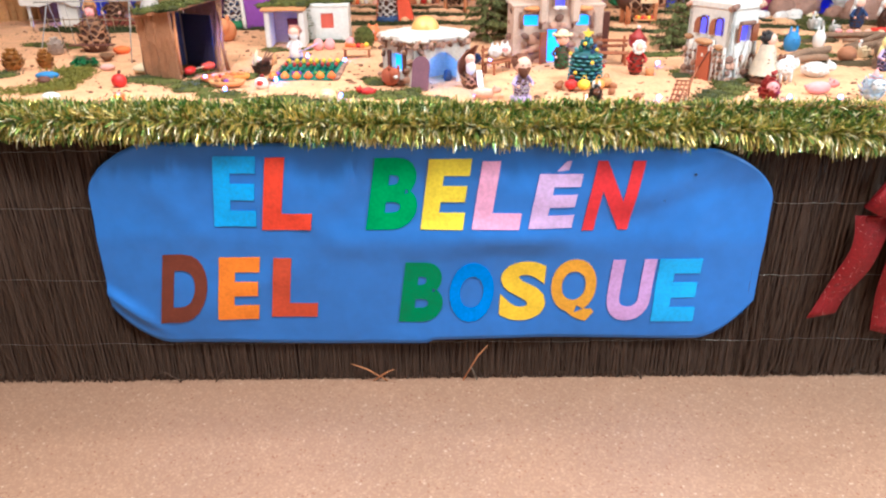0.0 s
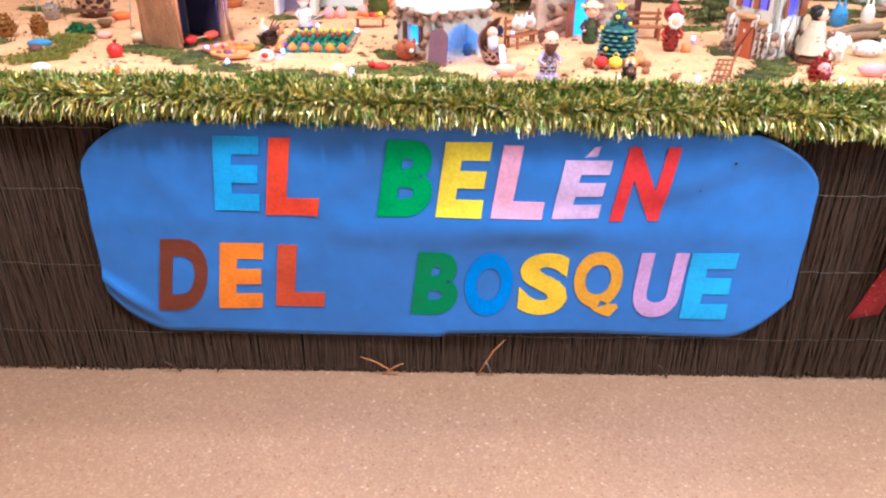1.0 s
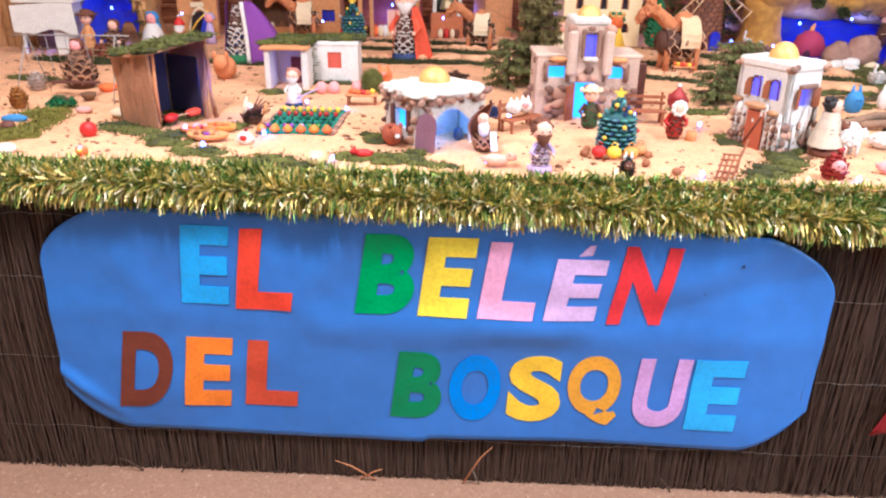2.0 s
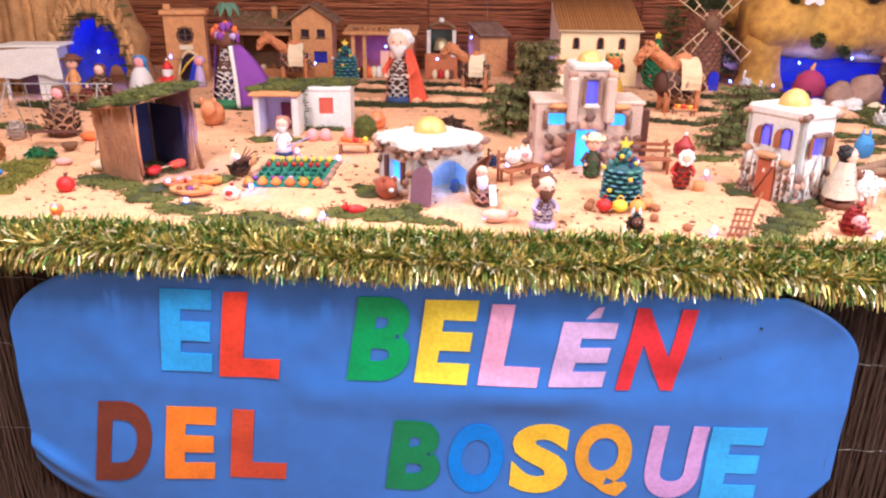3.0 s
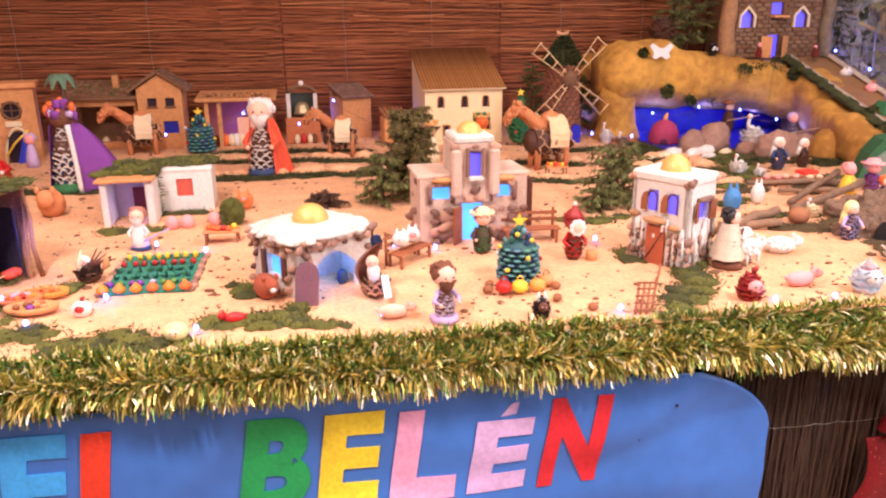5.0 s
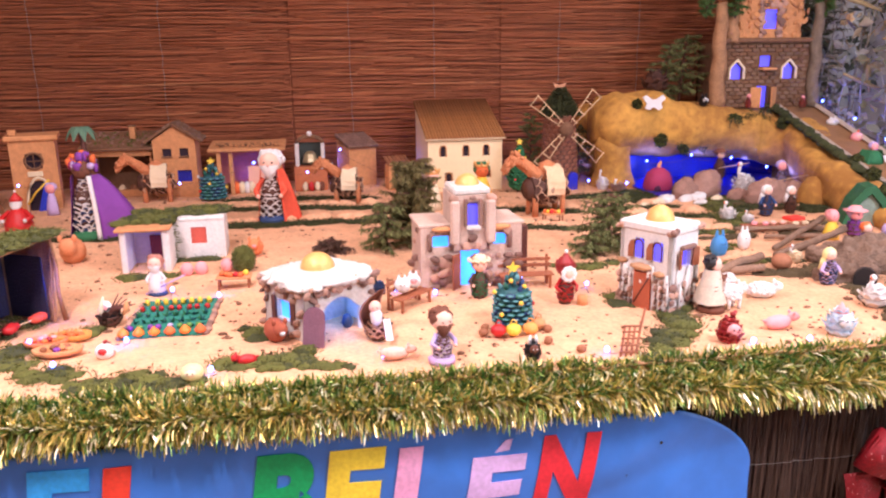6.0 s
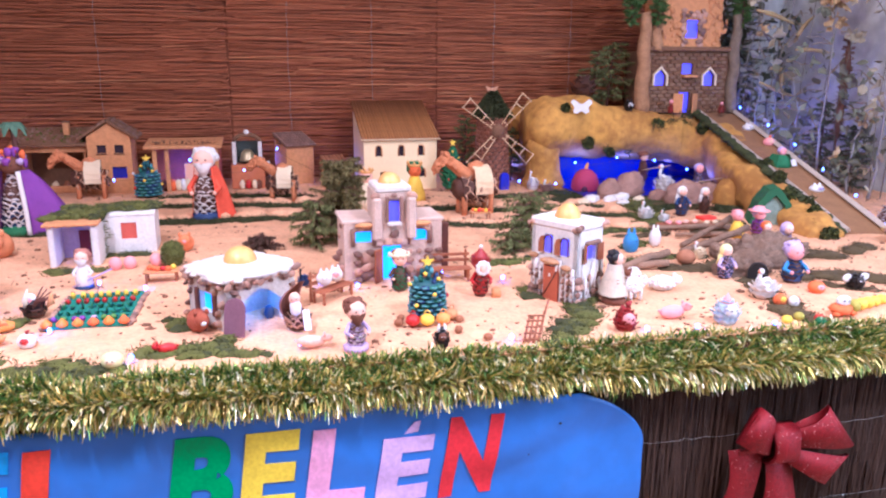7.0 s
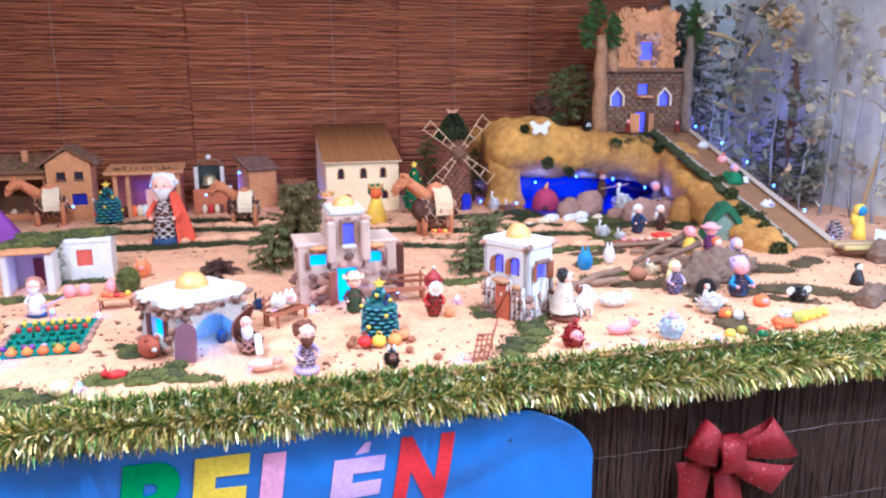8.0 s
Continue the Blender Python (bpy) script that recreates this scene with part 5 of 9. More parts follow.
def stall():
    ob = thing("cork_stall", -0.50, 4.25, G - 0.002, 0, "open cork market stall with a flat gritty roof", "model house")
    w, h, d = 0.325, 0.215, 0.15
    part("back_wall", MB().box((w / 2, d, h / 2), (w, 0.01, h), mat("rose_back", (170, 96, 84), 0.8)), ob)
    for x in (0.03, 0.085, w - 0.014):
        part("post", MB().box((x, 0.005, h / 2), (0.018, 0.016, h), CORK), ob)
    roof = MB().box((w / 2, d / 2, h + 0.012), (w + 0.03, d + 0.05, 0.016), CORK, 0, 0.003, 6)
    for _ in range(200):
        roof.ball((w / 2 + R.uniform(-0.16, 0.16), d / 2 + R.uniform(-0.09, 0.09), h + 0.020), R.uniform(0.003, 0.006), R.choice((CORKD, CORK)), 5, 3, 0.3)
    part("roof", roof, ob, "gritty cork roof")
    part("panel", MB().box((0.20, 0.06, 0.065), (0.09, 0.01, 0.13), SKIN), ob, "pale upright panel")
    for x, c in ((0.06, BROWN), (0.10, ORANGE), (0.125, CREAM), (0.15, WHITE), (0.17, CREAM), (0.25, ORANGE), (0.28, CREAM)):
        part("goods", MB().ball((x, 0.03, 0.030), (0.017, 0.015, 0.030), c, 9, 6, 0.12), ob)


def shrine():
    ob = thing("arched_shrine", -0.045, 4.30, G - 0.002, 0, "small white arched niche with a brass bell on a cork base", "model house")
    part("base", MB().box((0, 0.04, 0.06), (0.16, 0.10, 0.12), mat("orange_cork", (190, 112, 70), 0.85, 0.25, 40), 0, 0.004), ob)
    mb = MB()
    mb.box((-0.062, 0.04, 0.175), (0.018, 0.07, 0.11), PLASTER)
    mb.box((0.062, 0.04, 0.175), (0.018, 0.07, 0.11), PLASTER)
    mb.box((0, 0.072, 0.175), (0.13, 0.008, 0.11), mat("niche_back", (60, 66, 60), 0.8))
    part("niche", mb, ob)
    part("niche_head", MB().tube([(-0.064 * math.cos(math.pi * k / 8), 0.03, 0.225 + 0.04 * math.sin(math.pi * k / 8)) for k in range(9)], 0.011, CORKD, 6), ob)
    part("bell", MB().lathe([(0.042, 0.0), (0.036, 0.012), (0.030, 0.04), (0.016, 0.055)], (0, 0.035, 0.135), mat("brass", (170, 156, 120), 0.35, 0.2, 20, metal=0.6), 14), ob, "round brass bell")
    part("plaque", MB().box((0.078, -0.014, 0.122), (0.058, 0.006, 0.03), WHITE), ob, "white paper card")
    part("finial", MB().ball((0, 0.03, 0.275), 0.014, WHITE, 8, 6), ob)
    for x, c in ((-0.03, CREAM), (0.0, RED), (0.03, CREAM), (0.05, BROWN)):
        part("goods", MB().ball((x, -0.025, 0.024), (0.014, 0.012, 0.024), c, 8, 6, 0.12), ob)


def tiled_house():
    ob = thing("tiled_cottage", 0.145, 4.33, G - 0.002, 24, "orange cork cottage with a small grey tiled roof", "model house")
    mb = MB()
    mb.prism([(0, 0), (0.15, 0), (0.15, 0.195), (0, 0.195)], facing(0, 0, 0), 0.012, CORK)
    mb.box((0.006, 0.07, 0.10), (0.012, 0.12, 0.21), CORK)
    mb.box((0.144, 0.07, 0.10), (0.012, 0.12, 0.21), CORK)
    mb.box((0.075, 0.135, 0.115), (0.15, 0.012, 0.23), CORK)
    part("wall", mb, ob)
    part("roof_board", MB().box((0.075, 0.065, 0.225), (0.17, 0.17, 0.008), CORKD, 0, 0.002, 18), ob)
    tile_roof(ob, -0.01, -0.02, 0.204, 0.17, 0.17, radians(18), 9, 6, STONED)
    ob2 = thing("tiled_lean_to", 0.335, 4.22, G - 0.002, 10, "low orange cork lean-to with tiled roof and lilac window", "model house")
    part("wall", MB().box((0.05, 0.04, 0.06), (0.11, 0.08, 0.12), CORK, 0, 0.003), ob2)
    part("window", MB().box((0.05, -0.003, 0.07), (0.034, 0.006, 0.04), LILAC), ob2, "lilac window")
    tile_roof(ob2, -0.01, -0.012, 0.122, 0.12, 0.11, radians(16), 6, 4)


def windmill():
    ob = thing("windmill", 1.155, 4.12, G - 0.003, 0, "brown windmill tower of cone scales with four stick sails", "windmill")
    mb = MB()
    H = 0.385
    part("tower", mb.lathe([(0.094, 0), (0.088, 0.12), (0.078, 0.25), (0.068, 0.35), (0.04, H), (0.02, H + 0.005)], (0, 0, 0), CONE, 20), ob)
    sc = MB().ball((0, 0, 0), (0.5, 0.3, 0.55), mat("windmill_scale", (136, 86, 62), 0.75, 0.35, 60, rnd=0.35), 6, 4, 0.1).mesh("scale")
    for j in range(17):
        z = 0.012 + j * 0.0205
        r = 0.092 - (z / 0.35) * 0.024
        for k in range(16):
            a = 2 * math.pi * (k + 0.5 * (j % 2)) / 16
            if math.sin(a) > 0.35:
                continue
            o = part("scale", sc, ob)
            o.location, o.scale = (r * math.cos(a), r * math.sin(a), z), (0.036, 0.022, 0.030)
            o.rotation_euler = (0.35, 0, a - math.pi / 2 + math.pi)
    cap = MB()
    cap.lathe([(0.080, 0.345), (0.060, 0.40), (0.028, 0.45), (0.006, 0.482)], (0, 0, 0), DARKMOSS, 12, 0.08)
    for _ in range(1100):
        a, t = R.uniform(0, 6.28), R.random()
        p = Vector((0.088 * math.cos(a) * (1 - t), 0.088 * math.sin(a) * (1 - t), 0.350 + t * 0.125))
        cap.blade(p, Vector((math.cos(a), math.sin(a), R.uniform(0, 1))).normalized() * 0.03, 0.005, DARKMOSS, 0.004)
    tagged(part("moss_cap", cap, ob, "dark green moss cap"), kind="stuff")
    part("door", MB().prism(arch(0.05, 0.085), facing(0.045, -0.100, 0.004, 18), 0.012, BLUEPAPER), ob, "arched blue-lined doorway")
    hub = part("hub", MB().lathe([(0.030, -0.008), (0.034, 0), (0.030, 0.008)], (0, 0, 0), CORKD, 14), ob, "round cork hub")
    hub.location, hub.rotation_euler = (-0.012, -0.145, 0.298), (radians(90), 0, 0)
    part("axle", MB().tube([(-0.012, -0.14, 0.298), (-0.012, -0.05, 0.298)], 0.006, WOOD, 6), ob)
    for k in range(4):
        mb = MB()
        a = radians(50 + 90 * k)
        u, v = Vector((math.cos(a), 0, math.sin(a))), Vector((-math.sin(a), 0, math.cos(a)))
        c = Vector((-0.012, -0.156, 0.298))
        for s in (-1, 1):
            mb.tube([c + u * 0.035 + v * s * 0.010, c + u * 0.215 + v * s * 0.028], 0.0024, WOODL, 6)
        for t, hw in ((0.05, 0.017), (0.10, 0.021), (0.155, 0.026), (0.21, 0.032)):
            mb.tube([c + u * t - v * hw + Vector((0, -0.004, 0)), c + u * t + v * hw + Vector((0, -0.004, 0))], 0.0027, WOODL, 6)
        part("sail", mb, ob, "sail of pale sticks")
    part("weather_vane", MB().prism([(-0.02, 0.0), (0.02, 0.0), (0.034, 0.028), (0.0, 0.016), (-0.032, 0.030)], facing(-0.005, 0.0, 0.478), 0.006, mat("tan_felt", (206, 150, 112), 0.9)), ob, "small pale felt bird")


for build in (domed_house, castle_house, white_house, white_hut, bark_hut, yellow_house, gabled_house, long_wing, tower_house, stall, shrine, tiled_house, windmill):
    build()


# ---- the ochre hill with the cave pool, ramp and castle ----
def sweep(mb, rows, mt, n=26, amp=0.040, freq=6.0):
    """A lumpy body along rows of (x, y, z, half width, half height)."""
    P = [Vector(r[:3]) for r in rows]
    fine = []
    for i in range(len(P) - 1):
        for k in range(6):
            t = k / 6
            u = t * t * (3 - 2 * t)
            p0, p1, p2, p3 = P[max(i - 1, 0)], P[i], P[i + 1], P[min(i + 2, len(P) - 1)]
            c = 0.5 * (2 * p1 + (p2 - p0) * t + (2 * p0 - 5 * p1 + 4 * p2 - p3) * t * t + (3 * p1 - p0 - 3 * p2 + p3) * t ** 3)
            fine.append((c, rows[i][3] + (rows[i + 1][3] - rows[i][3]) * u, rows[i][4] + (rows[i + 1][4] - rows[i][4]) * u))
    fine.append((P[-1], rows[-1][3], rows[-1][4]))
    vs, fs = [], []
    for i, (p, rh, rv) in enumerate(fine):
        d = (fine[min(i + 1, len(fine) - 1)][0] - fine[max(i - 1, 0)][0]).normalized()
        u = Vector((d.y, -d.x, 0)).normalized()
        for k in range(n):
            a = 2 * math.pi * k / n
            c, s = math.cos(a), math.sin(a)
            q = p + u * rh * math.copysign(abs(c) ** 0.8, c) + Vector((0, 0, 1)) * rv * math.copysign(abs(s) ** 0.8, s)
            w = (q - p).normalized()
            vs.append(q + w * amp * (noise.noise(q * freq) + 0.5 * noise.noise(q * freq * 2.6)))
    for i in range(len(fine) - 1):
        for k in range(n):
            a, b = i * n + k, i * n + (k + 1) % n
            fs.append([a, a + n, b + n, b])
    fs += [list(range(n)), [(len(fine) - 1) * n + k for k in range(n)][::-1]]
    return mb.add(vs, fs, mt, True)


def hill():
    ob = thing("foam_hill", 0, 0, 0, 0, "lumpy ochre foam hill arching over a blue cave pool", "model hill")
    mb = MB()
    sweep(mb, [(1.34, 4.18, 1.10, 0.12, 0.09), (1.42, 4.17, 1.105, 0.17, 0.135), (1.62, 4.17, 1.098, 0.18, 0.150), (1.76, 4.16, 1.070, 0.18, 0.124), (2.02, 4.15, 1.045, 0.19, 0.125),
               (2.22, 4.10, 1.02, 0.19, 0.13), (2.31, 3.92, 0.985, 0.12, 0.11), (2.245, 3.66, 0.930, 0.100, 0.095), (2.165, 3.40, 0.880, 0.090, 0.085), (2.110, 3.16, 0.840, 0.080, 0.075), (2.075, 2.98, 0.815, 0.075, 0.060), (2.05, 2.80, 0.795, 0.070, 0.035)], HILL)
    part("arch", mb, ob)
    vs = MB()
    vs.lathe([(0.115, -0.01), (0.100, 0.03), (0.090, 0.07), (0.084, 0.11), (0.084, 0.15), (0.090, 0.19), (0.095, 0.23), (0.085, 0.28)], (1.42, 4.10, G), HILL, 26)
    vs.v = [tuple(Vector(p) + 0.030 * noise.noise_vector(Vector(p) * 11)) for p in vs.v]
    part("pillar", vs, ob)
    part("shoulder", MB().ball((2.085, 3.47, 0.80), (0.070, 0.075, 0.115), HILL, 16, 8, 0.08), ob)
    part("back_mass", MB().box((1.95, 4.46, 0.99), (1.2, 0.26, 0.38), HILL, 0, 0.06), ob)
    pool = thing("cave_pool", 0, 0, 0, 0, "crumpled blue cellophane lining the cave and its pool", "water")
    mb, vs, fs = MB(), [], []
    for i in range(41):
        for j in range(9):
            x = 1.46 + 0.95 * i / 40
            vs.append((x, 4.24 - 0.015 * noise.noise((x * 14, j, 0)) , G - 0.01 + 0.03 * j))
    fs = [[i * 9 + j, (i + 1) * 9 + j, (i + 1) * 9 + j + 1, i * 9 + j + 1] for i in range(40) for j in range(8)]
    part("backdrop_film", mb.add(vs, fs, BLUEPAPER, True), pool)
    mb, vs = MB(), []
    for i in range(31):
        for j in range(13):
            x, y = 1.50 + 0.85 * i / 30, 3.70 + 0.54 * j / 12
            vs.append((x, y, G + 0.009 + 0.004 * noise.noise((x * 16, y * 16, 0))))
    fs = [[i * 13 + j, (i + 1) * 13 + j, (i + 1) * 13 + j + 1, i * 13 + j + 1] for i in range(30) for j in range(12)]
    part("water_film", mb.add(vs, fs, BLUEPAPER, True), pool)
    for x in (1.60, 1.85, 2.10):
        glow(x, 4.05, 0.92, 0.95)
    glow(2.00, 3.86, 0.89, 0.6)
    glow(2.16, 3.80, 0.88, 0.4)
    ramp = thing("ramp", 0, 0, 0, 0, "brown earth ramp with pale wooden side rails down the hill", "ramp")
    a, b, c, d = Vector((2.30, 4.12, 1.160)), Vector((2.485, 4.12, 1.172)), Vector((2.17, 2.83, G + 0.004)), Vector((2.315, 2.79, G + 0.004))
    n = 16
    vs, fs = [], []
    for i in range(n + 1):
        t = i / n
        l, r = a.lerp(c, t), b.lerp(d, t)
        bump = Vector((0, 0, 0.004 * noise.noise((t * 9, 3, 0))))
        vs += [l + bump, r + bump, Vector((r.x, r.y, 0.79)), Vector((l.x, l.y, 0.79))]
    for i in range(n):
        for k in range(4):
            q = i * 4
            fs.append([q + k, q + 4 + k, q + 4 + (k + 1) % 4, q + (k + 1) % 4])
    fs += [[0, 1, 2, 3], [n * 4 + k for k in (3, 2, 1, 0)]]
    part("slope", MB().add(vs, fs, mat("ramp_earth", (142, 104, 68), 0.9, 0.2, 20)), ramp)
    up = Vector((0, 0, 0.012))
    part("rail", MB().tube([a + up, a.lerp(c, 0.5) + up, c + up], 0.011, RAILM, 4, False), ramp)
    part("rail", MB().tube([b + up, b.lerp(d, 0.5) + up, d + up], 0.013, RAILM, 4, False), ramp)
    mb = MB()
    for i in range(60):
        t = i / 59
        p = a.lerp(c, t) + Vector((-0.035 + R.uniform(-0.01, 0.01), 0, 0.012))
        mb.ball(p, (0.026, 0.026, 0.014), DARKMOSS, 7, 4, 0.3)
        tufts(mb, p.x, p.y, p.z, 0.022, 34, R.choice((MOSS, DARKMOSS)), 0.014, 0.0026)
    for px, py, pz, r in ((1.97, 3.955, 1.115, 0.04), (1.70, 3.97, 1.00, 0.022), (1.82, 3.97, 0.985, 0.02), (2.15, 4.0, 1.155, 0.05), (2.05, 3.98, 1.14, 0.03), (2.12, 3.0, 0.905, 0.02), (2.2, 3.3, 0.97, 0.015)):
        for _ in range(int(r * 1600)):
            p = Vector((px + R.gauss(0, r * 0.5), py - 0.012, pz + R.gauss(0, r * 0.45)))
            mb.blade(p, Vector((R.gauss(0, 1), -0.6, R.gauss(0, 1))).normalized() * 0.016, 0.004, DARKMOSS, 0.004)
    tagged(new("hill_moss", mb.mesh("hill_moss")), "dark moss growing along the ramp and hill", "moss", "moss on the sand", "stuff")


def castle():
    ob = thing("castle", 1.965, 4.12, 1.165, 0, "brown cork castle with pointed windows lit blue and ragged battlements", "castle")
    w, h = 0.48, 0.315
    mb = MB()
    holes = [(0.055, 0.14, 0.122, 0.225), (0.335, 0.14, 0.402, 0.225), (0.212, 0.200, 0.276, 0.252), (0.206, 0, 0.270, 0.105)]
    wall_with_holes(mb, w, h, holes, facing(0, 0, 0), 0.02, CORKD)
    mb.box((0.01, 0.12, h / 2), (0.02, 0.20, h), CORKD)
    mb.box((w - 0.01, 0.12, h / 2), (0.02, 0.20, h), CORKD)
    mb.box((w / 2, 0.21, h / 2), (w, 0.02, h), CORKD)
    part("wall", mb, ob)
    br = [MB().box((0, 0, 0), (bw, 0.012, 0.0165), CORKD if k else mat("castle_stone", (122, 94, 72), 0.9, 0.35, 40, rnd=0.5), 0, 0.003).mesh("stone_block") for k, bw in ((0, 0.040), (0, 0.030), (1, 0.036))]
    for j in range(16):
        x = 0.012 + 0.018 * (j % 2)
        while x < w - 0.02:
            z = 0.012 + j * 0.019
            if not any(q[0] - 0.02 < x < q[2] + 0.02 and q[1] - 0.010 < z < q[3] + 0.010 for q in holes):
                o = part("stone_block", R.choice(br), ob)
                o.location, o.rotation_euler = (x, -0.003 + R.uniform(-0.003, 0.002), z), (R.uniform(-0.08, 0.08), R.uniform(-0.06, 0.06), R.uniform(-0.08, 0.08))
            x += 0.042
    for q in holes:
        cx, cz = (q[0] + q[2]) / 2, (q[1] + q[3]) / 2
        win = part("window" if q[1] else "doorway", MB().box((cx, 0.024, cz), (q[2] - q[0] + 0.004, 0.004, q[3] - q[1] + 0.004), LITVIOLET), ob, "opening lit blue from within")
        if q[1] and q[3] < 0.24:
            r = (q[2] - q[0]) / 2
            for s in (-1, 1):
                part("window_frame", MB().prism([(s * r, q[1]), (s * (r + 0.009), q[1]), (s * (r + 0.009), q[3] - 0.03), (0, q[3] + 0.014), (0, q[3]), (s * r, q[3] - 0.034)][::s], facing(cx, -0.012, 0), 0.01, CREAM), win, "pale pointed frame")
                part("window_spandrel", MB().prism([(s * r, q[3] - 0.034), (s * r, q[3] + 0.002), (0, q[3] + 0.002)][::s], facing(cx, 0.002, 0), 0.016, CORKD), win)
    part("balcony", MB().box((0.244, -0.02, 0.188), (0.08, 0.05, 0.012), CORK, 0, 0.003), ob)
    for s, x in ((-1, 0.190), (1, 0.286)):
        d = part("door_leaf", MB().box((0, 0, 0.05), (0.05, 0.008, 0.10), CORK), ob, "open cork door leaf")
        d.location, d.rotation_euler = (x, -0.026, 0), (0, 0, radians(35 * s))
    part("cornice", MB().box((w / 2, -0.004, h + 0.010), (w + 0.03, 0.05, 0.022), CORKD, 0, 0.005), ob)
    up = MB()
    wall_with_holes(up, 0.33, 0.24, [(0.130, 0.045, 0.205, 0.135)], facing(0.085, 0.0, h + 0.02), 0.02, CORK)
    up.box((0.25, 0.12, h + 0.14), (0.33, 0.18, 0.24), CORK)
    part("upper_wall", up, ob, "rough orange-brown cork upper storey")
    part("window", MB().box((0.2525, 0.016, h + 0.11), (0.074, 0.004, 0.09), LITVIOLET), ob, "upper window lit blue")
    st = [(0.205 + R.uniform(-0.012, 0.012), -0.006, h + 0.03 + 0.017 * k) for k in range(11)] + [(0.30 + R.uniform(-0.012, 0.012), -0.006, h + 0.03 + 0.017 * k) for k in range(11)] + [(0.22 + 0.016 * k, -0.006, h + 0.175 + 0.016 * (k % 2)) for k in range(5)]
    stones(ob, st, 0.034)
    for k in range(9):
        hh = R.uniform(0.05, 0.10)
        part("battlement", MB().prism([(-0.02, 0), (0.02, 0), (0.024, hh * 0.7), (0.004, hh), (-0.008, hh * 0.8), (-0.022, hh * 0.9)], facing(0.10 + 0.0375 * k, 0.0, h + 0.255, R.uniform(-15, 15)), 0.03, CORK), ob)
    chunk = []
    for k in range(4):
        c = MB().ball((0, 0, 0), (0.5, 0.32, 0.5), CORK, 8, 6, 0.22)
        chunk.append(c.mesh("cork_chunk"))
    for k in range(96):
        zz = h + 0.02 + 0.29 * R.random()
        side = k % 4
        px = (0.088 + R.gauss(0, 0.008), 0.415 + R.gauss(0, 0.008), R.uniform(0.10, 0.20), R.uniform(0.31, 0.405))[side]
        o = part("cork_chunk", R.choice(chunk), ob)
        o.location, o.rotation_euler = (px, R.uniform(-0.010, 0.030) if side < 2 else -0.002, zz), (R.uniform(-0.5, 0.5), R.uniform(-0.8, 0.8), R.uniform(-0.5, 0.5))
        sz = R.uniform(0.020, 0.044)
        o.scale = (sz * R.uniform(0.5, 0.9), sz * 0.6, sz * R.uniform(0.9, 1.6))
    for x, y0, top, fat in ((-0.022, -0.03, 0.50, 1.0), (0.500, -0.02, 0.50, 0.82), (0.052, 0.0, 0.60, 0.9)):
        mb = MB()
        foot = h if x == 0.052 else 0.0
        mb.tube([(x + 0.006 * math.sin(k * 1.7), y0 + 0.01 * k / 10, foot + (top - foot) * k / 10) for k in range(11)], [fat * (0.040 - 0.0012 * k + R.uniform(-0.003, 0.003)) for k in range(11)], mat("cork_trunk", (172, 128, 88), 0.9, 0.4, 30, bump=0.9, dist=0.006) if x < 0.3 else mat("grey_bark", (128, 110, 90), 0.9, 0.4, 30, bump=0.9, dist=0.006), 9)
        mb.v = [tuple(Vector(p) + Vector((1, 1, 0)) * 0.012 * noise.noise((p[0] * 60, p[1] * 60, p[2] * 8))) for p in mb.v]
        part("trunk", mb, ob, "upright cork bark trunk")
    for k, (x, y, z) in enumerate(((1.865, 4.10, 1.60), (1.99, 4.06, 1.60), (2.50, 4.12, 1.60), (2.53, 4.18, 1.68), (1.93, 4.14, 1.69))):
        bush(x, y, 0.18, 0.085, "small green cypress sprig on the castle", mat("ivy_leaf", (74, 104, 44), 0.7, 0.3, 40, island=0.4), 520, 0, z, "cypress_sprig")
    bush(1.84, 4.28, 0.34, 0.24, "dark green conifer sprig beside the castle", PINE, 900, -0.03, 1.20, "conifer_sprig")
    bush(1.76, 4.30, 0.30, 0.16, "dark green conifer sprig beside the castle", PINE, 500, 0.03, 1.20, "conifer_sprig")


hill()
castle()


# ---- the left cave ----
CAVEBARK = mat("tan_cave_bark", (190, 142, 90), 0.95, 0.45, 22, bump=1.0, dist=0.008, rnd=0.3)
REDCHIP = mat("red_bark_chip", (120, 58, 44), 0.9, 0.35, 40, island=0.5)


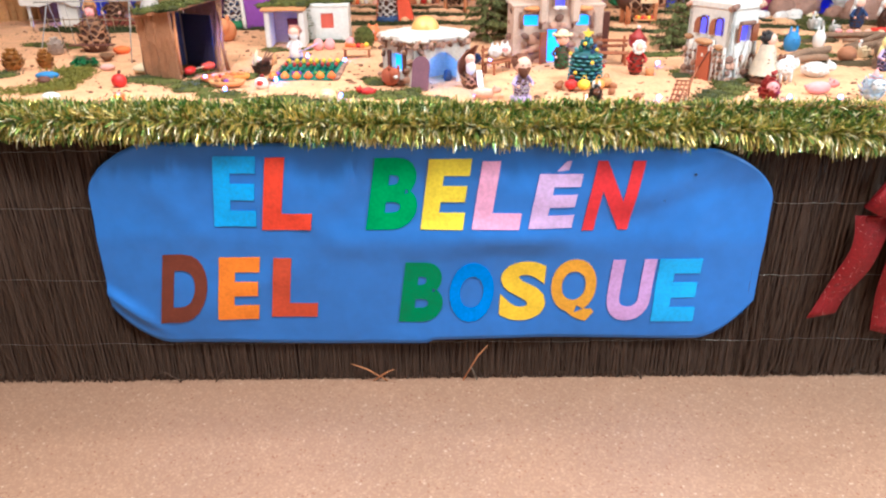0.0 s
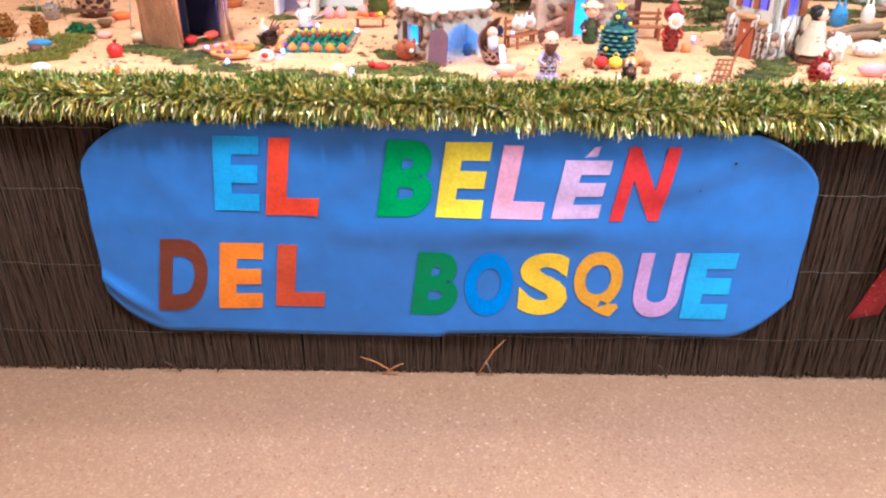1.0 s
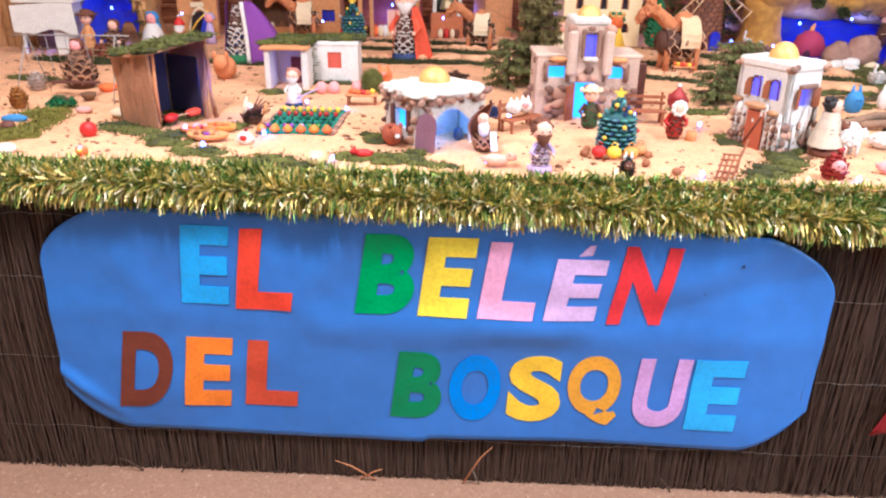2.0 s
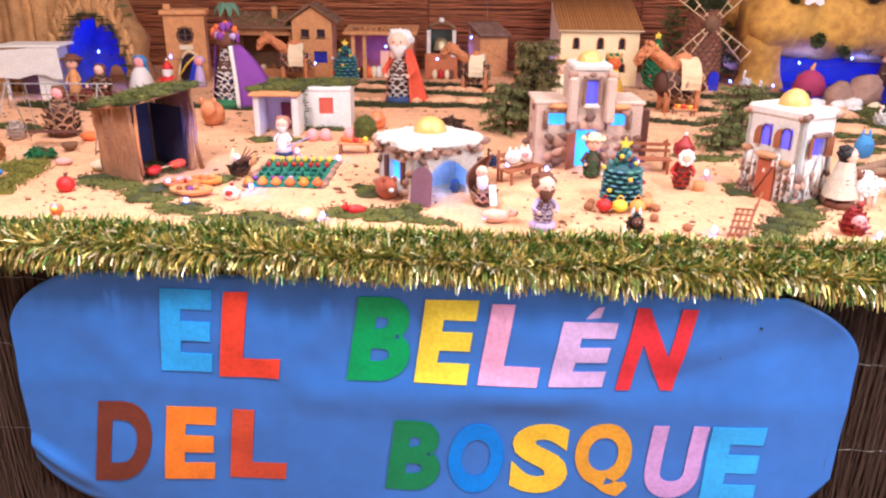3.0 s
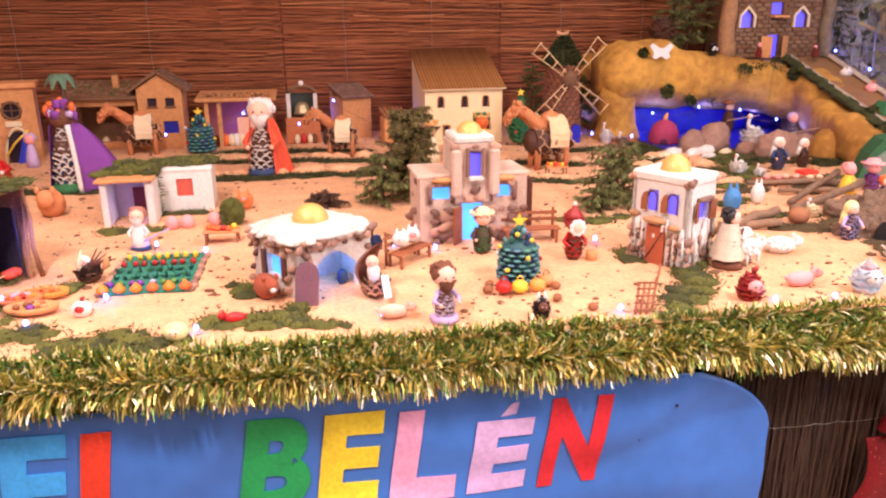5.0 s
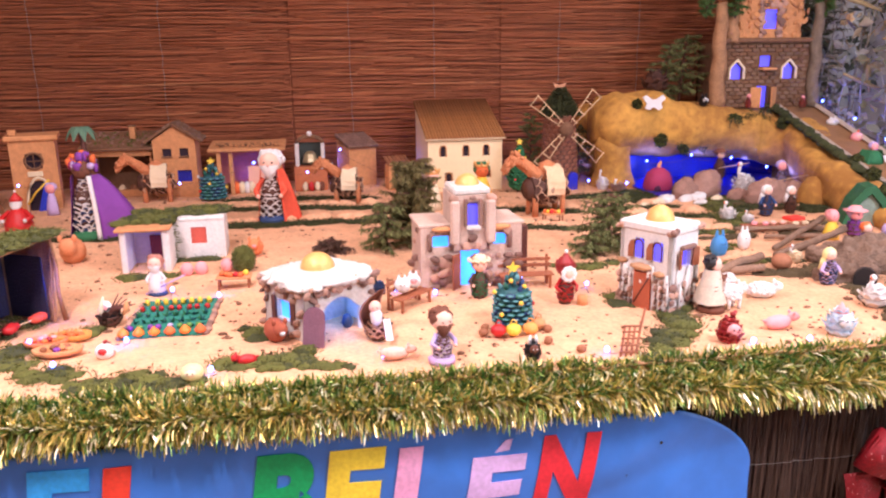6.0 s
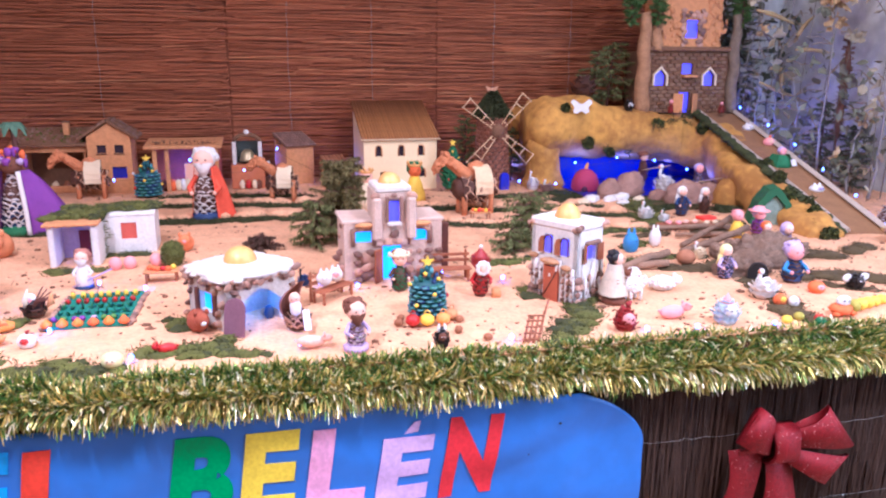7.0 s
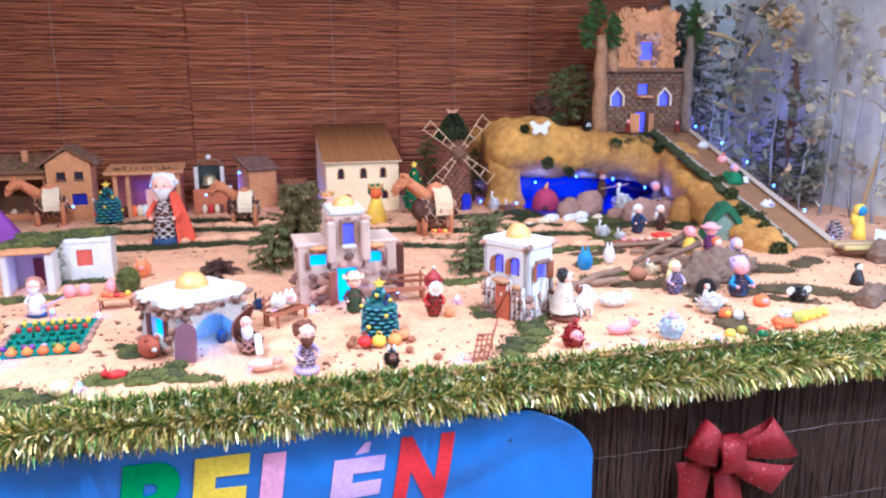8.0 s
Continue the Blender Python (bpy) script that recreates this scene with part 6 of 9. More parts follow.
def cave():
    flakes = [MB().ball((0, 0, 0), (0.017, 0.011, 0.048), CAVEBARK, 7, 6, 0.28).mesh("bark_flake") for _ in range(4)]
    ob = thing("bark_cave", -1.475, 3.72, G - 0.004, 6, "bark and cork cave with a blue lined arch and moss", "model cave")
    mb, vs, fs, n = MB(), [], [], 22
    rings = ((0.126, 0.312, 0.0), (0.142, 0.332, -0.02), (0.172, 0.385, -0.01), (0.182, 0.415, 0.05), (0.182, 0.415, 0.20), (0.13, 0.35, 0.30))
    for w, h, y in rings:
        for k in range(n + 1):
            a = math.pi * k / n
            p = Vector((w * math.cos(a), y, h * math.sin(a) ** 0.8))
            p += Vector((1, 0.7, 1)) * 0.030 * noise.noise(p * 11)
            vs.append(p)
    for j in range(len(rings) - 1):
        for k in range(n):
            a = j * (n + 1) + k
            fs.append([a, a + n + 1, a + n + 2, a + 1])
    part("shell", mb.add(vs, fs, CAVEBARK, True), ob)
    mb, vs, fs = MB(), [], []
    for j, (s, y) in enumerate(((1.0, 0.0), (0.98, 0.10), (0.85, 0.19), (0.3, 0.22))):
        for k in range(n + 1):
            a = math.pi * k / n
            vs.append((0.125 * s * math.cos(a), y + 0.010 * noise.noise((k * 0.7, j, 3)), 0.311 * s * math.sin(a) ** 0.8 + 0.006 * noise.noise((k, j, 0))))
    fs = [[j * (n + 1) + k, j * (n + 1) + k + 1, (j + 1) * (n + 1) + k + 1, (j + 1) * (n + 1) + k] for j in range(3) for k in range(n)]
    part("lining", mb.add(vs, fs, mat("blue_lining_paper", (66, 78, 190), 0.45, 0.35, 9, bump=0.6, dist=0.01), True), ob, "crumpled blue cellophane lining")
    mb = MB()
    for k in range(n + 1):
        a = math.pi * k / n
        p = Vector((0.138 * math.cos(a), -0.024, 0.326 * math.sin(a) ** 0.8))
        tufts(mb, p.x, p.y, p.z, 0.026, 110, R.choice((DARKMOSS, DARKMOSS, MOSS)), 0.020, 0.003, 0.2)
        if 5 < k < 17:
            q = Vector((0.16 * math.cos(a), 0.06, 0.415 * math.sin(a)))
            tufts(mb, q.x, q.y, q.z, 0.045, 110, R.choice((MOSS, PINE)), 0.026, 0.003, 0.8)
    tagged(part("moss_trim", mb, ob, "moss round the arch"), kind="stuff")
    for k in range(90):
        a, f = R.uniform(0.05, 3.09), R.uniform(0.0, 1.0)
        w, h = 0.150 + 0.026 * f, 0.342 + 0.060 * f
        c = Vector((w * math.cos(a), -0.02 + 0.02 * f, h * math.sin(a) ** 0.8))
        o = part("bark_flake", R.choice(flakes), ob)
        o.location, o.rotation_euler = c, (R.uniform(-0.3, 0.3), R.uniform(-0.5, 0.5), R.uniform(-0.6, 0.6))
        o.scale = (R.uniform(0.6, 1.2), 1, R.uniform(0.7, 1.4))
    for k in range(8):
        bx, bw, bh = -0.52 + 0.047 * k, R.uniform(0.052, 0.066), R.uniform(0.40, 0.52)
        mb, vs, fs = MB(), [], []
        sd = 7.0 * k
        for j in range(11):
            for i in range(6):
                g = i / 5
                vs.append((bx + bw * g + 0.008 * noise.noise((sd, j * 0.6, i // 3)), 0.020 + 0.02 * (k % 2) - 0.016 * math.sin(math.pi * g) + 0.010 * noise.noise((sd + g * 6, j * 0.5, 2)), bh * j / 10 + (0.02 * noise.noise((sd + i, 3, 1)) if j == 10 else 0)))
        m0 = len(vs)
        vs += [(a, b + 0.05, c) for a, b, c in vs]
        for j in range(10):
            for i in range(5):
                q = j * 6 + i
                fs.append([q, q + 1, q + 7, q + 6])
            for i in (0, 5):
                q = j * 6 + i
                fs.append([q, q + 6, m0 + q + 6, m0 + q] if i == 0 else [m0 + q, m0 + q + 6, q + 6, q])
        fs += [[60 + i, 61 + i, m0 + 61 + i, m0 + 60 + i] for i in range(5)]
        part("bark_slab", mb.add(vs, fs, CAVEBARK, True), ob, "upright furrowed slab of cork bark")
    glow(-1.455, 3.78, G + 0.20, 0.45)
    hut = thing("white_shed", -1.70, 3.50, G - 0.003, 8, "white card shed lit blue inside its open front", "model house")
    mb = MB()
    wall_with_holes(mb, 0.20, 0.20, [(0.01, 0.0, 0.125, 0.12)], facing(-0.04, 0, 0), 0.01, WHITEWASH)
    mb.box((0.155, 0.075, 0.10), (0.01, 0.13, 0.20), WHITEWASH)
    part("wall", mb, hut)
    part("back_panel", MB().box((0.06, 0.14, 0.10), (0.20, 0.006, 0.20), CORKD), hut, "brown inside wall")
    edge = [(-0.06, 0.095), (0.02, 0.088), (0.08, 0.105), (0.12, 0.104), (0.15, 0.088), (0.185, 0.086), (0.178, 0.215), (0.10, 0.208), (-0.06, 0.196)]
    part("fascia", MB().prism(edge, facing(0, -0.022, 0), 0.010, WHITEWASH), hut, "wavy white card fascia over the opening")
    part("roof", MB().box((0.07, 0.06, 0.212), (0.24, 0.17, 0.010), WHITEWASH, 0, 0.004), hut)
    glow(-1.64, 3.58, G + 0.05, 0.22)
    fence = thing("stick_fence", -1.66, 3.36, G - 0.002, -4, "low fence of thin pale sticks", "fence")
    for k in range(8):
        part("picket", MB().tube([(0.07 * k, 0, 0), (0.07 * k + R.uniform(-0.004, 0.004), 0, 0.060)], 0.0022, DRYTWIG, 5), fence)
    part("rail", MB().tube([(-0.02, -0.003, 0.048), (0.25, -0.003, 0.052), (0.52, -0.003, 0.047)], 0.0020, DRYTWIG, 5), fence)
    mound = MB()
    for k in range(260):
        a, d = R.uniform(0, 6.283), math.sqrt(R.random())
        mound.ball((0.15 * d * math.cos(a), 0.07 * d * math.sin(a), 0.030 * (1 - d * d) + R.uniform(-0.004, 0.006)), (R.uniform(0.006, 0.014), R.uniform(0.005, 0.010), 0.005), REDCHIP, 6, 4, 0.25)
    ob = solid("bark_chips", mound, -1.43, 3.555, G, 0, "heap of reddish brown bark chips in front of the cave", "bark chips")
    tagged(ob, kind="stuff")


cave()


# ---- figurines: each is one plain mesh ----
def scales(mb, c, h, r, mt, tip, n=9, up=0.35, taper=0.45, belly=0.25, thick=0.16, core=None, dense=1.0):
    """A pine cone standing at c: spiral rows of thick wedge scales."""
    rows = max(4, int(h / (r * 0.34) * dense))
    mb.lathe([(r * 0.55, 0), (r * 0.72, h * 0.3), (r * 0.6, h * 0.7), (r * 0.2, h * 0.98)], c, core or (mt if mt in (TEAL, GREEN) else CONE), 9)
    for j in range(rows):
        f = (j + 0.5) / rows
        rad = r * (1 - taper * f) * (0.80 + belly * math.sin(math.pi * min(1, f * 1.15)))
        m = max(5, int(n * rad / r + 0.5))
        for k in range(m):
            a = 2 * math.pi * (k + 0.5 * (j % 2)) / m + R.uniform(-0.08, 0.08)
            o, t = Vector((math.cos(a), math.sin(a), 0)), Vector((-math.sin(a), math.cos(a), 0))
            w, th = rad * 2.9 / m * R.uniform(0.85, 1.1), r * thick * 0.55
            p = Vector(c) + Vector((0, 0, h * f))
            e = p + o * rad * R.uniform(0.92, 1.12) + Vector((0, 0, rad * (up + 0.25) * R.uniform(0.7, 1.2)))
            g = p + o * rad * 0.80 + Vector((0, 0, rad * up * 0.75))
            dn = Vector((0, 0, -th)) - o * th * 0.3
            q = [p + o * rad * 0.45 - t * w * 0.35, p + o * rad * 0.45 + t * w * 0.35, g + t * w, e + t * w * 0.35, e - t * w * 0.35, g - t * w]
            mb.add([*q, *[k2 + dn for k2 in q[2:]]], [[0, 1, 2, 5], [5, 2, 3, 4], [9, 6, 1, 0], [8, 7, 6, 9]], mt)
            mb.add([*q[2:], *[k2 + dn for k2 in q[2:]]], [[0, 4, 5, 1], [1, 5, 6, 2], [2, 6, 7, 3]], tip)


def figure(name, label, x, y, h, w, body=CONE, tip=None, head=SKIN, hair=None, beard=None, hat=None, hatm=None, cloak=None, arms=None, rz=0.0, z=G, hs=0.32, foot=None, robe=None, prop=None, length=1.0, flare=0.0, trim=None, fine=9):
    mb = MB()
    tip = tip or body
    hr = h * hs / 2
    bh = h - hr * 1.6 - (hr * 0.7 if hat in ("point", "crown", "turban") else 0)
    if robe:
        mb.lathe([(w * 0.46, 0), (w * 0.42, bh * 0.35), (w * 0.30, bh * 0.75), (w * 0.16, bh)], (0, 0, 0), robe, 12, 0.05)
    else:
        scales(mb, (0, 0, 0.001), bh, w * 0.46, body, tip, fine, thick=0.24 if fine > 9 else 0.16, taper=0.62 if fine > 9 else 0.45, dense=1.35 if fine > 9 else 1.0)
    hz = bh + hr * 0.75
    mb.ball((0, -hr * 0.1, hz), (hr * 0.95, hr * 0.92, hr), head, 12, 8)
    for s in (-1, 1):
        mb.ball((s * hr * 0.36, -hr * 0.96, hz + hr * 0.12), hr * 0.085, BLACK, 6, 4)
    mb.ball((0, -hr * 1.04, hz - hr * 0.12), hr * 0.12, head, 6, 4)
    if hair:
        mb.ball((0, hr * 0.22, hz + hr * 0.16), (hr * 1.10, hr * 0.98, hr * 1.02), hair, 11, 7, 0.06)
        for k in range(16):
            a, e = 0.3 + 2.5 * k / 15, 0.9 * (k % 4) / 3
            mb.ball((hr * 1.08 * math.cos(a) * math.cos(e), hr * (0.2 + 0.9 * math.sin(a) * math.cos(e)) - hr * 0.25 * (k % 2), hz + hr * (0.2 + 0.95 * math.sin(e))), hr * R.uniform(0.22, 0.34), hair, 6, 5, 0.2)
    if beard:
        mb.lathe([(0.002, -hr * 1.6), (hr * 0.5, -hr * 1.0), (hr * 0.85, -hr * 0.25), (hr * 0.6, hr * 0.05)], (0, -hr * 0.42, hz), beard, 10, 0.06, 1, 0.75)
    if hat == "hood":
        mb.ball((0, hr * 0.30, hz + hr * 0.08), (hr * 1.22, hr * 1.05, hr * 1.18), hatm, 12, 8)
        mb.lathe([(hr * 1.5, -hr * 2.6), (hr * 1.3, -hr * 1.2), (hr * 1.0, -hr * 0.2)], (0, hr * 0.62, hz), hatm, 12, 0.03, 1, 0.6)
    if hat == "leaf":
        mb.ball((0, hr * 0.55, hz + hr * 0.7), (hr * 1.05, hr * 0.75, hr * 2.1), hatm, 12, 9, 0.03)
        mb.lathe([(hr * 1.6, -bh * 0.62), (hr * 1.35, -bh * 0.3), (hr * 1.0, 0)], (0, hr * 0.6, hz), hatm, 12, 0.05, 1, 0.7)
    if hat == "point":
        mb.lathe([(hr * 1.08, 0), (hr * 0.8, hr * 0.5), (hr * 0.30, hr * 1.15), (0.001, hr * 1.5)], (0, hr * 0.1, hz + hr * 0.42), hatm, 12)
        mb.ball((0, hr * 0.1, hz + hr * 1.95), hr * 0.24, WHITE, 7, 5)
    if hat == "crown":
        mb.lathe([(hr * 1.0, 0), (hr * 1.08, hr * 0.35), (hr * 0.95, hr * 0.35), (hr * 0.9, 0.1 * hr)], (0, hr * 0.05, hz + hr * 0.55), hatm, 12)
        for k in range(7):
            a = 2 * math.pi * k / 7
            mb.lathe([(hr * 0.2, 0), (0.0006, hr * 0.55)], (hr * math.cos(a), hr * 0.05 + hr * math.sin(a), hz + hr * 0.85), hatm, 5)
    if hat == "turban":
        for k in range(3):
            mb.lathe([(hr * (1.0 - 0.2 * k), 0), (hr * (1.2 - 0.25 * k), hr * 0.18), (hr * (0.9 - 0.2 * k), hr * 0.36)], (0, hr * 0.1, hz + hr * (0.42 + 0.30 * k)), hatm, 12)
    if hat == "brim":
        mb.lathe([(hr * 1.7, 0), (hr * 1.72, hr * 0.1), (hr * 0.9, hr * 0.24), (hr * 0.75, hr * 0.7), (hr * 0.3, hr * 0.8)], (0, hr * 0.15, hz + hr * 0.5), hatm, 14, 0.05)
    if hat == "frill":
        mb.ball((0, hr * 0.15, hz + hr * 0.62), (hr * 0.95, hr * 0.95, hr * 0.62), hatm, 12, 8, 0.05)
        for k in range(20):
            a = 2 * math.pi * k / 20
            mb.ball((hr * 1.22 * math.cos(a), hr * 0.15 + hr * 1.15 * math.sin(a), hz + hr * (0.42 + 0.12 * (k % 2))), (hr * 0.26, hr * 0.26, hr * 0.20), hatm, 7, 5, 0.15)
    if hat == "plume":
        for k in range(26):
            a, e = R.uniform(0, 6.283), R.uniform(-0.2, 1.5)
            d = Vector((math.cos(a) * math.cos(e), 0.35 + math.sin(a) * math.cos(e), math.sin(e)))
            mb.ball(Vector((0, 0, hz + hr * 0.25)) + d * hr * R.uniform(0.9, 1.5), (hr * R.uniform(0.2, 0.5), hr * 0.25, hr * R.uniform(0.25, 0.5)), R.choice((hatm, hatm, MAGENTA, LILAC, ORANGE)), 7, 5, 0.3)
    if hat == "ears":
        for s in (-1, 1):
            mb.ball((s * hr * 0.55, 0, hz + hr * 1.1), (hr * 0.26, hr * 0.16, hr * 0.75), hatm, 8, 6)
    if cloak and flare:
        for s, out in ((1, flare), (-1, 0.52)):
            vs, n = [], 6
            for j in range(9):
                f = j / 8
                for k in range(n):
                    g = k / (n - 1)
                    x0, x1 = w * (0.24 + 0.16 * f), w * (0.34 + (out - 0.34) * f ** 0.8)
                    vs.append((s * (x0 + (x1 - x0) * g), w * (-0.22 - 0.10 * f + (0.45 + 0.25 * f) * g + 0.05 * math.sin(k * 2.6 + 0.5 * j) * f), bh * (1.04 - 1.03 * f)))
            m0 = len(vs)
            vs += [(px, py + 0.004, pz) for px, py, pz in vs]
            fs = []
            for j in range(8):
                for k in range(n - 1):
                    a = j * n + k
                    fs += [[a, a + n, a + n + 1, a + 1], [m0 + a + 1, m0 + a + n + 1, m0 + a + n, m0 + a]]
                for k in (0, n - 1):
                    a = j * n + k
                    fs.append([a, m0 + a, m0 + a + n, a + n])
            mb.add(vs, fs if s > 0 else [q[::-1] for q in fs], cloak, True)
            if trim and s > 0:
                mb.tube([Vector(vs[j * n]) + Vector((0, -0.004, 0)) for j in range(9)], w * 0.065, trim, 7)
    elif cloak:
        vs, n = [], 9
        for j in range(7):
            f = j / 6
            zz = bh * 1.02 * (1 - f * length)
            for k in range(n):
                a = radians((-84 + 348 * k / (n - 1)) if length < 1 else (-58 + 296 * k / (n - 1)))
                rr = w * (0.27 + 0.40 * f * length) * (1 + 0.06 * math.sin(k * 2.5 + j))
                vs.append((rr * math.cos(a), rr * math.sin(a) + w * 0.04, zz))
        m0 = len(vs)
        vs += [(px * 0.93, py * 0.93, pz) for px, py, pz in vs]
        fs = []
        for j in range(6):
            for k in range(n - 1):
                a = j * n + k
                fs += [[a, a + n, a + n + 1, a + 1], [m0 + a + 1, m0 + a + n + 1, m0 + a + n, m0 + a]]
        for j in range(6):
            for k in (0, n - 1):
                a = j * n + k
                q = [a, m0 + a, m0 + a + n, a + n]
                fs.append(q if k == 0 else q[::-1])
        mb.add(vs, fs, cloak, True)
    if arms:
        for s in (-1, 1):
            mb.tube([(s * w * 0.22, 0, bh * 0.86), (s * w * 0.46, -w * 0.12, bh * 0.62), (s * w * 0.36, -w * 0.36, bh * 0.55)], [w * 0.09, w * 0.085, w * 0.07], arms, 7)
            mb.ball((s * w * 0.34, -w * 0.40, bh * 0.55), w * 0.07, head, 7, 5)
    if foot:
        mb.lathe([(w * 0.5, -0.002), (w * 0.48, bh * 0.10), (w * 0.3, bh * 0.16)], (0, 0, 0.002), foot, 10, 0.08)
    if prop == "paper":
        mb.box((w * 0.32, -w * 0.42, bh * 0.42), (w * 0.34, 0.002, bh * 0.55), WHITE, 18, 0.0005, -22)
    if prop == "flower":
        for k in range(9):
            a = 2 * math.pi * k / 9
            mb.ball((hr * 0.62 * math.cos(a), -hr * 1.05, hz - hr * 0.35 + hr * 0.62 * math.sin(a)), (hr * 0.34, hr * 0.18, hr * 0.34), WHITE, 7, 5)
        mb.ball((0, -hr * 1.10, hz - hr * 0.35), (hr * 0.55, hr * 0.22, hr * 0.55), SKIN, 9, 6)
    if prop == "staff":
        mb.tube([(w * 0.5, -w * 0.3, 0), (w * 0.46, -w * 0.28, h * 0.9)], 0.002, WOODL, 6)
    if prop == "rod":
        mb.tube([(-w * 0.3, -w * 0.4, bh * 0.55), (w * 1.6, -w * 0.9, bh * 0.8)], 0.002, WOODL, 5)
    if prop == "rake":
        mb.tube([(-w * 0.5, -w * 0.4, 0.008), (w * 1.5, -w * 0.2, bh * 0.75)], 0.0022, LILAC, 5)
    return solid(name, mb, x, y, z - 0.001, rz, label, "figurine", "figurines on the sand")


def animal(name, label, x, y, ln, h, mt, headm=None, rz=0.0, ears=None, wool=False, snout=None, z=G, legs=True, horn=None):
    """A small toy beast lying or standing along its own x, head towards -x."""
    mb = MB()
    headm, r = headm or mt, h * 0.34
    base = h * 0.30 if legs else 0.0
    mb.ball((ln * 0.08, 0, base + r * 0.95), (ln * 0.36, r * 0.95, r), mt, 12, 8, 0.10 if wool else 0.02)
    if wool:
        for _ in range(80):
            a, b = R.uniform(0, 6.28), R.uniform(-0.5, 1.5)
            mb.ball((ln * 0.08 + ln * 0.34 * math.cos(a) * math.cos(b), r * 0.9 * math.sin(a) * math.cos(b), base + r * 0.95 + r * 0.9 * math.sin(b)), r * 0.30, mt, 6, 4, 0.15)
    mb.ball((-ln * 0.32, 0, base + r * 1.5), (ln * 0.16, r * 0.62, r * 0.66), headm, 10, 7)
    if snout:
        mb.ball((-ln * 0.44, 0, base + r * 1.35), (ln * 0.06, r * 0.28, r * 0.25), snout, 8, 5)
    for s in (-1, 1):
        mb.ball((-ln * 0.27, s * r * 0.5, base + r * 2.1), (ln * 0.045, r * 0.2, r * (0.6 if ears else 0.3)), ears or headm, 7, 5)
        if legs:
            for q in (-0.14, 0.26):
                mb.tube([(ln * q, s * r * 0.55, 0), (ln * q, s * r * 0.5, base + r * 0.6)], [r * 0.20, r * 0.26], headm, 7)
    mb.ball((ln * 0.45, 0, base + r * 1.3), r * 0.25, mt, 6, 4)
    return solid(name, mb, x, y, z - 0.001, rz, label, "figurine", "toy animals on the sand")


def camel(x, y, s, rz, label, cloth=CREAM):
    mb = MB()
    body = MB()
    scales(body, (0, 0, 0), 0.15, 0.062, CONE, CONET, 9, 0.25, 0.30, 0.25)
    rot = Matrix.Rotation(radians(90), 4, "Y")
    mb.mats = list(body.mats)
    mb.v = [tuple(rot @ Vector(p) + Vector((-0.075, 0, 0.092))) for p in body.v]
    mb.f, mb.m, mb.s = body.f, body.m, body.s
    tan = mat("camel_cork", (206, 132, 84), 0.9, 0.35, 45, bump=0.8, dist=0.004)
    mb.tube([(0.0, 0, 0.125), (-0.045, 0, 0.150), (-0.085, 0, 0.185), (-0.115, 0, 0.205), (-0.132, 0, 0.195)], [0.030, 0.024, 0.020, 0.018, 0.015], tan, 9)
    mb.tube([(-0.118, 0, 0.202), (-0.142, 0, 0.182), (-0.160, 0, 0.160)], [0.020, 0.017, 0.012], tan, 9)
    line = [Vector(p) for p in ((0.0, 0, 0.125), (-0.045, 0, 0.150), (-0.085, 0, 0.185), (-0.115, 0, 0.205), (-0.142, 0, 0.182), (-0.160, 0, 0.160))]
    for k in range(70):
        t = R.uniform(0, 4.99)
        c = line[int(t)].lerp(line[int(t) + 1], t % 1)
        a, q = R.uniform(0, 6.283), 0.024 - 0.0022 * t
        mb.ball(c + Vector((0.3 * q * math.cos(a), q * math.cos(a), q * math.sin(a))), R.uniform(0.005, 0.010), tan, 6, 4, 0.3)
    for sgn in (-1, 1):
        mb.ball((-0.120, sgn * 0.014, 0.222), (0.007, 0.005, 0.011), tan, 6, 5)
        for q in (-0.05, 0.055):
            mb.tube([(q, sgn * 0.026, 0), (q, sgn * 0.026, 0.05), (q, sgn * 0.024, 0.11)], [0.011, 0.010, 0.015], tan, 7)
    mb.ball((0.005, 0, 0.160), (0.036, 0.028, 0.030), tan, 10, 7)
    n = 12
    vs = []
    for k in range(n + 1):
        a = math.pi * (-0.12 + 1.24 * k / n)
        for sx in (-1, 1):
            vs.append((0.016 + sx * 0.034, 0.062 * math.cos(a), 0.102 + 0.074 * math.sin(a)))
    fs = [[2 * k, 2 * k + 1, 2 * k + 3, 2 * k + 2] for k in range(n)]
    m0 = len(vs)
    vs += [(a, b * 0.95, 0.102 + (c - 0.102) * 0.95) for a, b, c in vs]
    fs += [[m0 + i for i in q[::-1]] for q in fs]
    fs += [[2 * k, 2 * k + 2, m0 + 2 * k + 2, m0 + 2 * k] for k in range(n)] + [[2 * k + 3, 2 * k + 1, m0 + 2 * k + 1, m0 + 2 * k + 3] for k in range(n)]
    mb.add(vs, fs, cloth)
    mb.v = [tuple((Vector(p) + 0.006 * noise.noise_vector(Vector(p) * 70)) * s) for p in mb.v]
    return solid("camel_figurine", mb, x, y, G - 0.001, rz, label, "figurine", "camel figurines")


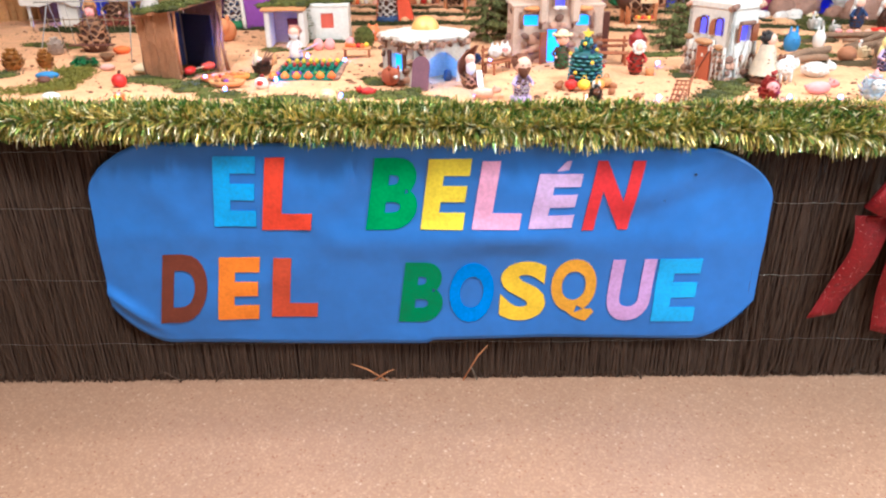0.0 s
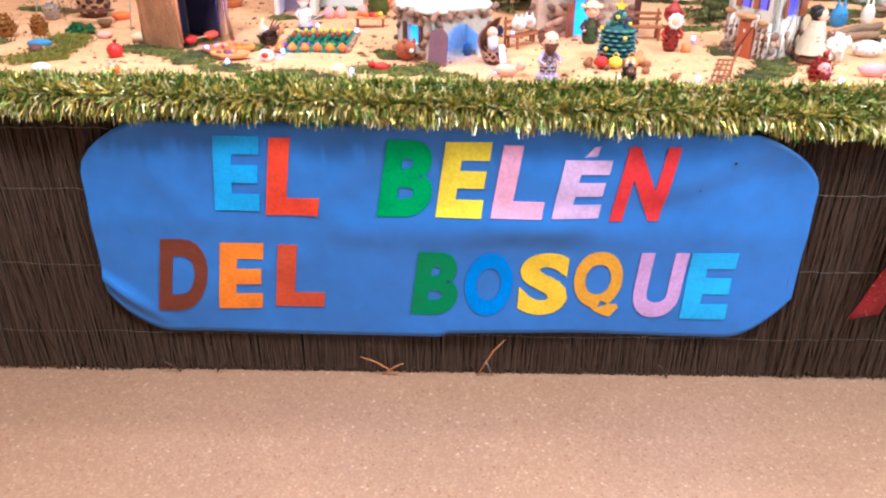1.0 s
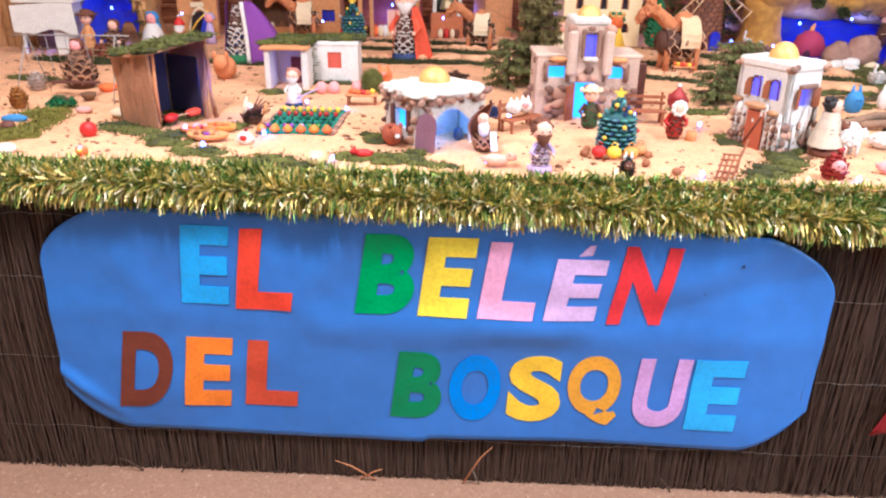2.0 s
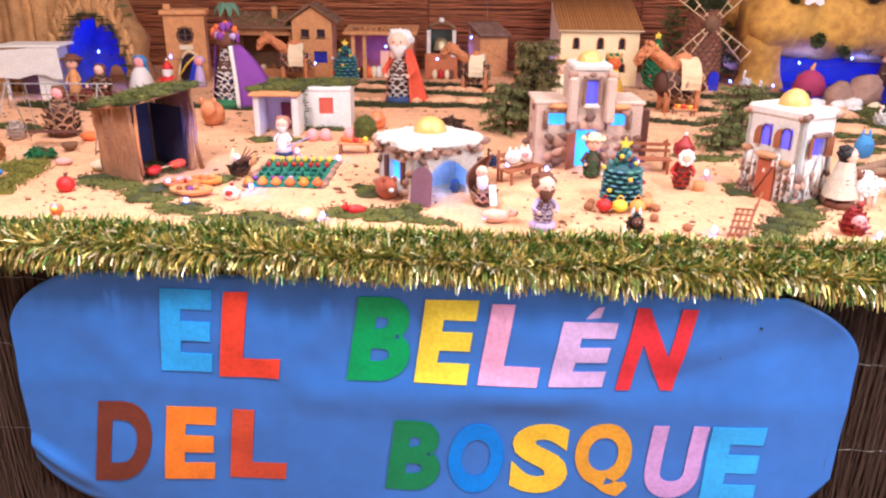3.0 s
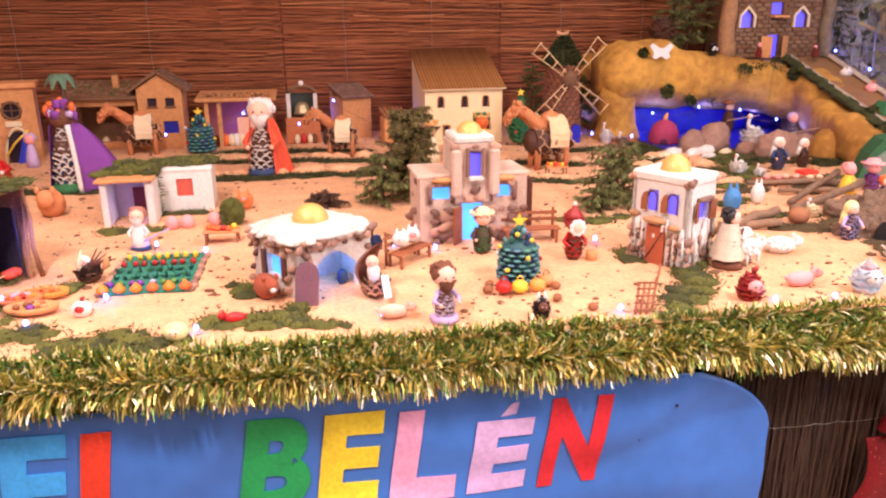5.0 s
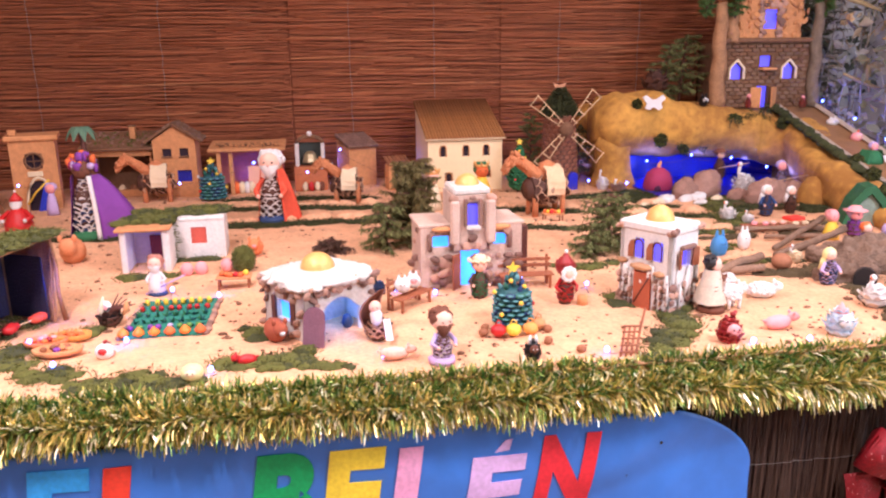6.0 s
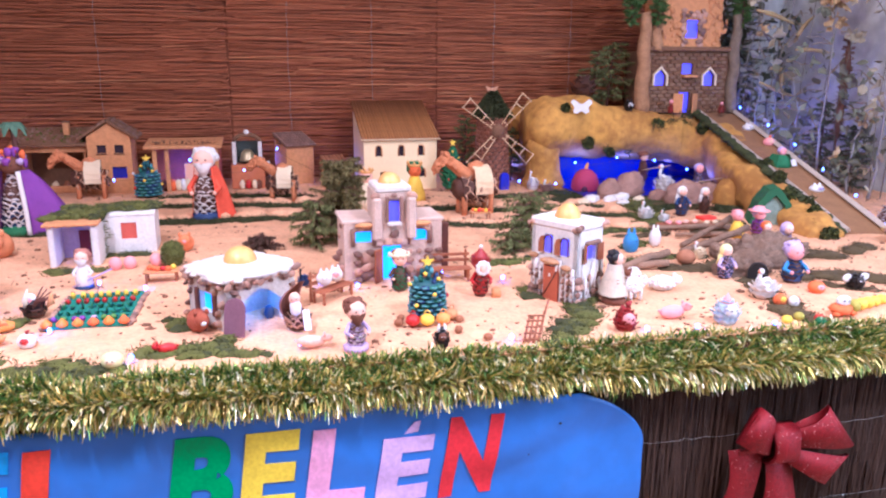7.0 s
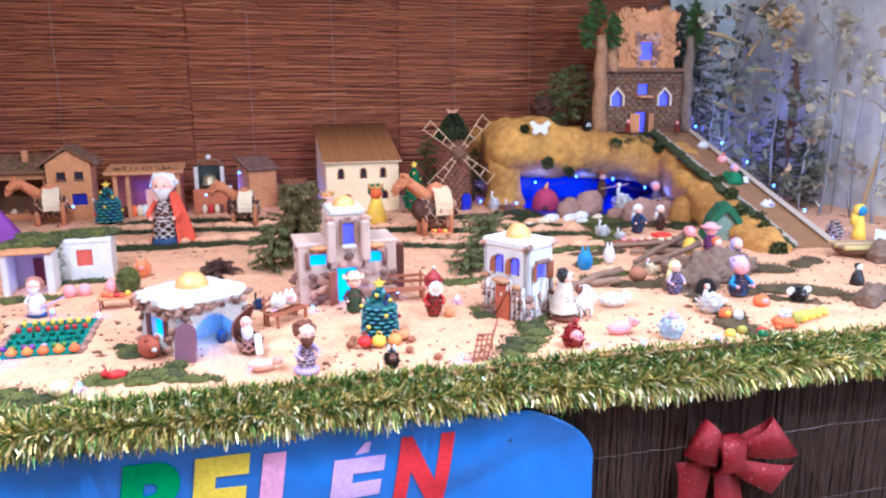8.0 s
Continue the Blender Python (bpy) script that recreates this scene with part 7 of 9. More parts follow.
def ball_toy(name, label, x, y, w, h, mt, face=None, topm=None, top=None, rz=0.0, z=G, rough=True):
    """A round toy, such as a painted cone ball with a face disc and a cap."""
    mb = MB()
    if rough:
        scales(mb, (0, 0, 0.0), h * (0.8 if top else 0.98), w * 0.48, mt, mt, 9, 0.2, 0.45, 0.45, 0.2, mt)
    else:
        mb.ball((0, 0, h * 0.40), (w * 0.48, w * 0.46, h * 0.42), mt, 14, 10)
    if face:
        mb.ball((0, -w * 0.30, h * 0.48), (w * 0.27, w * 0.20, h * 0.20), face, 10, 7)
        for s in (-1, 1):
            mb.ball((s * w * 0.10, -w * 0.48, h * 0.54), w * 0.035, WHITE if face in (BLACK, BROWN) else BLACK, 6, 4)
    if top == "point":
        mb.lathe([(w * 0.22, 0), (w * 0.12, h * 0.14), (0.0006, h * 0.32)], (0, 0, h * 0.68), topm, 9)
    if top == "knob":
        mb.tube([(0, 0, h * 0.7), (w * 0.06, 0, h * 0.9), (w * 0.2, 0, h)], [w * 0.08, w * 0.12, w * 0.05], topm, 7)
    if top == "ears":
        for s in (-1, 1):
            mb.tube([(s * w * 0.14, 0, h * 0.55), (s * w * 0.20, 0, h * 0.8), (s * w * 0.16, 0, h)], [w * 0.08, w * 0.10, w * 0.04], topm, 7)
    if top == "wings":
        for s in (-1, 1):
            mb.ball((s * w * 0.5, 0, h * 0.62), (w * 0.30, w * 0.06, h * 0.20), topm, 9, 6)
    return solid(name, mb, x, y, z - 0.001, rz, label, "figurine", "figurines on the sand")


def bird(name, label, x, y, w, h, mt, headm=None, beak=ORANGE, z=G, rz=0.0, neck=True):
    mb = MB()
    scales(mb, (0, 0, 0), h * 0.62, w * 0.52, mt, mt, 9, 0.22, 0.30, 0.4, 0.12, mt)
    mb.tube([(-w * 0.15, 0, h * 0.45), (-w * 0.25, 0, h * 0.72), (-w * 0.20, 0, h * 0.90)], [w * 0.10, w * 0.075, w * 0.08], headm or mt, 8)
    mb.ball((-w * 0.22, -w * 0.03, h * 0.92), w * 0.12, headm or mt, 9, 6)
    mb.lathe([(w * 0.05, 0), (0.0006, w * 0.16)], (-w * 0.32, -w * 0.06, h * 0.88), beak, 6)
    return solid(name, mb, x, y, z - 0.001, rz, label, "figurine", "toy birds on the sand")


def cone_tree(x, y, h, w, label, mt=TEAL):
    ob = thing("christmas_tree", x, y, G - 0.001, R.uniform(0, 60), label, "model tree", "small christmas trees")
    mb = MB()
    rim = mat("pale_teal_rim", (92, 146, 150), 0.6, 0.3, 40) if mt == TEAL else mt
    if mt == TEAL:
        shades = (mt, mt, NAVY, mat("sea_green_paint", (52, 112, 92), 0.6, 0.3, 40))
        rows = 7
        for j in range(rows):  # stacked rows of rounded scales
            m = 11
            for k in range(m):
                a = 2 * math.pi * (k + 0.5 * (j % 2)) / m
                rad = w * (0.385 - 0.008 * j)
                mb.ball((rad * math.cos(a), rad * math.sin(a), h * (0.09 + 0.074 * j)), (w * 0.125, w * 0.125, h * 0.031), R.choice(shades), 9, 6, 0.08)
                mb.ball((rad * 1.14 * math.cos(a), rad * 1.14 * math.sin(a), h * (0.102 + 0.074 * j)), (w * 0.085, w * 0.085, h * 0.015), rim, 8, 5, 0.08)
        mb.lathe([(w * 0.34, h * 0.06), (w * 0.36, h * 0.3), (w * 0.32, h * 0.58), (w * 0.16, h * 0.64)], (0, 0, 0), mt, 14)
        for k in range(15):  # small upright knobs narrowing to the top
            a, q = 2.4 * k, w * (0.27 - 0.017 * k)
            zz = h * (0.58 + 0.019 * k)
            mb.tube([(q * math.cos(a), q * math.sin(a), zz - h * 0.04), (q * 1.15 * math.cos(a), q * 1.15 * math.sin(a), zz + h * 0.02), (q * 1.3 * math.cos(a), q * 1.3 * math.sin(a), zz + h * 0.065)], [w * 0.060, w * 0.066, w * 0.030], R.choice(shades + (rim,)), 7)
    else:
        scales(mb, (0, 0, h * 0.06), h * 0.56, w * 0.56, mt, rim, 11, 0.22, 0.22, 0.30, 0.34, None, 1.15)
        scales(mb, (0, 0, h * 0.58), h * 0.28, w * 0.34, mt, rim, 8, 0.25, 0.55, 0.2, 0.34, None, 1.1)
    part("crown", mb, ob, "painted pine cone crown")
    part("trunk", MB().tube([(0, 0, 0), (0, 0, h * 0.12)], w * 0.10, WOODD, 8), ob)
    star = []
    for k in range(10):
        a, r = math.pi / 2 + k * math.pi / 5, w * (0.17 if k % 2 == 0 else 0.075)
        star.append((r * math.cos(a), r * math.sin(a)))
    s = part("star", MB().prism(star[::-1], facing(0, -0.003, 0), 0.006, YELLOW), ob, "yellow felt star")
    s.location, s.rotation_euler = (0, 0, h * 0.92), (0, 0, -ob.rotation_euler.z)
    for k in range(9):
        a, f = 2.4 * k + 3.6, 0.2 + 0.08 * k
        r = w * (0.50 - 0.06 * f if f < 0.66 else 0.26) + 0.002
        part("bauble", MB().ball((r * math.cos(a), r * math.sin(a), h * (0.10 + 0.8 * f)), w * 0.055, R.choice((YELLOW, YELLOW, WHITE, RED)), 8, 6), ob)
    return ob


# figures near the front
figure("bearded_figurine", "pine cone figurine with brown hair and beard on pink cloth", 0.250, 2.068, 0.110, 0.058, WHITE, LILAC, SKIN, BROWN, BROWN, None, None, None, LILAC, foot=LILAC, hs=0.42, fine=12, rz=18)
def leaf_figurine(x, y, rz, label):
    mb = MB()
    scales(mb, (0, 0, 0.001), 0.034, 0.036, CONE, CONET, 12, 0.30, 0.20, 0.2, 0.34, None, 1.3)
    n, rows, vs = 9, 12, []
    for j in range(rows + 1):
        f = j / rows
        wide = 0.024 * math.sin(math.pi * (0.26 + 0.70 * f)) + 0.002
        bend = -0.020 * math.sin(math.pi * f * 0.9) + 0.020 * f ** 3
        for k in range(n):
            a = radians(-30 + 240 * k / (n - 1))
            vs.append((bend + wide * math.cos(a), 0.004 + wide * 0.75 * math.sin(a), 0.012 + 0.102 * f))
    m0 = len(vs)
    vs += [(px * 0.94 + 0.001, py * 0.92, pz) for px, py, pz in vs]
    fs = []
    for j in range(rows):
        for k in range(n - 1):
            q = j * n + k
            fs += [[q, q + 1, q + n + 1, q + n], [m0 + q + n, m0 + q + n + 1, m0 + q + 1, m0 + q]]
        for k in (0, n - 1):
            q = j * n + k
            fs.append([q, q + n, m0 + q + n, m0 + q])
    mb.add(vs, fs, mat("brown_leaf", (142, 92, 72), 0.85, 0.35, 40, bump=0.7, dist=0.003), True)
    mb.ball((-0.004, -0.012, 0.078), (0.014, 0.013, 0.015), SKIN, 10, 7)
    mb.lathe([(0.003, -0.040), (0.012, -0.026), (0.014, -0.006), (0.008, 0.004)], (-0.002, -0.016, 0.070), WHITE, 10, 0.08, 1, 0.7)
    for s in (-1, 1):
        mb.ball((-0.004 + s * 0.005, -0.0245, 0.080), 0.0014, BLACK, 5, 4)
    mb.box((0.024, -0.030, 0.030), (0.016, 0.003, 0.052), WHITE, 12, 0.0008, -42)
    return solid("hooded_figurine", mb, x, y, G - 0.001, rz, label, "figurine", "figurines on the sand")


leaf_figurine(0.128, 2.228, -6, "pine cone figurine under a curled brown leaf with a white card")
figure("hat_figurine", "pine cone figurine with a pale frilly hat", 0.413, 2.467, 0.113, 0.062, CONE, GREEN, SKIN, BROWN, None, "frill", CREAM, None, CONE, hs=0.38, fine=11)
figure("red_figurine", "red pine cone figurine with white beard and pointed hood", 0.621, 2.385, 0.128, 0.060, REDD, RED, REDD, REDD, None, "point", REDD, None, RED, hs=0.36, prop="flower")
figure("shepherd_figurine", "shepherd figurine with black hair in a wide cream cloak", 0.955, 2.262, 0.136, 0.068, BROWN, CORKD, SKIN, BLACK, None, None, None, mat("cream_wool", (204, 188, 166), 0.9, 0.25, 40, bump=0.6), None, length=0.78, foot=BROWN, hs=0.29, rz=62)
figure("gardener_figurine", "white bearded gardener figurine with a rake by the garden", -0.441, 2.672, 0.104, 0.052, NAVY, NAVY, SKIN, mat("hat_brown", (168, 112, 96), 0.85), WHITE, None, None, None, WHITE, hs=0.38, robe=WHITE, foot=NAVY, prop="rake")
figure("striped_hood_figurine", "pine cone figurine in a pale yellow hood", 1.371, 2.395, 0.100, 0.058, NAVY, LILAC, SKIN, None, None, "hood", mat("pale_yellow_felt", (232, 220, 150), 0.85), None, LILAC)
figure("boy_figurine", "blue pine cone figurine with a pink round face", 1.540, 2.32, 0.116, 0.078, NAVY, NAVY, PINK, LILAC, None, None, None, None, BLUE, hs=0.44)
# kings and figures further back
figure("red_king_figurine", "tall king figurine with white beard and orange-red cloak", -0.186, 3.58, 0.272, 0.128, CONE, WHITE, SKIN, WHITE, WHITE, None, None, mat("coral_felt", (232, 92, 60), 0.8, 0.15, 40), mat("coral_felt", (232, 92, 60)), foot=NAVY, rz=-6, flare=0.85, fine=10)
figure("purple_king_figurine", "tall king figurine with snowy cone body and purple cloak", -0.825, 3.42, 0.280, 0.130, NAVY, WHITE, BROWN, None, None, "plume", PURPLE, PURPLE, None, foot=GREEN, rz=-4, flare=1.6, trim=WHITE, fine=12, hs=0.25)
figure("yellow_king_figurine", "king figurine in yellow with orange hair and gold crown", 0.694, 3.76, 0.198, 0.11, YELLOW, YELLOW, ORANGE, GREEN, None, "crown", GOLD, robe=YELLOW)
figure("yellow_figurine", "yellow figurine with a gold crown behind the villa", 0.47, 3.70, 0.180, 0.09, YELLOW, YELLOW, SKIN, None, None, "crown", GOLD, robe=CREAM)
figure("angel_figurine", "white and pale blue angel figurine beside the cave", -1.285, 3.70, 0.150, 0.125, WHITE, WHITE, PINK, BLUE, None, "hood", BLUE, robe=WHITE)
figure("red_hat_figurine", "bearded red and white figurine sitting on the sand", -1.129, 3.60, 0.145, 0.115, RED, RED, WHITE, None, WHITE, "point", RED, None, RED, robe=RED)
figure("lilac_figurine", "small figurine with a pink round face", -1.117, 3.93, 0.128, 0.055, LILAC, LILAC, PINK, LILAC, None, None, None, robe=LILAC)
figure("cave_figurine", "figurine with dark hair standing in front of the cave", -1.497, 3.56, 0.165, 0.06, CORK, CORK, SKIN, BROWN, None, "brim", BROWN, None, CORK, robe=CORK)
figure("kneeling_figurine", "brown pine cone figurine kneeling in front of the cave", -1.40, 3.58, 0.130, 0.11, CONE, CONET, SKIN, BROWN, None, None, None, None, CONE)
figure("cone_figurine", "brown pine cone figurine with a pink face on the swing", -1.185, 2.86, 0.150, 0.145, CONE, CONET, PINK, BROWN, None, None, None, hs=0.26, fine=11)
# the villagers by the pool
figure("fisher_figurine", "fisher figurine with a rod by the pool", 1.86, 3.86, 0.135, 0.07, CONE, BROWN, SKIN, BROWN, None, "brim", BROWN, prop="rod", z=G + 0.055)
figure("fisher_figurine", "fisher figurine with a pink round face by the pool", 2.02, 3.62, 0.130, 0.06, NAVY, LILAC, PINK, LILAC, None, None, None, prop="rod", z=G + 0.03)
mb = MB().lathe([(0.060, 0), (0.068, 0.020), (0.066, 0.055), (0.052, 0.088), (0.028, 0.108), (0.012, 0.114)], (0, 0, 0), MAGENTA, 18, 0.03)
mb.tube([(0, 0, 0.108), (0.002, 0, 0.126), (0.010, 0, 0.144)], [0.012, 0.010, 0.004], mat("tan_knob", (204, 140, 84), 0.8), 8)
mb.ball((-0.022, -0.052, 0.020), (0.020, 0.016, 0.020), mat("dark_plum", (72, 28, 60), 0.85), 10, 7)
solid("magenta_figurine", mb, 1.575, 3.90, G - 0.001, 0, "magenta felt dome figurine with a tan topknot", "figurine", "figurines on the sand")
figure("woman_figurine", "figurine in navy with white headscarf", 1.735, 3.27, 0.118, 0.07, NAVY, NAVY, SKIN, None, None, "hood", WHITE, None, NAVY)
figure("woman_figurine", "figurine in dark robe with white scarf", 1.86, 3.30, 0.105, 0.06, BLACK, BROWN, SKIN, None, None, "hood", WHITE)
figure("villager_figurine", "villager figurine with pink cap and yellow dress", 1.735, 2.88, 0.095, 0.062, YELLOW, YELLOW, PINK, PINK, None, None, None, robe=YELLOW, hs=0.42)
figure("villager_figurine", "villager figurine in purple with a lilac flower hat", 1.83, 2.89, 0.100, 0.07, PURPLE, PURPLE, PINK, LILAC, None, "brim", PINK, hs=0.46)
figure("villager_figurine", "villager figurine with orange scarf", 1.755, 2.74, 0.080, 0.058, NAVY, PURPLE, SKIN, ORANGE, None, None, None, hs=0.42)
figure("villager_figurine", "villager figurine with grey hood", 1.80, 2.69, 0.085, 0.052, GREYROCK, LILAC, SKIN, None, None, "hood", LILAC, hs=0.46)
figure("parrot_figurine", "yellow and blue felt parrot figurine", 2.52, 2.90, 0.140, 0.064, YELLOW, YELLOW, BLUE, None, None, "hood", YELLOW, robe=YELLOW)
figure("sailor_figurine", "black and white figurine beside the boat", 1.992, 2.345, 0.066, 0.048, BLACK, BLACK, WHITE, BLACK, None, None, None, robe=BLACK)
# castle guards and walkers on the ramp
figure("guard_figurine", "small pink guard figurine by the castle door", 2.08, 4.03, 0.070, 0.04, REDD, REDD, PINK, None, None, None, None, z=1.168)
figure("guard_figurine", "small red guard figurine by the castle door", 2.37, 4.03, 0.060, 0.05, REDD, BROWN, PINK, None, None, None, None, z=1.165)
ball_toy("walker_figurine", "small white clay lamb figurine on the ramp", 2.42, 3.86, 0.060, 0.044, WHITE, WHITE, WHITE, "ears", z=1.090, rough=False)
ball_toy("walker_figurine", "small pink clay figurine on the ramp", 2.40, 3.66, 0.055, 0.052, PINK, SKIN, ORANGE, "knob", z=1.035, rough=False)
figure("walker_figurine", "green winged figurine with a pink face holding a white card", 2.315, 3.44, 0.085, 0.10, GREEN, GREEN, PINK, LILAC, None, None, None, z=0.968, robe=GREEN, prop="paper", cloak=GREEN, flare=0.95, hs=0.42)
ball_toy("walker_figurine", "small white clay lamb figurine on the ramp", 2.30, 3.18, 0.065, 0.042, WHITE, LILAC, WHITE, "ears", z=0.895, rough=False)
# beasts
camel(-0.735, 4.13, 1.0, 8, "cork and pine cone camel with a cream saddle cloth")
camel(0.115, 3.90, 0.92, -8, "cork and pine cone camel with a cream saddle cloth")
camel(0.90, 3.50, 1.15, 10, "tall cork and pine cone camel carrying a cream cloth", mat("tan_cloth", (222, 190, 148), 0.9, 0.2, 40, bump=0.6))
animal("sheep_figurine", "white woolly sheep figurine", 1.020, 2.272, 0.080, 0.062, WHITE, WHITE, 190, wool=True)
animal("sheep_figurine", "white woolly sheep figurine", 1.142, 2.332, 0.10, 0.060, WHITE, WHITE, 165, wool=True, legs=False)
animal("sheep_figurine", "white woolly sheep figurine lying by the logs", 1.075, 2.40, 0.07, 0.05, WHITE, BROWN, 30, wool=True)
animal("piglet_figurine", "pink clay piglet figurine lying down", 1.050, 2.115, 0.10, 0.050, PINK, PINK, 185, snout=PINK, legs=False)
animal("piglet_figurine", "pale pink clay pig figurine lying down", 0.159, 2.10, 0.088, 0.040, mat("pale_pink_clay", (240, 190, 170), 0.8), None, 175, legs=False)
animal("dog_figurine", "orange-brown dog figurine resting by the domed house", -0.098, 2.250, 0.115, 0.078, mat("fox_orange", (158, 80, 52), 0.85, 0.25, 40), None, 108, snout=WHITE, legs=False)
animal("lobster_figurine", "bright red clay crab figurine on the moss", -0.157, 2.125, 0.058, 0.036, RED, RED, 10, legs=False)
animal("pig_figurine", "orange clay pig figurine", -0.212, 3.05, 0.062, 0.084, mat("peach_clay", (230, 138, 86), 0.85, 0.15, 40), None, 90, snout=PINK, legs=False)
animal("donkey_figurine", "tan clay beast figurine behind the bark stall", -0.775, 3.06, 0.11, 0.125, mat("tan_clay", (206, 134, 88), 0.8), None, 90, legs=False)
for dx, dy, dz in ((-0.392, 2.845, 0), (-0.352, 2.85, 0.0), (-0.278, 2.86, 0.004)):
    ball_toy("pink_flower", "pink felt flower head standing by the hut", dx, dy, 0.040, 0.050, PINK, None, PINK, None, z=G + dz, rough=False)
ball_toy("blue_cat_figurine", "sitting blue felt cat figurine", 1.236, 2.73, 0.056, 0.088, BLUE, BLUE, BLUE, "ears", rough=False)
ball_toy("rabbit_figurine", "white rabbit figurine with long ears", 1.362, 2.80, 0.044, 0.080, WHITE, WHITE, WHITE, "ears", rough=False)
ball_toy("black_bird_figurine", "black cone ball bird with white feather ears", 0.437, 2.040, 0.038, 0.056, BLACK, BROWN, WHITE, "ears")
ball_toy("red_ball_figurine", "dark red cone ball figurine with a pink face", 0.885, 2.052, 0.060, 0.074, REDD, PINK, REDD, "knob")
ball_toy("snow_figurine", "pale blue frosted cone figurine with pointed hat", 1.150, 2.05, 0.068, 0.080, mat("frost_blue", (196, 210, 222), 0.7), WHITE, PINK, "point")
ball_toy("mouse_figurine", "white mouse figurine on the bench", 0.204, 2.418, 0.044, 0.046, WHITE, WHITE, WHITE, "ears", z=G + 0.045, rough=False)
ball_toy("mouse_figurine", "white mouse figurine on the bench", 0.236, 2.449, 0.042, 0.046, WHITE, PINK, WHITE, "ears", z=G + 0.045, rough=False)
ball_toy("apple", "shiny red apple on the sand", -0.865, 2.255, 0.044, 0.048, RED, None, BROWN, "knob", rough=False)
ball_toy("pale_ball_figurine", "pale green round face figurine at the tinsel", -0.252, 2.065, 0.048, 0.042, mat("pale_green", (214, 210, 150), 0.7), CREAM, None, None, rough=False)
ball_toy("fruit_ball", "orange fruit ball at the tinsel", -0.80, 2.09, 0.030, 0.030, ORANGE, YELLOW, None, None, rough=False)
ball_toy("clay_ball", "round brown clay ball", 1.344, 2.565, 0.062, 0.060, mat("clay_brown", (168, 112, 78), 0.8), None, None, None, rough=False)
ball_toy("gold_bush_figurine", "golden brown spiky cone figurine", -1.308, 2.53, 0.070, 0.068, mat("gold_cone", (150, 98, 38), 0.6, 0.4, 60), None, None, None)
ball_toy("gold_bush_figurine", "golden brown spiky cone figurine", -1.215, 2.550, 0.055, 0.062, mat("gold_cone", (150, 98, 38)), None, None, None)
ball_toy("frosted_cone", "small pale grey frosted pine cone", -1.30, 2.80, 0.06, 0.06, mat("grey_frost", (186, 172, 162), 0.8, 0.3, 60), None, None, None)
ball_toy("chestnut", "shiny brown chestnut on the sand", -1.10, 2.30, 0.040, 0.030, WOODD, None, None, None, rough=False)
bush(0.029, 3.01, 0.050, 0.120, "low heap of brown dry heather twigs on the sand", HEATHER, 500)
ball_toy("owl_figurine", "black owl figurine with white eyes on the hill", 1.852, 4.04, 0.055, 0.060, BLACK, WHITE, BLACK, "ears", z=1.185)
ball_toy("pine_cone", "brown pine cone lying on the hill", 1.66, 4.18, 0.14, 0.10, CONE, None, None, None, z=1.255)
ball_toy("swallow_figurine", "black bird figurine with white wings", 1.676, 2.23, 0.055, 0.058, BLACK, BLACK, WHITE, "wings")
ob = thing("caterpillar_figurine", 1.481, 2.055, G - 0.001, 0, "orange and yellow clay ball caterpillar figurine", "figurine", "figurines on the sand")
part("body", MB().ball((0, 0, 0.014), (0.031, 0.026, 0.016), ORANGE, 14, 10, 0.08), ob, "orange clay lump")
part("face", MB().ball((0.002, -0.004, 0.036), (0.020, 0.012, 0.015), WHITE, 12, 8), ob, "round white face")
for s in (-1, 1):
    part("eye", MB().ball((0.002 + s * 0.007, -0.016, 0.040), 0.0026, BLACK, 6, 4), ob)
    part("foot", MB().ball((s * 0.024, -0.016, 0.006), (0.010, 0.010, 0.006), ORANGE, 7, 5), ob)
for k in range(5):
    part("segment", MB().ball((0.048 + 0.030 * k, 0.008 + 0.010 * k, 0.017 - 0.001 * k), (0.018 - 0.001 * k, 0.015, 0.017 - 0.001 * k), YELLOW if k else mat("olive_clay", (170, 160, 60), 0.7), 12, 8, 0.06), ob, "yellow clay ball" if k else "olive clay ball")
ball_toy("orange_figurine", "orange and pink clay figurine", 1.543, 2.22, 0.050, 0.044, ORANGE, PINK, None, None, rough=False)
for x, y, c in ((1.30, 2.02, YELLOW), (1.345, 2.035, mat("olive_clay", (170, 160, 60))), (1.385, 2.012, RED), (1.375, 1.995, GREEN)):
    ball_toy("fruit", "small bright clay fruit at the tinsel", x, y, 0.028, 0.026, c, None, None, None, rough=False)
ball_toy("chick_figurine", "yellow and white chick figurine", 1.372, 2.145, 0.036, 0.042, ORANGE, YELLOW, None, None, rough=False)
ball_toy("chick_figurine", "small white chick figurine", 1.402, 2.130, 0.030, 0.036, WHITE, WHITE, None, None, rough=False)
ball_toy("plate_figurine", "white round toy with a red mark", -0.456, 2.215, 0.040, 0.042, WHITE, RED, REDD, "knob", rough=False)
ball_toy("white_pebble", "white shell at the tinsel edge", -0.98, 2.09, 0.05, 0.03, WHITE, None, None, None, rough=False)
bird("goose_figurine", "white cone goose figurine with curled neck", 1.373, 2.215, 0.072, 0.082, WHITE, WHITE)
bird("swan_figurine", "white swan figurine by the pool", 1.90, 3.72, 0.10, 0.155, WHITE, WHITE, z=G)
bird("hen_figurine", "white hen figurine on the moss", 1.555, 3.235, 0.065, 0.075, WHITE, WHITE)
bird("hen_figurine", "small white hen figurine", 1.60, 3.17, 0.045, 0.05, WHITE, WHITE)
bird("goose_figurine", "white goose figurine beside the windmill", 1.335, 3.99, 0.06, 0.10, WHITE, WHITE)
bird("duck_figurine", "small grey clay duck figurine", 1.39, 3.93, 0.07, 0.06, GREYROCK, WHITE)
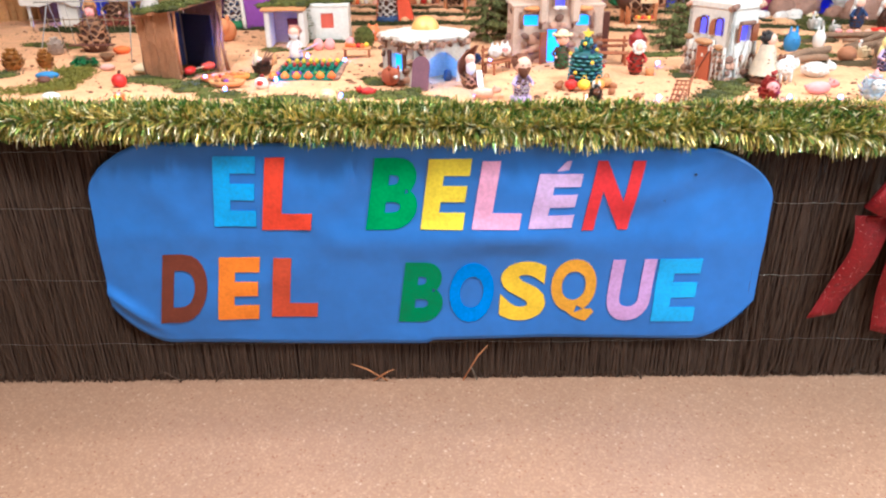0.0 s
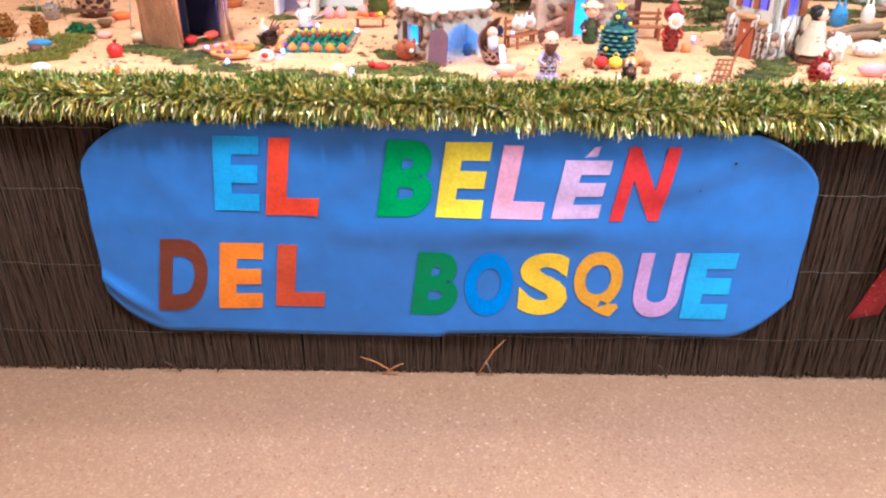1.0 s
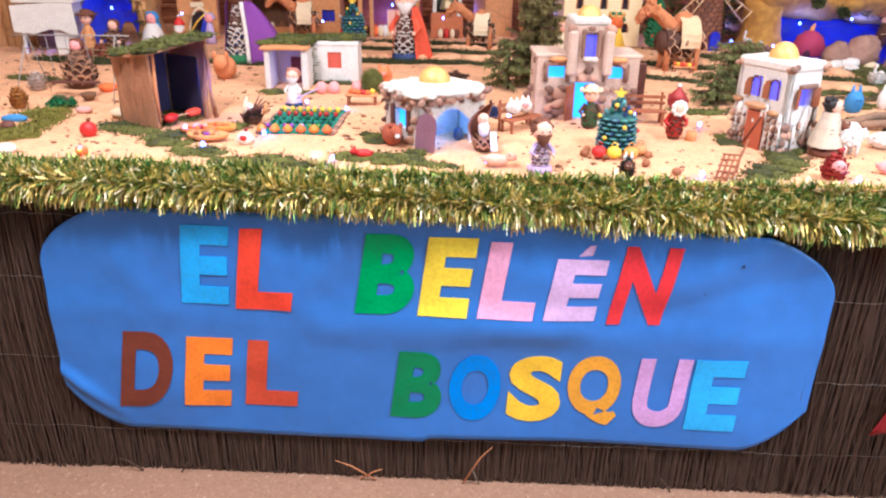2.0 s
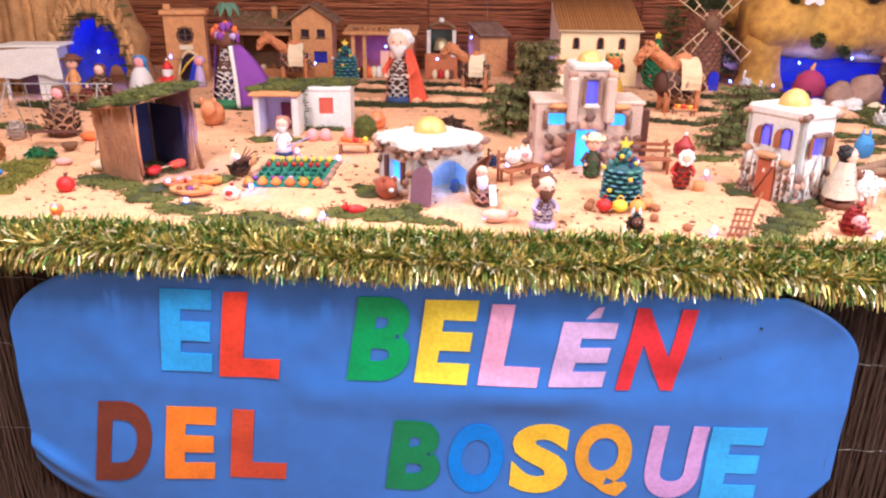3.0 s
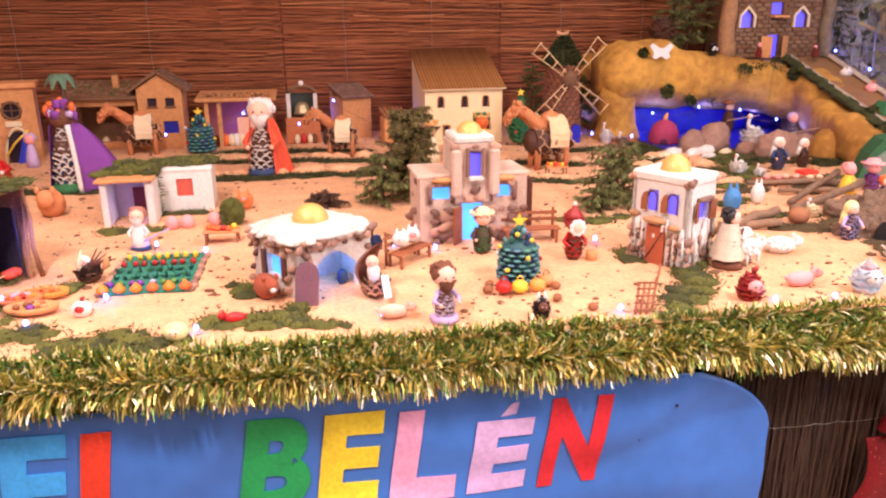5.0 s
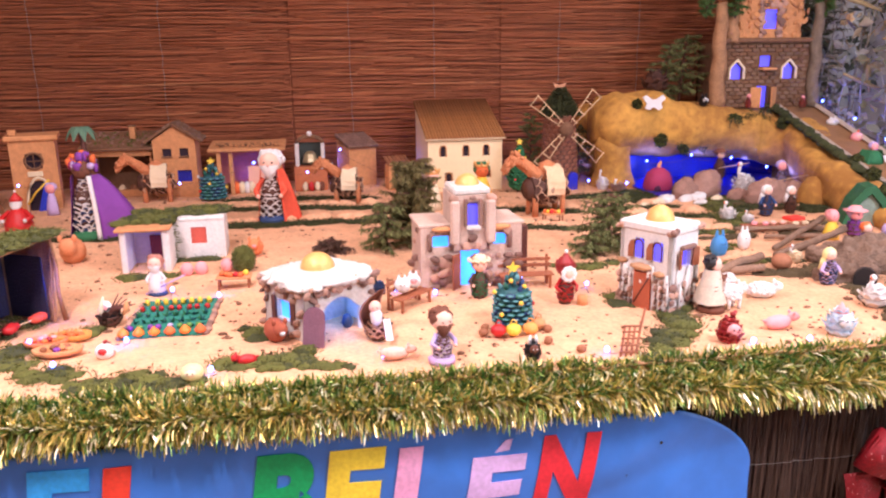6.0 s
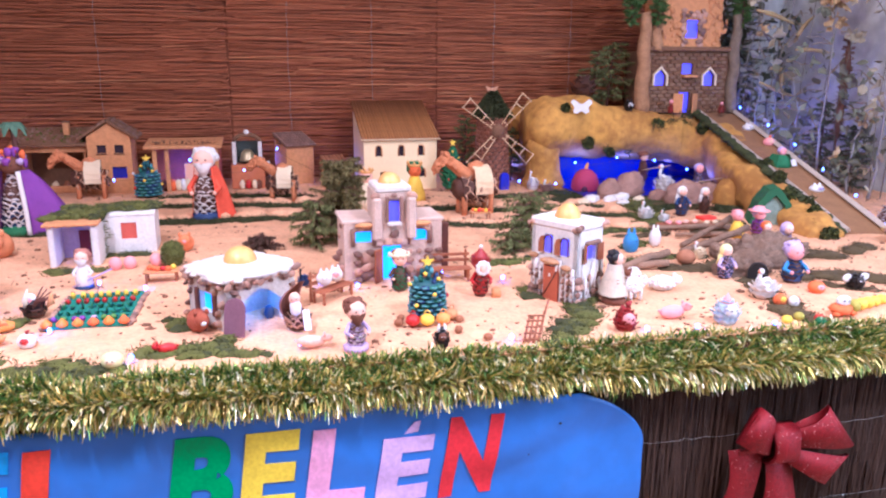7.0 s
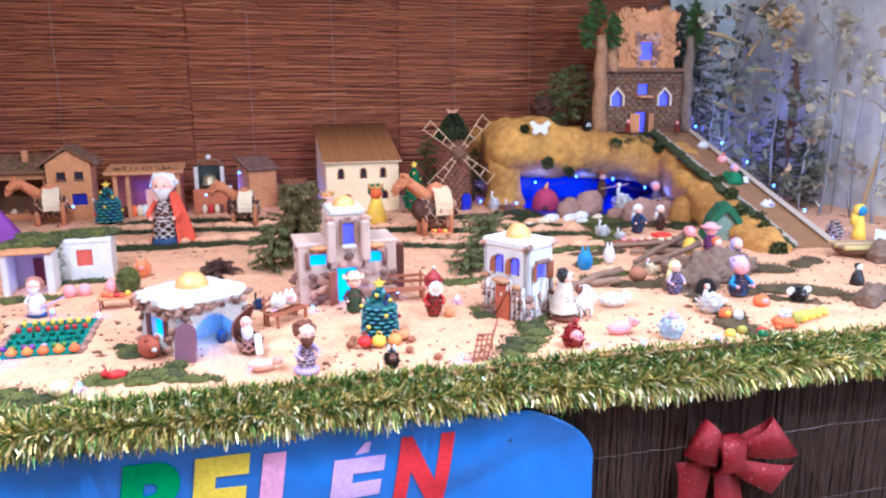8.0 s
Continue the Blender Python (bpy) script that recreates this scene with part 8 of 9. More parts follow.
bird("hen_figurine", "pale hen figurine among the villagers", 1.42, 2.62, 0.05, 0.06, CREAM, WHITE)
bird("toucan_figurine", "dark bird figurine behind the hooded figurine", 0.155, 2.56, 0.035, 0.055, NAVY, BLACK)
for x, y, h, w in ((-0.487, 4.12, 0.195, 0.125), (0.449, 2.258, 0.150, 0.100)):
    cone_tree(x, y, h, w, "teal painted pine cone christmas tree with baubles and star")
cone_tree(0.93, 4.02, 0.26, 0.105, "green painted pine cone tree behind the camel", GREEN)


# ---- ledges of plastered sand behind the moss rows ----
def ledge(path, w, h, seed):
    """A low lumpy bank of plastered sand along a path of (x, y)."""
    mb = MB()
    rr = random.Random(seed)
    for (ax, ay), (bx, by) in zip(path, path[1:]):
        n = max(2, int(math.hypot(bx - ax, by - ay) / 0.055))
        for k in range(n):
            t = (k + rr.random()) / n
            mb.ball((ax + (bx - ax) * t + rr.gauss(0, 0.006), ay + (by - ay) * t + rr.gauss(0, 0.008), G - 0.004), (rr.uniform(0.035, 0.060), w * rr.uniform(0.7, 1.1), h * rr.uniform(0.7, 1.15)), SAND, 14, 7, 0.06, 0.3)
    mb.v = [tuple(Vector(p) + 0.006 * noise.noise_vector(Vector(p) * 30)) for p in mb.v]
    return tagged(new("sand_ledge", mb.mesh("sand_ledge")), "low bank of plastered pale sand behind a moss strip", "sand ledge", "sand ledges", "stuff")


for k, (path, w, h) in enumerate((
        ([(-0.42, 3.61), (-0.15, 3.58), (0.05, 3.60), (0.30, 3.56)], 0.035, 0.026), ([(-0.40, 3.93), (-0.1, 3.90), (0.28, 3.84)], 0.035, 0.030),
        ([(0.60, 3.37), (0.74, 3.34), (0.90, 3.28)], 0.035, 0.026), ([(0.62, 3.70), (0.80, 3.67), (1.02, 3.59)], 0.035, 0.030), ([(1.18, 3.11), (1.34, 3.14), (1.46, 3.12)], 0.035, 0.024),
        ([(1.15, 3.39), (1.36, 3.44), (1.50, 3.40)], 0.035, 0.028), ([(1.22, 3.60), (1.44, 3.61)], 0.035, 0.024), ([(1.22, 2.71), (1.40, 2.73)], 0.030, 0.020))):
    ledge(path, w, h, 300 + k)


# ---- moss strips and greenery ----
for path, w in (
    ([(-0.42, 3.53), (-0.15, 3.50), (0.05, 3.52), (0.36, 3.47)], 0.055), ([(-0.44, 3.86), (-0.1, 3.83), (0.30, 3.76)], 0.050), ([(-0.42, 4.08), (-0.2, 4.10), (0.25, 4.0)], 0.045),
    ([(0.56, 3.30), (0.74, 3.27), (0.92, 3.20)], 0.05), ([(0.60, 3.62), (0.85, 3.58), (1.05, 3.50)], 0.05), ([(0.70, 2.72), (0.80, 2.70), (0.93, 2.74)], 0.045), ([(0.95, 3.85), (1.15, 3.82), (1.35, 3.86)], 0.06),
    ([(-1.05, 3.42), (-0.85, 3.40), (-0.62, 3.38)], 0.05), ([(-1.62, 3.40), (-1.40, 3.34), (-1.15, 3.34)], 0.045), ([(-1.5, 3.0), (-1.3, 2.95)], 0.05),
    ([(0.90, 2.29), (0.862, 2.265), (0.820, 2.16), (0.748, 2.07), (0.690, 2.00)], 0.056), ([(0.78, 2.42), (0.76, 2.36)], 0.05),
    ([(-0.86, 2.38), (-0.76, 2.31), (-0.66, 2.24), (-0.58, 2.15), (-0.46, 2.10)], 0.065), ([(-0.70, 2.28), (-0.60, 2.35), (-0.52, 2.40)], 0.05), ([(-0.22, 2.13), (-0.10, 2.14), (-0.02, 2.12)], 0.045), ([(-0.14, 2.27), (-0.18, 2.34)], 0.04), ([(-0.06, 2.19), (-0.02, 2.165)], 0.04),
    ([(-1.62, 3.40), (-1.45, 3.40), (-1.20, 3.38)], 0.05), ([(-1.40, 2.45), (-1.28, 2.42)], 0.06), ([(-0.58, 2.86), (-0.50, 2.84), (-0.44, 2.85)], 0.05), ([(-0.45, 3.04), (-0.33, 3.02)], 0.045), ([(-0.38, 2.09), (-0.30, 2.08)], 0.05), ([(-0.48, 2.06), (-0.42, 2.06)], 0.05),
    ([(1.20, 3.02), (1.34, 3.06), (1.46, 3.04)], 0.045), ([(1.15, 3.30), (1.38, 3.35), (1.52, 3.30)], 0.045), ([(1.22, 3.50), (1.48, 3.53)], 0.04), ([(1.70, 3.42), (1.94, 3.46)], 0.05), ([(1.04, 3.02), (1.16, 2.98)], 0.04), ([(1.18, 2.62), (1.32, 2.66), (1.45, 2.62)], 0.05), ([(1.24, 2.80), (1.36, 2.86)], 0.04), ([(1.52, 3.10), (1.58, 3.30), (1.66, 3.50), (1.80, 3.62)], 0.10), ([(1.36, 3.66), (1.46, 3.78), (1.40, 3.92)], 0.07), ([(1.95, 3.30), (2.05, 3.42)], 0.07)):
    far = path[0][1] > 3.1
    moss(path, w * (1.5 if far else 1.4), mt=DARKMOSS if far else None, ln=0.020 if far else 0.013)
moss([(-0.50, 2.07), (-0.42, 2.055), (-0.25, 2.05)], 0.06, "strip of dark green moss beside the tinsel")
moss([(-0.12, 2.10), (0.0, 2.09), (0.06, 2.075)], 0.04, "strip of dark green moss beside the tinsel")
for path, w in (([(1.44, 2.56), (1.43, 2.46), (1.42, 2.32), (1.40, 2.18), (1.37, 2.03)], 0.085), ([(1.60, 2.40), (1.80, 2.33), (1.90, 2.21), (2.02, 2.16)], 0.11), ([(1.78, 2.62), (1.93, 2.57)], 0.13), ([(1.60, 2.30), (1.72, 2.20)], 0.05), ([(1.98, 2.62), (2.12, 2.66)], 0.08), ([(1.25, 2.55), (1.38, 2.50), (1.50, 2.55)], 0.09), ([(1.55, 2.75), (1.72, 2.72)], 0.10), ([(1.60, 2.92), (1.74, 3.00), (1.90, 3.12)], 0.09), ([(1.30, 2.94), (1.52, 2.98)], 0.06), ([(1.76, 3.52), (1.96, 3.36)], 0.08), ([(1.70, 2.62), (1.86, 2.58)], 0.05)):
    moss(path, w, "strip of brownish olive moss on the sand", mat("olive_moss", (80, 66, 38), 0.95, 0.35, 25, island=0.4), 7000, None, 0.009)
moss([(-1.32, 2.15), (-1.13, 2.19), (-1.06, 2.24), (-1.05, 2.37), (-1.09, 2.46), (-1.13, 2.54)], 0.095, "thick mat of olive yellow moss on the sand", mat("yellow_moss", (112, 108, 36), 0.9, 0.35, 25, island=0.4), 9000, None, 0.020)
bush(0.298, 3.08, 0.300, 0.165, "bushy olive brown conifer sprig behind the villa", mat("olive_brown_needle", (104, 94, 50), 0.85, 0.4, 20, island=0.5, rnd=0.05), 3000, 0.02, crown=True)
bush(0.215, 3.02, 0.17, 0.15, "low dark green conifer sprig", PINE, 700)
bush(0.925, 2.86, 0.20, 0.20, "spreading olive green conifer sprig by the white house", PINE, 1100)
bush(0.845, 2.80, 0.09, 0.13, "low spreading green conifer sprig", PINE, 420)
mb = MB()
mb.ball((0, 0, 0.040), (0.032, 0.032, 0.040), MOSS, 14, 10, 0.08)
for _ in range(900):
    a, e = R.uniform(0, 6.283), math.asin(R.uniform(-0.9, 1))
    d = Vector((math.cos(a) * math.cos(e), math.sin(a) * math.cos(e), math.sin(e)))
    mb.blade(Vector((0, 0, 0.040)) + Vector((d.x * 0.031, d.y * 0.031, d.z * 0.039)), d * R.uniform(0.004, 0.009), 0.0026, R.choice((MOSS, PINE)), 0.001)
solid("ball_bush", mb, -0.229, 2.86, G - 0.002, 0, "round olive green moss ball bush beside the hut", "bush", "greenery on the display")
bush(0.37, 4.30, 0.15, 0.10, "small green sprig beside the cream house", PINE, 300)
bush(1.32, 4.30, 0.30, 0.12, "dark green sprig between windmill and hill", PINE, 500)
bush(1.08, 4.36, 0.36, 0.14, "dark green sprig behind the windmill", PINE, 600)
bush(-1.103, 2.575, 0.030, 0.060, "flat green paper grass tuft", mat("paper_grass", (34, 112, 62), 0.7, 0.3, 40, island=0.3), 220)


def palm(x, y, h):
    ob = thing("palm_tree", x, y, G, 0, "paper palm tree with dusty blue-green fronds", "model tree")
    part("trunk", MB().tube([(0, 0, -0.005), (0.01, 0, h * 0.5), (0.0, 0, h * 0.9)], [0.016, 0.012, 0.010], WOODD, 9), ob)
    for k in range(9):
        a = 2 * math.pi * k / 9 + 0.3
        mb, o, t = MB(), Vector((math.cos(a), math.sin(a), 0)), Vector((-math.sin(a), math.cos(a), 0))
        vs, fs = [], []
        for j in range(7):
            f = j / 6
            c = o * 0.066 * f + Vector((0, 0, h * 0.9 + 0.034 * math.sin(f * 2.6) - 0.055 * f * f))
            w = 0.020 * math.sin(math.pi * (0.12 + 0.85 * f)) + 0.001
            vs += [c - t * w + Vector((0, 0, -w * 0.4)), c, c + t * w + Vector((0, 0, -w * 0.4))]
        for j in range(6):
            for q in (0, 1):
                fs.append([3 * j + q, 3 * j + q + 1, 3 * j + q + 4, 3 * j + q + 3])
        part("frond", mb.add(vs, fs, mat("dusty_frond", (96, 130, 104), 0.75, 0.3, 40)), ob)


palm(-0.995, 4.02, 0.375)


# ---- small furniture and goods ----
def bench(x, y, rz, w, label):
    ob = thing("bench", x, y, G, rz, label, "bench", "wooden benches")
    for k in range(3):
        part("seat_slat", MB().box((0, -0.016 + 0.014 * k, 0.036), (w, 0.011, 0.004), WOOD), ob)
    for k in range(2):
        part("back_slat", MB().box((0, 0.024 + 0.003 * k, 0.054 + 0.016 * k), (w, 0.004, 0.009), WOOD, 0, 0.001, -8), ob)
    for sx in (-1, 1):
        for yy in (-0.018, 0.016):
            part("leg", MB().box((sx * w * 0.43, yy, 0.017), (0.007, 0.007, 0.036), WOOD), ob)
        part("back_post", MB().box((sx * w * 0.43, 0.028, 0.042), (0.007, 0.006, 0.085), WOOD), ob)


bench(0.226, 2.424, 44, 0.125, "small reddish brown wooden bench with mice on it")
bench(0.560, 2.545, -3, 0.150, "small reddish brown wooden bench by the villa")


def ladder_sled():
    ob = thing("sled", 0.648, 2.02, G, 0, "small brown stick sled standing upright in the sand", "sled")
    a, b = Vector((-0.026, 0.0, 0.0)), Vector((0.006, -0.006, 0.0))
    up = Vector((0.034, 0.062, 0.044))
    for p in (a, a.lerp(b, 0.33), a.lerp(b, 0.67), b):
        part("runner", MB().tube([p, p + up * (1.0 if p != b else 1.15)], 0.0027, WOOD, 6), ob)
    part("runner", MB().tube([b + up * 0.7, b + up * 1.55 + Vector((0.006, 0, 0.003))], 0.0026, WOOD, 6), ob, "long handle stick")
    for f in (0.10, 0.32, 0.54, 0.76, 0.95):
        part("rung", MB().tube([a + up * f - Vector((0.004, 0, -0.003)), b + up * f + Vector((0.004, 0, 0.003))], 0.0022, WOOD, 6), ob)
    part("leg", MB().tube([b + up, b + up + Vector((0.004, 0.016, -0.044))], 0.002, WOOD, 6), ob)


ladder_sled()


def garden():
    ob = thing("vegetable_garden", -0.360, 2.450, G, 0, "teal felt vegetable bed with pumpkins and stone edging", "garden bed")
    part("bed", MB().box((0, 0, 0.004), (0.180, 0.265, 0.010), mat("teal_felt", (38, 116, 98), 0.9, 0.25, 40), 0, 0.003), ob)
    for k in range(6):
        part("pumpkin", MB().lathe([(0.004, 0), (0.0125, 0.005), (0.013, 0.011), (0.006, 0.018), (0.002, 0.022)], (-0.085 + 0.034 * k, -0.128, 0.006), R.choice((ORANGE, ORANGE, mat("pumpkin", (226, 126, 40), 0.6))), 9), ob)
    for j in range(5):
        for k in range(8):
            x, y = -0.078 + 0.022 * k + R.uniform(-0.003, 0.003), -0.095 + 0.046 * j
            mb = MB()
            if j in (3,):
                mb.ball((x, y, 0.015), (0.007, 0.007, 0.008), RED, 7, 5)
            elif j == 4:
                mb.ball((x, y, 0.017), (0.007, 0.007, 0.010), YELLOW, 7, 5)
            elif j == 0:
                mb.ball((x, y, 0.015), (0.008, 0.008, 0.007), R.choice((LILAC, PURPLE, LEAFG)), 7, 5)
            for _ in range(9):
                mb.blade((x, y, 0.008), Vector((R.gauss(0, 0.6), R.gauss(0, 0.6), 1)).normalized() * R.uniform(0.012, 0.022), 0.005, R.choice((TEAL, GREEN)), 0.003)
            part("plant", mb, ob)
    for s in (-1, 1):
        for k in range(12):
            o = part("edging_stone", R.choice(PEBBLES), ob)
            o.location, o.scale = (s * 0.096 + R.uniform(-0.003, 0.003), -0.125 + 0.0225 * k, 0.004), (0.020, 0.020, 0.014)


garden()


def stand(x, y, rz, w, label, goods, top=ORANGE):
    ob = thing("market_table", x, y, G, rz, label, "table", "little market tables")
    part("tabletop", MB().box((0, 0, 0.034), (w, 0.05, 0.005), CORK, 0, 0.001), ob)
    for sx in (-1, 1):
        for sy in (-1, 1):
            part("leg", MB().box((sx * w * 0.42, sy * 0.018, 0.016), (0.005, 0.005, 0.033), WOOD), ob)
    for k in range(goods):
        part("fruit", MB().ball((-w * 0.4 + w * 0.8 * (k + 0.5) / goods + R.uniform(-0.003, 0.003), R.uniform(-0.015, 0.015), 0.042), 0.0085, R.choice((top, YELLOW, ORANGE, RED)), 8, 6), ob)


stand(-0.238, 2.685, 0, 0.095, "low wooden market table with orange fruit", 6)


def trays(x, y):
    ob = thing("cork_trays", x, y, G, 0, "three shallow cork trays of fruit beside the bark stall", "tray", "little market tables")
    for dx, dy, w, d, rim, goods in ((-0.034, 0.045, 0.046, 0.030, mat("orange_tray", (206, 116, 70), 0.8, 0.3, 40), (ORANGE, REDD, PINK)), (0.012, 0.075, 0.044, 0.026, mat("amber_tray", (206, 140, 60), 0.8, 0.3, 40), (YELLOW, ORANGE, CORK)), (0.010, -0.014, 0.052, 0.030, CORK, (TERRA, PURPLE, CORK))):
        mb = MB().lathe([(0.55, 0), (0.95, 0.35), (1.0, 1.0), (0.88, 1.0), (0.70, 0.45), (0.02, 0.40)], (0, 0, 0), rim, 16, 0.05)
        mb.v = [(dx + v[0] * w, dy + v[1] * d, 0.002 + v[2] * 0.017) for v in mb.v]
        tray = part("tray", mb, ob)
        for k in range(7):
            a, q = 2.4 * k, math.sqrt((k + 0.5) / 7) * 0.68
            part("fruit", MB().ball((dx + w * q * math.cos(a), dy + d * q * math.sin(a), 0.018), (0.008, 0.007, 0.006), R.choice(goods), 7, 5, 0.1), tray)


trays(-0.570, 2.262)
stand(0.885, 3.34, 0, 0.08, "small wooden table with yellow and red fruit", 7)


def twig_posy(x, y):
    ob = thing("twig_posy", x, y, G, 0, "dark pine cone with bent twigs and a pale seed husk", "pine cone")
    mb = MB()
    scales(mb, (0.012, 0, 0), 0.030, 0.036, BLACK, CONE, 10)
    part("cone", mb, ob)
    for k in range(5):
        f = 0.012 + 0.009 * k
        part("twig", MB().tube([(0.004 + 0.004 * k, 0.002 * k, 0.016), (0.012 + f * 0.5, 0, 0.040), (0.024 + f, 0.004, 0.074 - 0.007 * k)], [0.0032, 0.003, 0.0016], WOODD, 6), ob)
    husk = MB()
    husk.tube([(0.0, -0.004, 0.012), (-0.006, -0.006, 0.040), (0.004, -0.006, 0.072)], [0.003, 0.0075, 0.002], CREAM, 8)
    part("husk", husk, ob, "pale cream seed husk")
    part("husk", MB().tube([(0.034, 0.0, 0.012), (0.052, 0.0, 0.034), (0.054, 0.0, 0.056)], [0.004, 0.009, 0.003], CORK, 8), ob, "tan seed husk")


twig_posy(-0.515, 2.440)
ball_toy("egg_figurine", "small white egg figurine behind the dark cone", -0.530, 2.505, 0.034, 0.050, WHITE, PINK, None, None, rough=False)


def bowl(x, y, mt, label):
    solid("bowl", MB().lathe([(0.010, 0), (0.020, 0.010), (0.023, 0.022), (0.020, 0.022), (0.012, 0.010)], (0, 0, 0), mt, 14), x, y, G, 0, label, "bowl")


bowl(-1.071, 2.673, CORKD, "small brown wooden bowl on the sand")
solid("bread_basket", MB().lathe([(0.02, 0), (0.03, 0.012), (0.028, 0.02), (0.008, 0.026)], (0, 0, 0), ORANGE, 12), -1.075, 2.81, G, 0, "orange clay basket on the sand", "basket")
solid("clay_pebble", MB().ball((0, 0, 0.010), (0.024, 0.014, 0.011), mat("pink_grey_clay", (214, 168, 160), 0.8), 10, 6), -1.0, 2.50, G, 10, "pale pink clay pebble on the sand", "pebble")
solid("clay_pebble", MB().ball((0, 0, 0.014), (0.035, 0.03, 0.015), CREAM, 10, 6), -0.87, 2.46, G, 10, "cream clay lump on the sand", "pebble")
solid("fish_figurine", MB().ball((0, 0, 0.010), (0.035, 0.012, 0.012), BLUE, 10, 6), -1.13, 2.38, G, 10, "pale blue clay fish on the sand", "figurine")
solid("tree_stump", MB().lathe([(0.014, 0), (0.013, 0.024), (0.010, 0.025)], (0, 0, 0), CORK, 12), 0.660, 2.365, G, 0, "small cut log stump", "stump")
for x, y, m in ((0.399, 2.191, RED), (0.434, 2.188, YELLOW), (0.474, 2.190, mat("amber_clay", (222, 150, 70), 0.6)), (0.500, 2.215, CORK)):
    ob = thing("gift_bag", x, y, G, R.uniform(-20, 20), "tiny round gift bag under the tree", "gift", "gifts under the tree")
    part("bag", MB().lathe([(0.010, 0), (0.018, 0.008), (0.016, 0.020), (0.006, 0.026)], (0, 0, 0), m, 12), ob)
    part("handle", MB().tube([(0.007 * math.cos(a), 0, 0.026 + 0.010 * math.sin(a)) for a in np.linspace(0, math.pi, 7)], 0.0016, m, 5), ob)
for x, y in ((0.365, 2.195), (0.515, 2.19), (0.495, 2.12), (0.375, 2.225), (0.55, 2.06)):
    solid("chestnut", MB().ball((0, 0, 0.008), (0.012, 0.010, 0.009), TERRA, 8, 5, 0.1), x, y, G, R.uniform(0, 90), "small brown nut on the sand", "nut", "nuts under the tree")


def swing():
    ob = thing("swing_frame", -1.13, 2.72, G, 0, "swing frame of thin grey sticks over the cone figurine", "swing")
    for x in (-0.14, 0.16):
        for dy in (-0.10, 0.10):
            part("leg", MB().tube([(x, dy, 0), (x * 0.9, 0, 0.185)], 0.0018, GREYTWIG, 6), ob)
    part("crossbar", MB().tube([(-0.17, 0, 0.182), (0.19, 0, 0.186)], 0.0020, GREYTWIG, 6), ob)
    for x in (-0.07, -0.01, 0.05):
        part("cord", MB().tube([(x, 0, 0.184), (x + 0.006, 0.01, 0.04)], 0.0011, GREYTWIG, 5), ob)
    part("seat", MB().box((-0.01, 0.01, 0.042), (0.15, 0.03, 0.004), WOODD), ob)


swing()


# ---- rocks, logs and the bits by the pool ----
def rock(x, y, w, h, mt, label, z=G, d=None, rough=1.0):
    mb = MB()
    mb.ball((0, 0, h * 0.3), (w / 2, (d or w * 0.7) / 2, h * 0.7), mt, 40, 26, 0.02, 0.18)
    o = Vector((x * 9, y * 9, 0))
    mb.v = [tuple(Vector(p) * (1 + rough * (0.34 * noise.noise(Vector(p) * 18 + o) + 0.22 * noise.noise(Vector(p) * 48 + o) + 0.10 * noise.noise(Vector(p) * 110 + o)))) for p in mb.v]
    solid("rock", mb, x, y, z - 0.006, R.uniform(0, 40), label, "rock", "rocks by the pool")


for x, y, w, h in ((1.62, 3.72, 0.13, 0.10), (1.74, 3.76, 0.16, 0.125), (1.90, 3.52, 0.18, 0.115), (2.04, 3.56, 0.14, 0.10), (1.82, 3.62, 0.09, 0.06)):
    rock(x, y, w * 1.1, h * 0.95, GREYROCK, "rounded brownish grey rock in front of the pool", rough=0.4)
for x, y, w, h in ((1.455, 2.44, 0.17, 0.075), (1.58, 2.52, 0.20, 0.085), (1.70, 2.60, 0.20, 0.075), (1.52, 2.60, 0.14, 0.06), (1.86, 2.16, 0.11, 0.06), (1.93, 2.20, 0.09, 0.05), (2.35, 2.60, 0.16, 0.07)):
    rock(x, y, w, h, ROCKB, "rough brown bark rock")
# Flat black panel before the rock paints the shade of a hole.
solid("tunnel_mouth", MB().prism(arch(0.056, 0.054), facing(0, 0, 0), 0.02, BLACK), 1.452, 2.352, G, -32, "black panel painting the shade of a round tunnel mouth", "tunnel")
for (ax, ay, az), (bx, by, bz), r in (((1.06, 2.50, 0.815), (1.30, 2.60, 0.835), 0.018), ((1.10, 2.56, 0.81), (1.26, 2.52, 0.82), 0.014), ((1.36, 2.62, 0.825), (1.72, 2.80, 0.85), 0.016), ((1.42, 2.72, 0.82), (1.80, 3.02, 0.84), 0.014), ((1.46, 3.02, 0.815), (1.76, 2.96, 0.82), 0.012), ((1.50, 2.90, 0.81), (1.74, 2.86, 0.815), 0.012)):
    mb, n = MB(), 6
    pts = [Vector((ax, ay, az)).lerp(Vector((bx, by, bz)), k / n) + Vector((0, 0, R.uniform(-0.004, 0.004))) for k in range(n + 1)]
    o = Vector((ax, ay, G))
    mb.tube([p - o for p in pts], [r * R.uniform(0.6, 0.95) for _ in pts], mat("old_log", (136, 108, 86), 0.95, 0.4, 30, bump=0.9, dist=0.005), 8)
    solid("log", mb, ax, ay, G, 0, "weathered brown bark log on the sand", "log", "logs by the villagers")
solid("red_cloth", MB().box((0, 0, 0.01), (0.07, 0.05, 0.012), mat("vermilion", (226, 60, 44), 0.7), 0, 0.004), 1.79, 3.17, G, 10, "bright red cloth on a little table", "cloth")
solid("market_board", MB().box((0, 0, 0.006), (0.26, 0.09, 0.012), WOOD, 0, 0.003), 1.66, 3.06, G, -4, "flat wooden board with pink goods", "board")
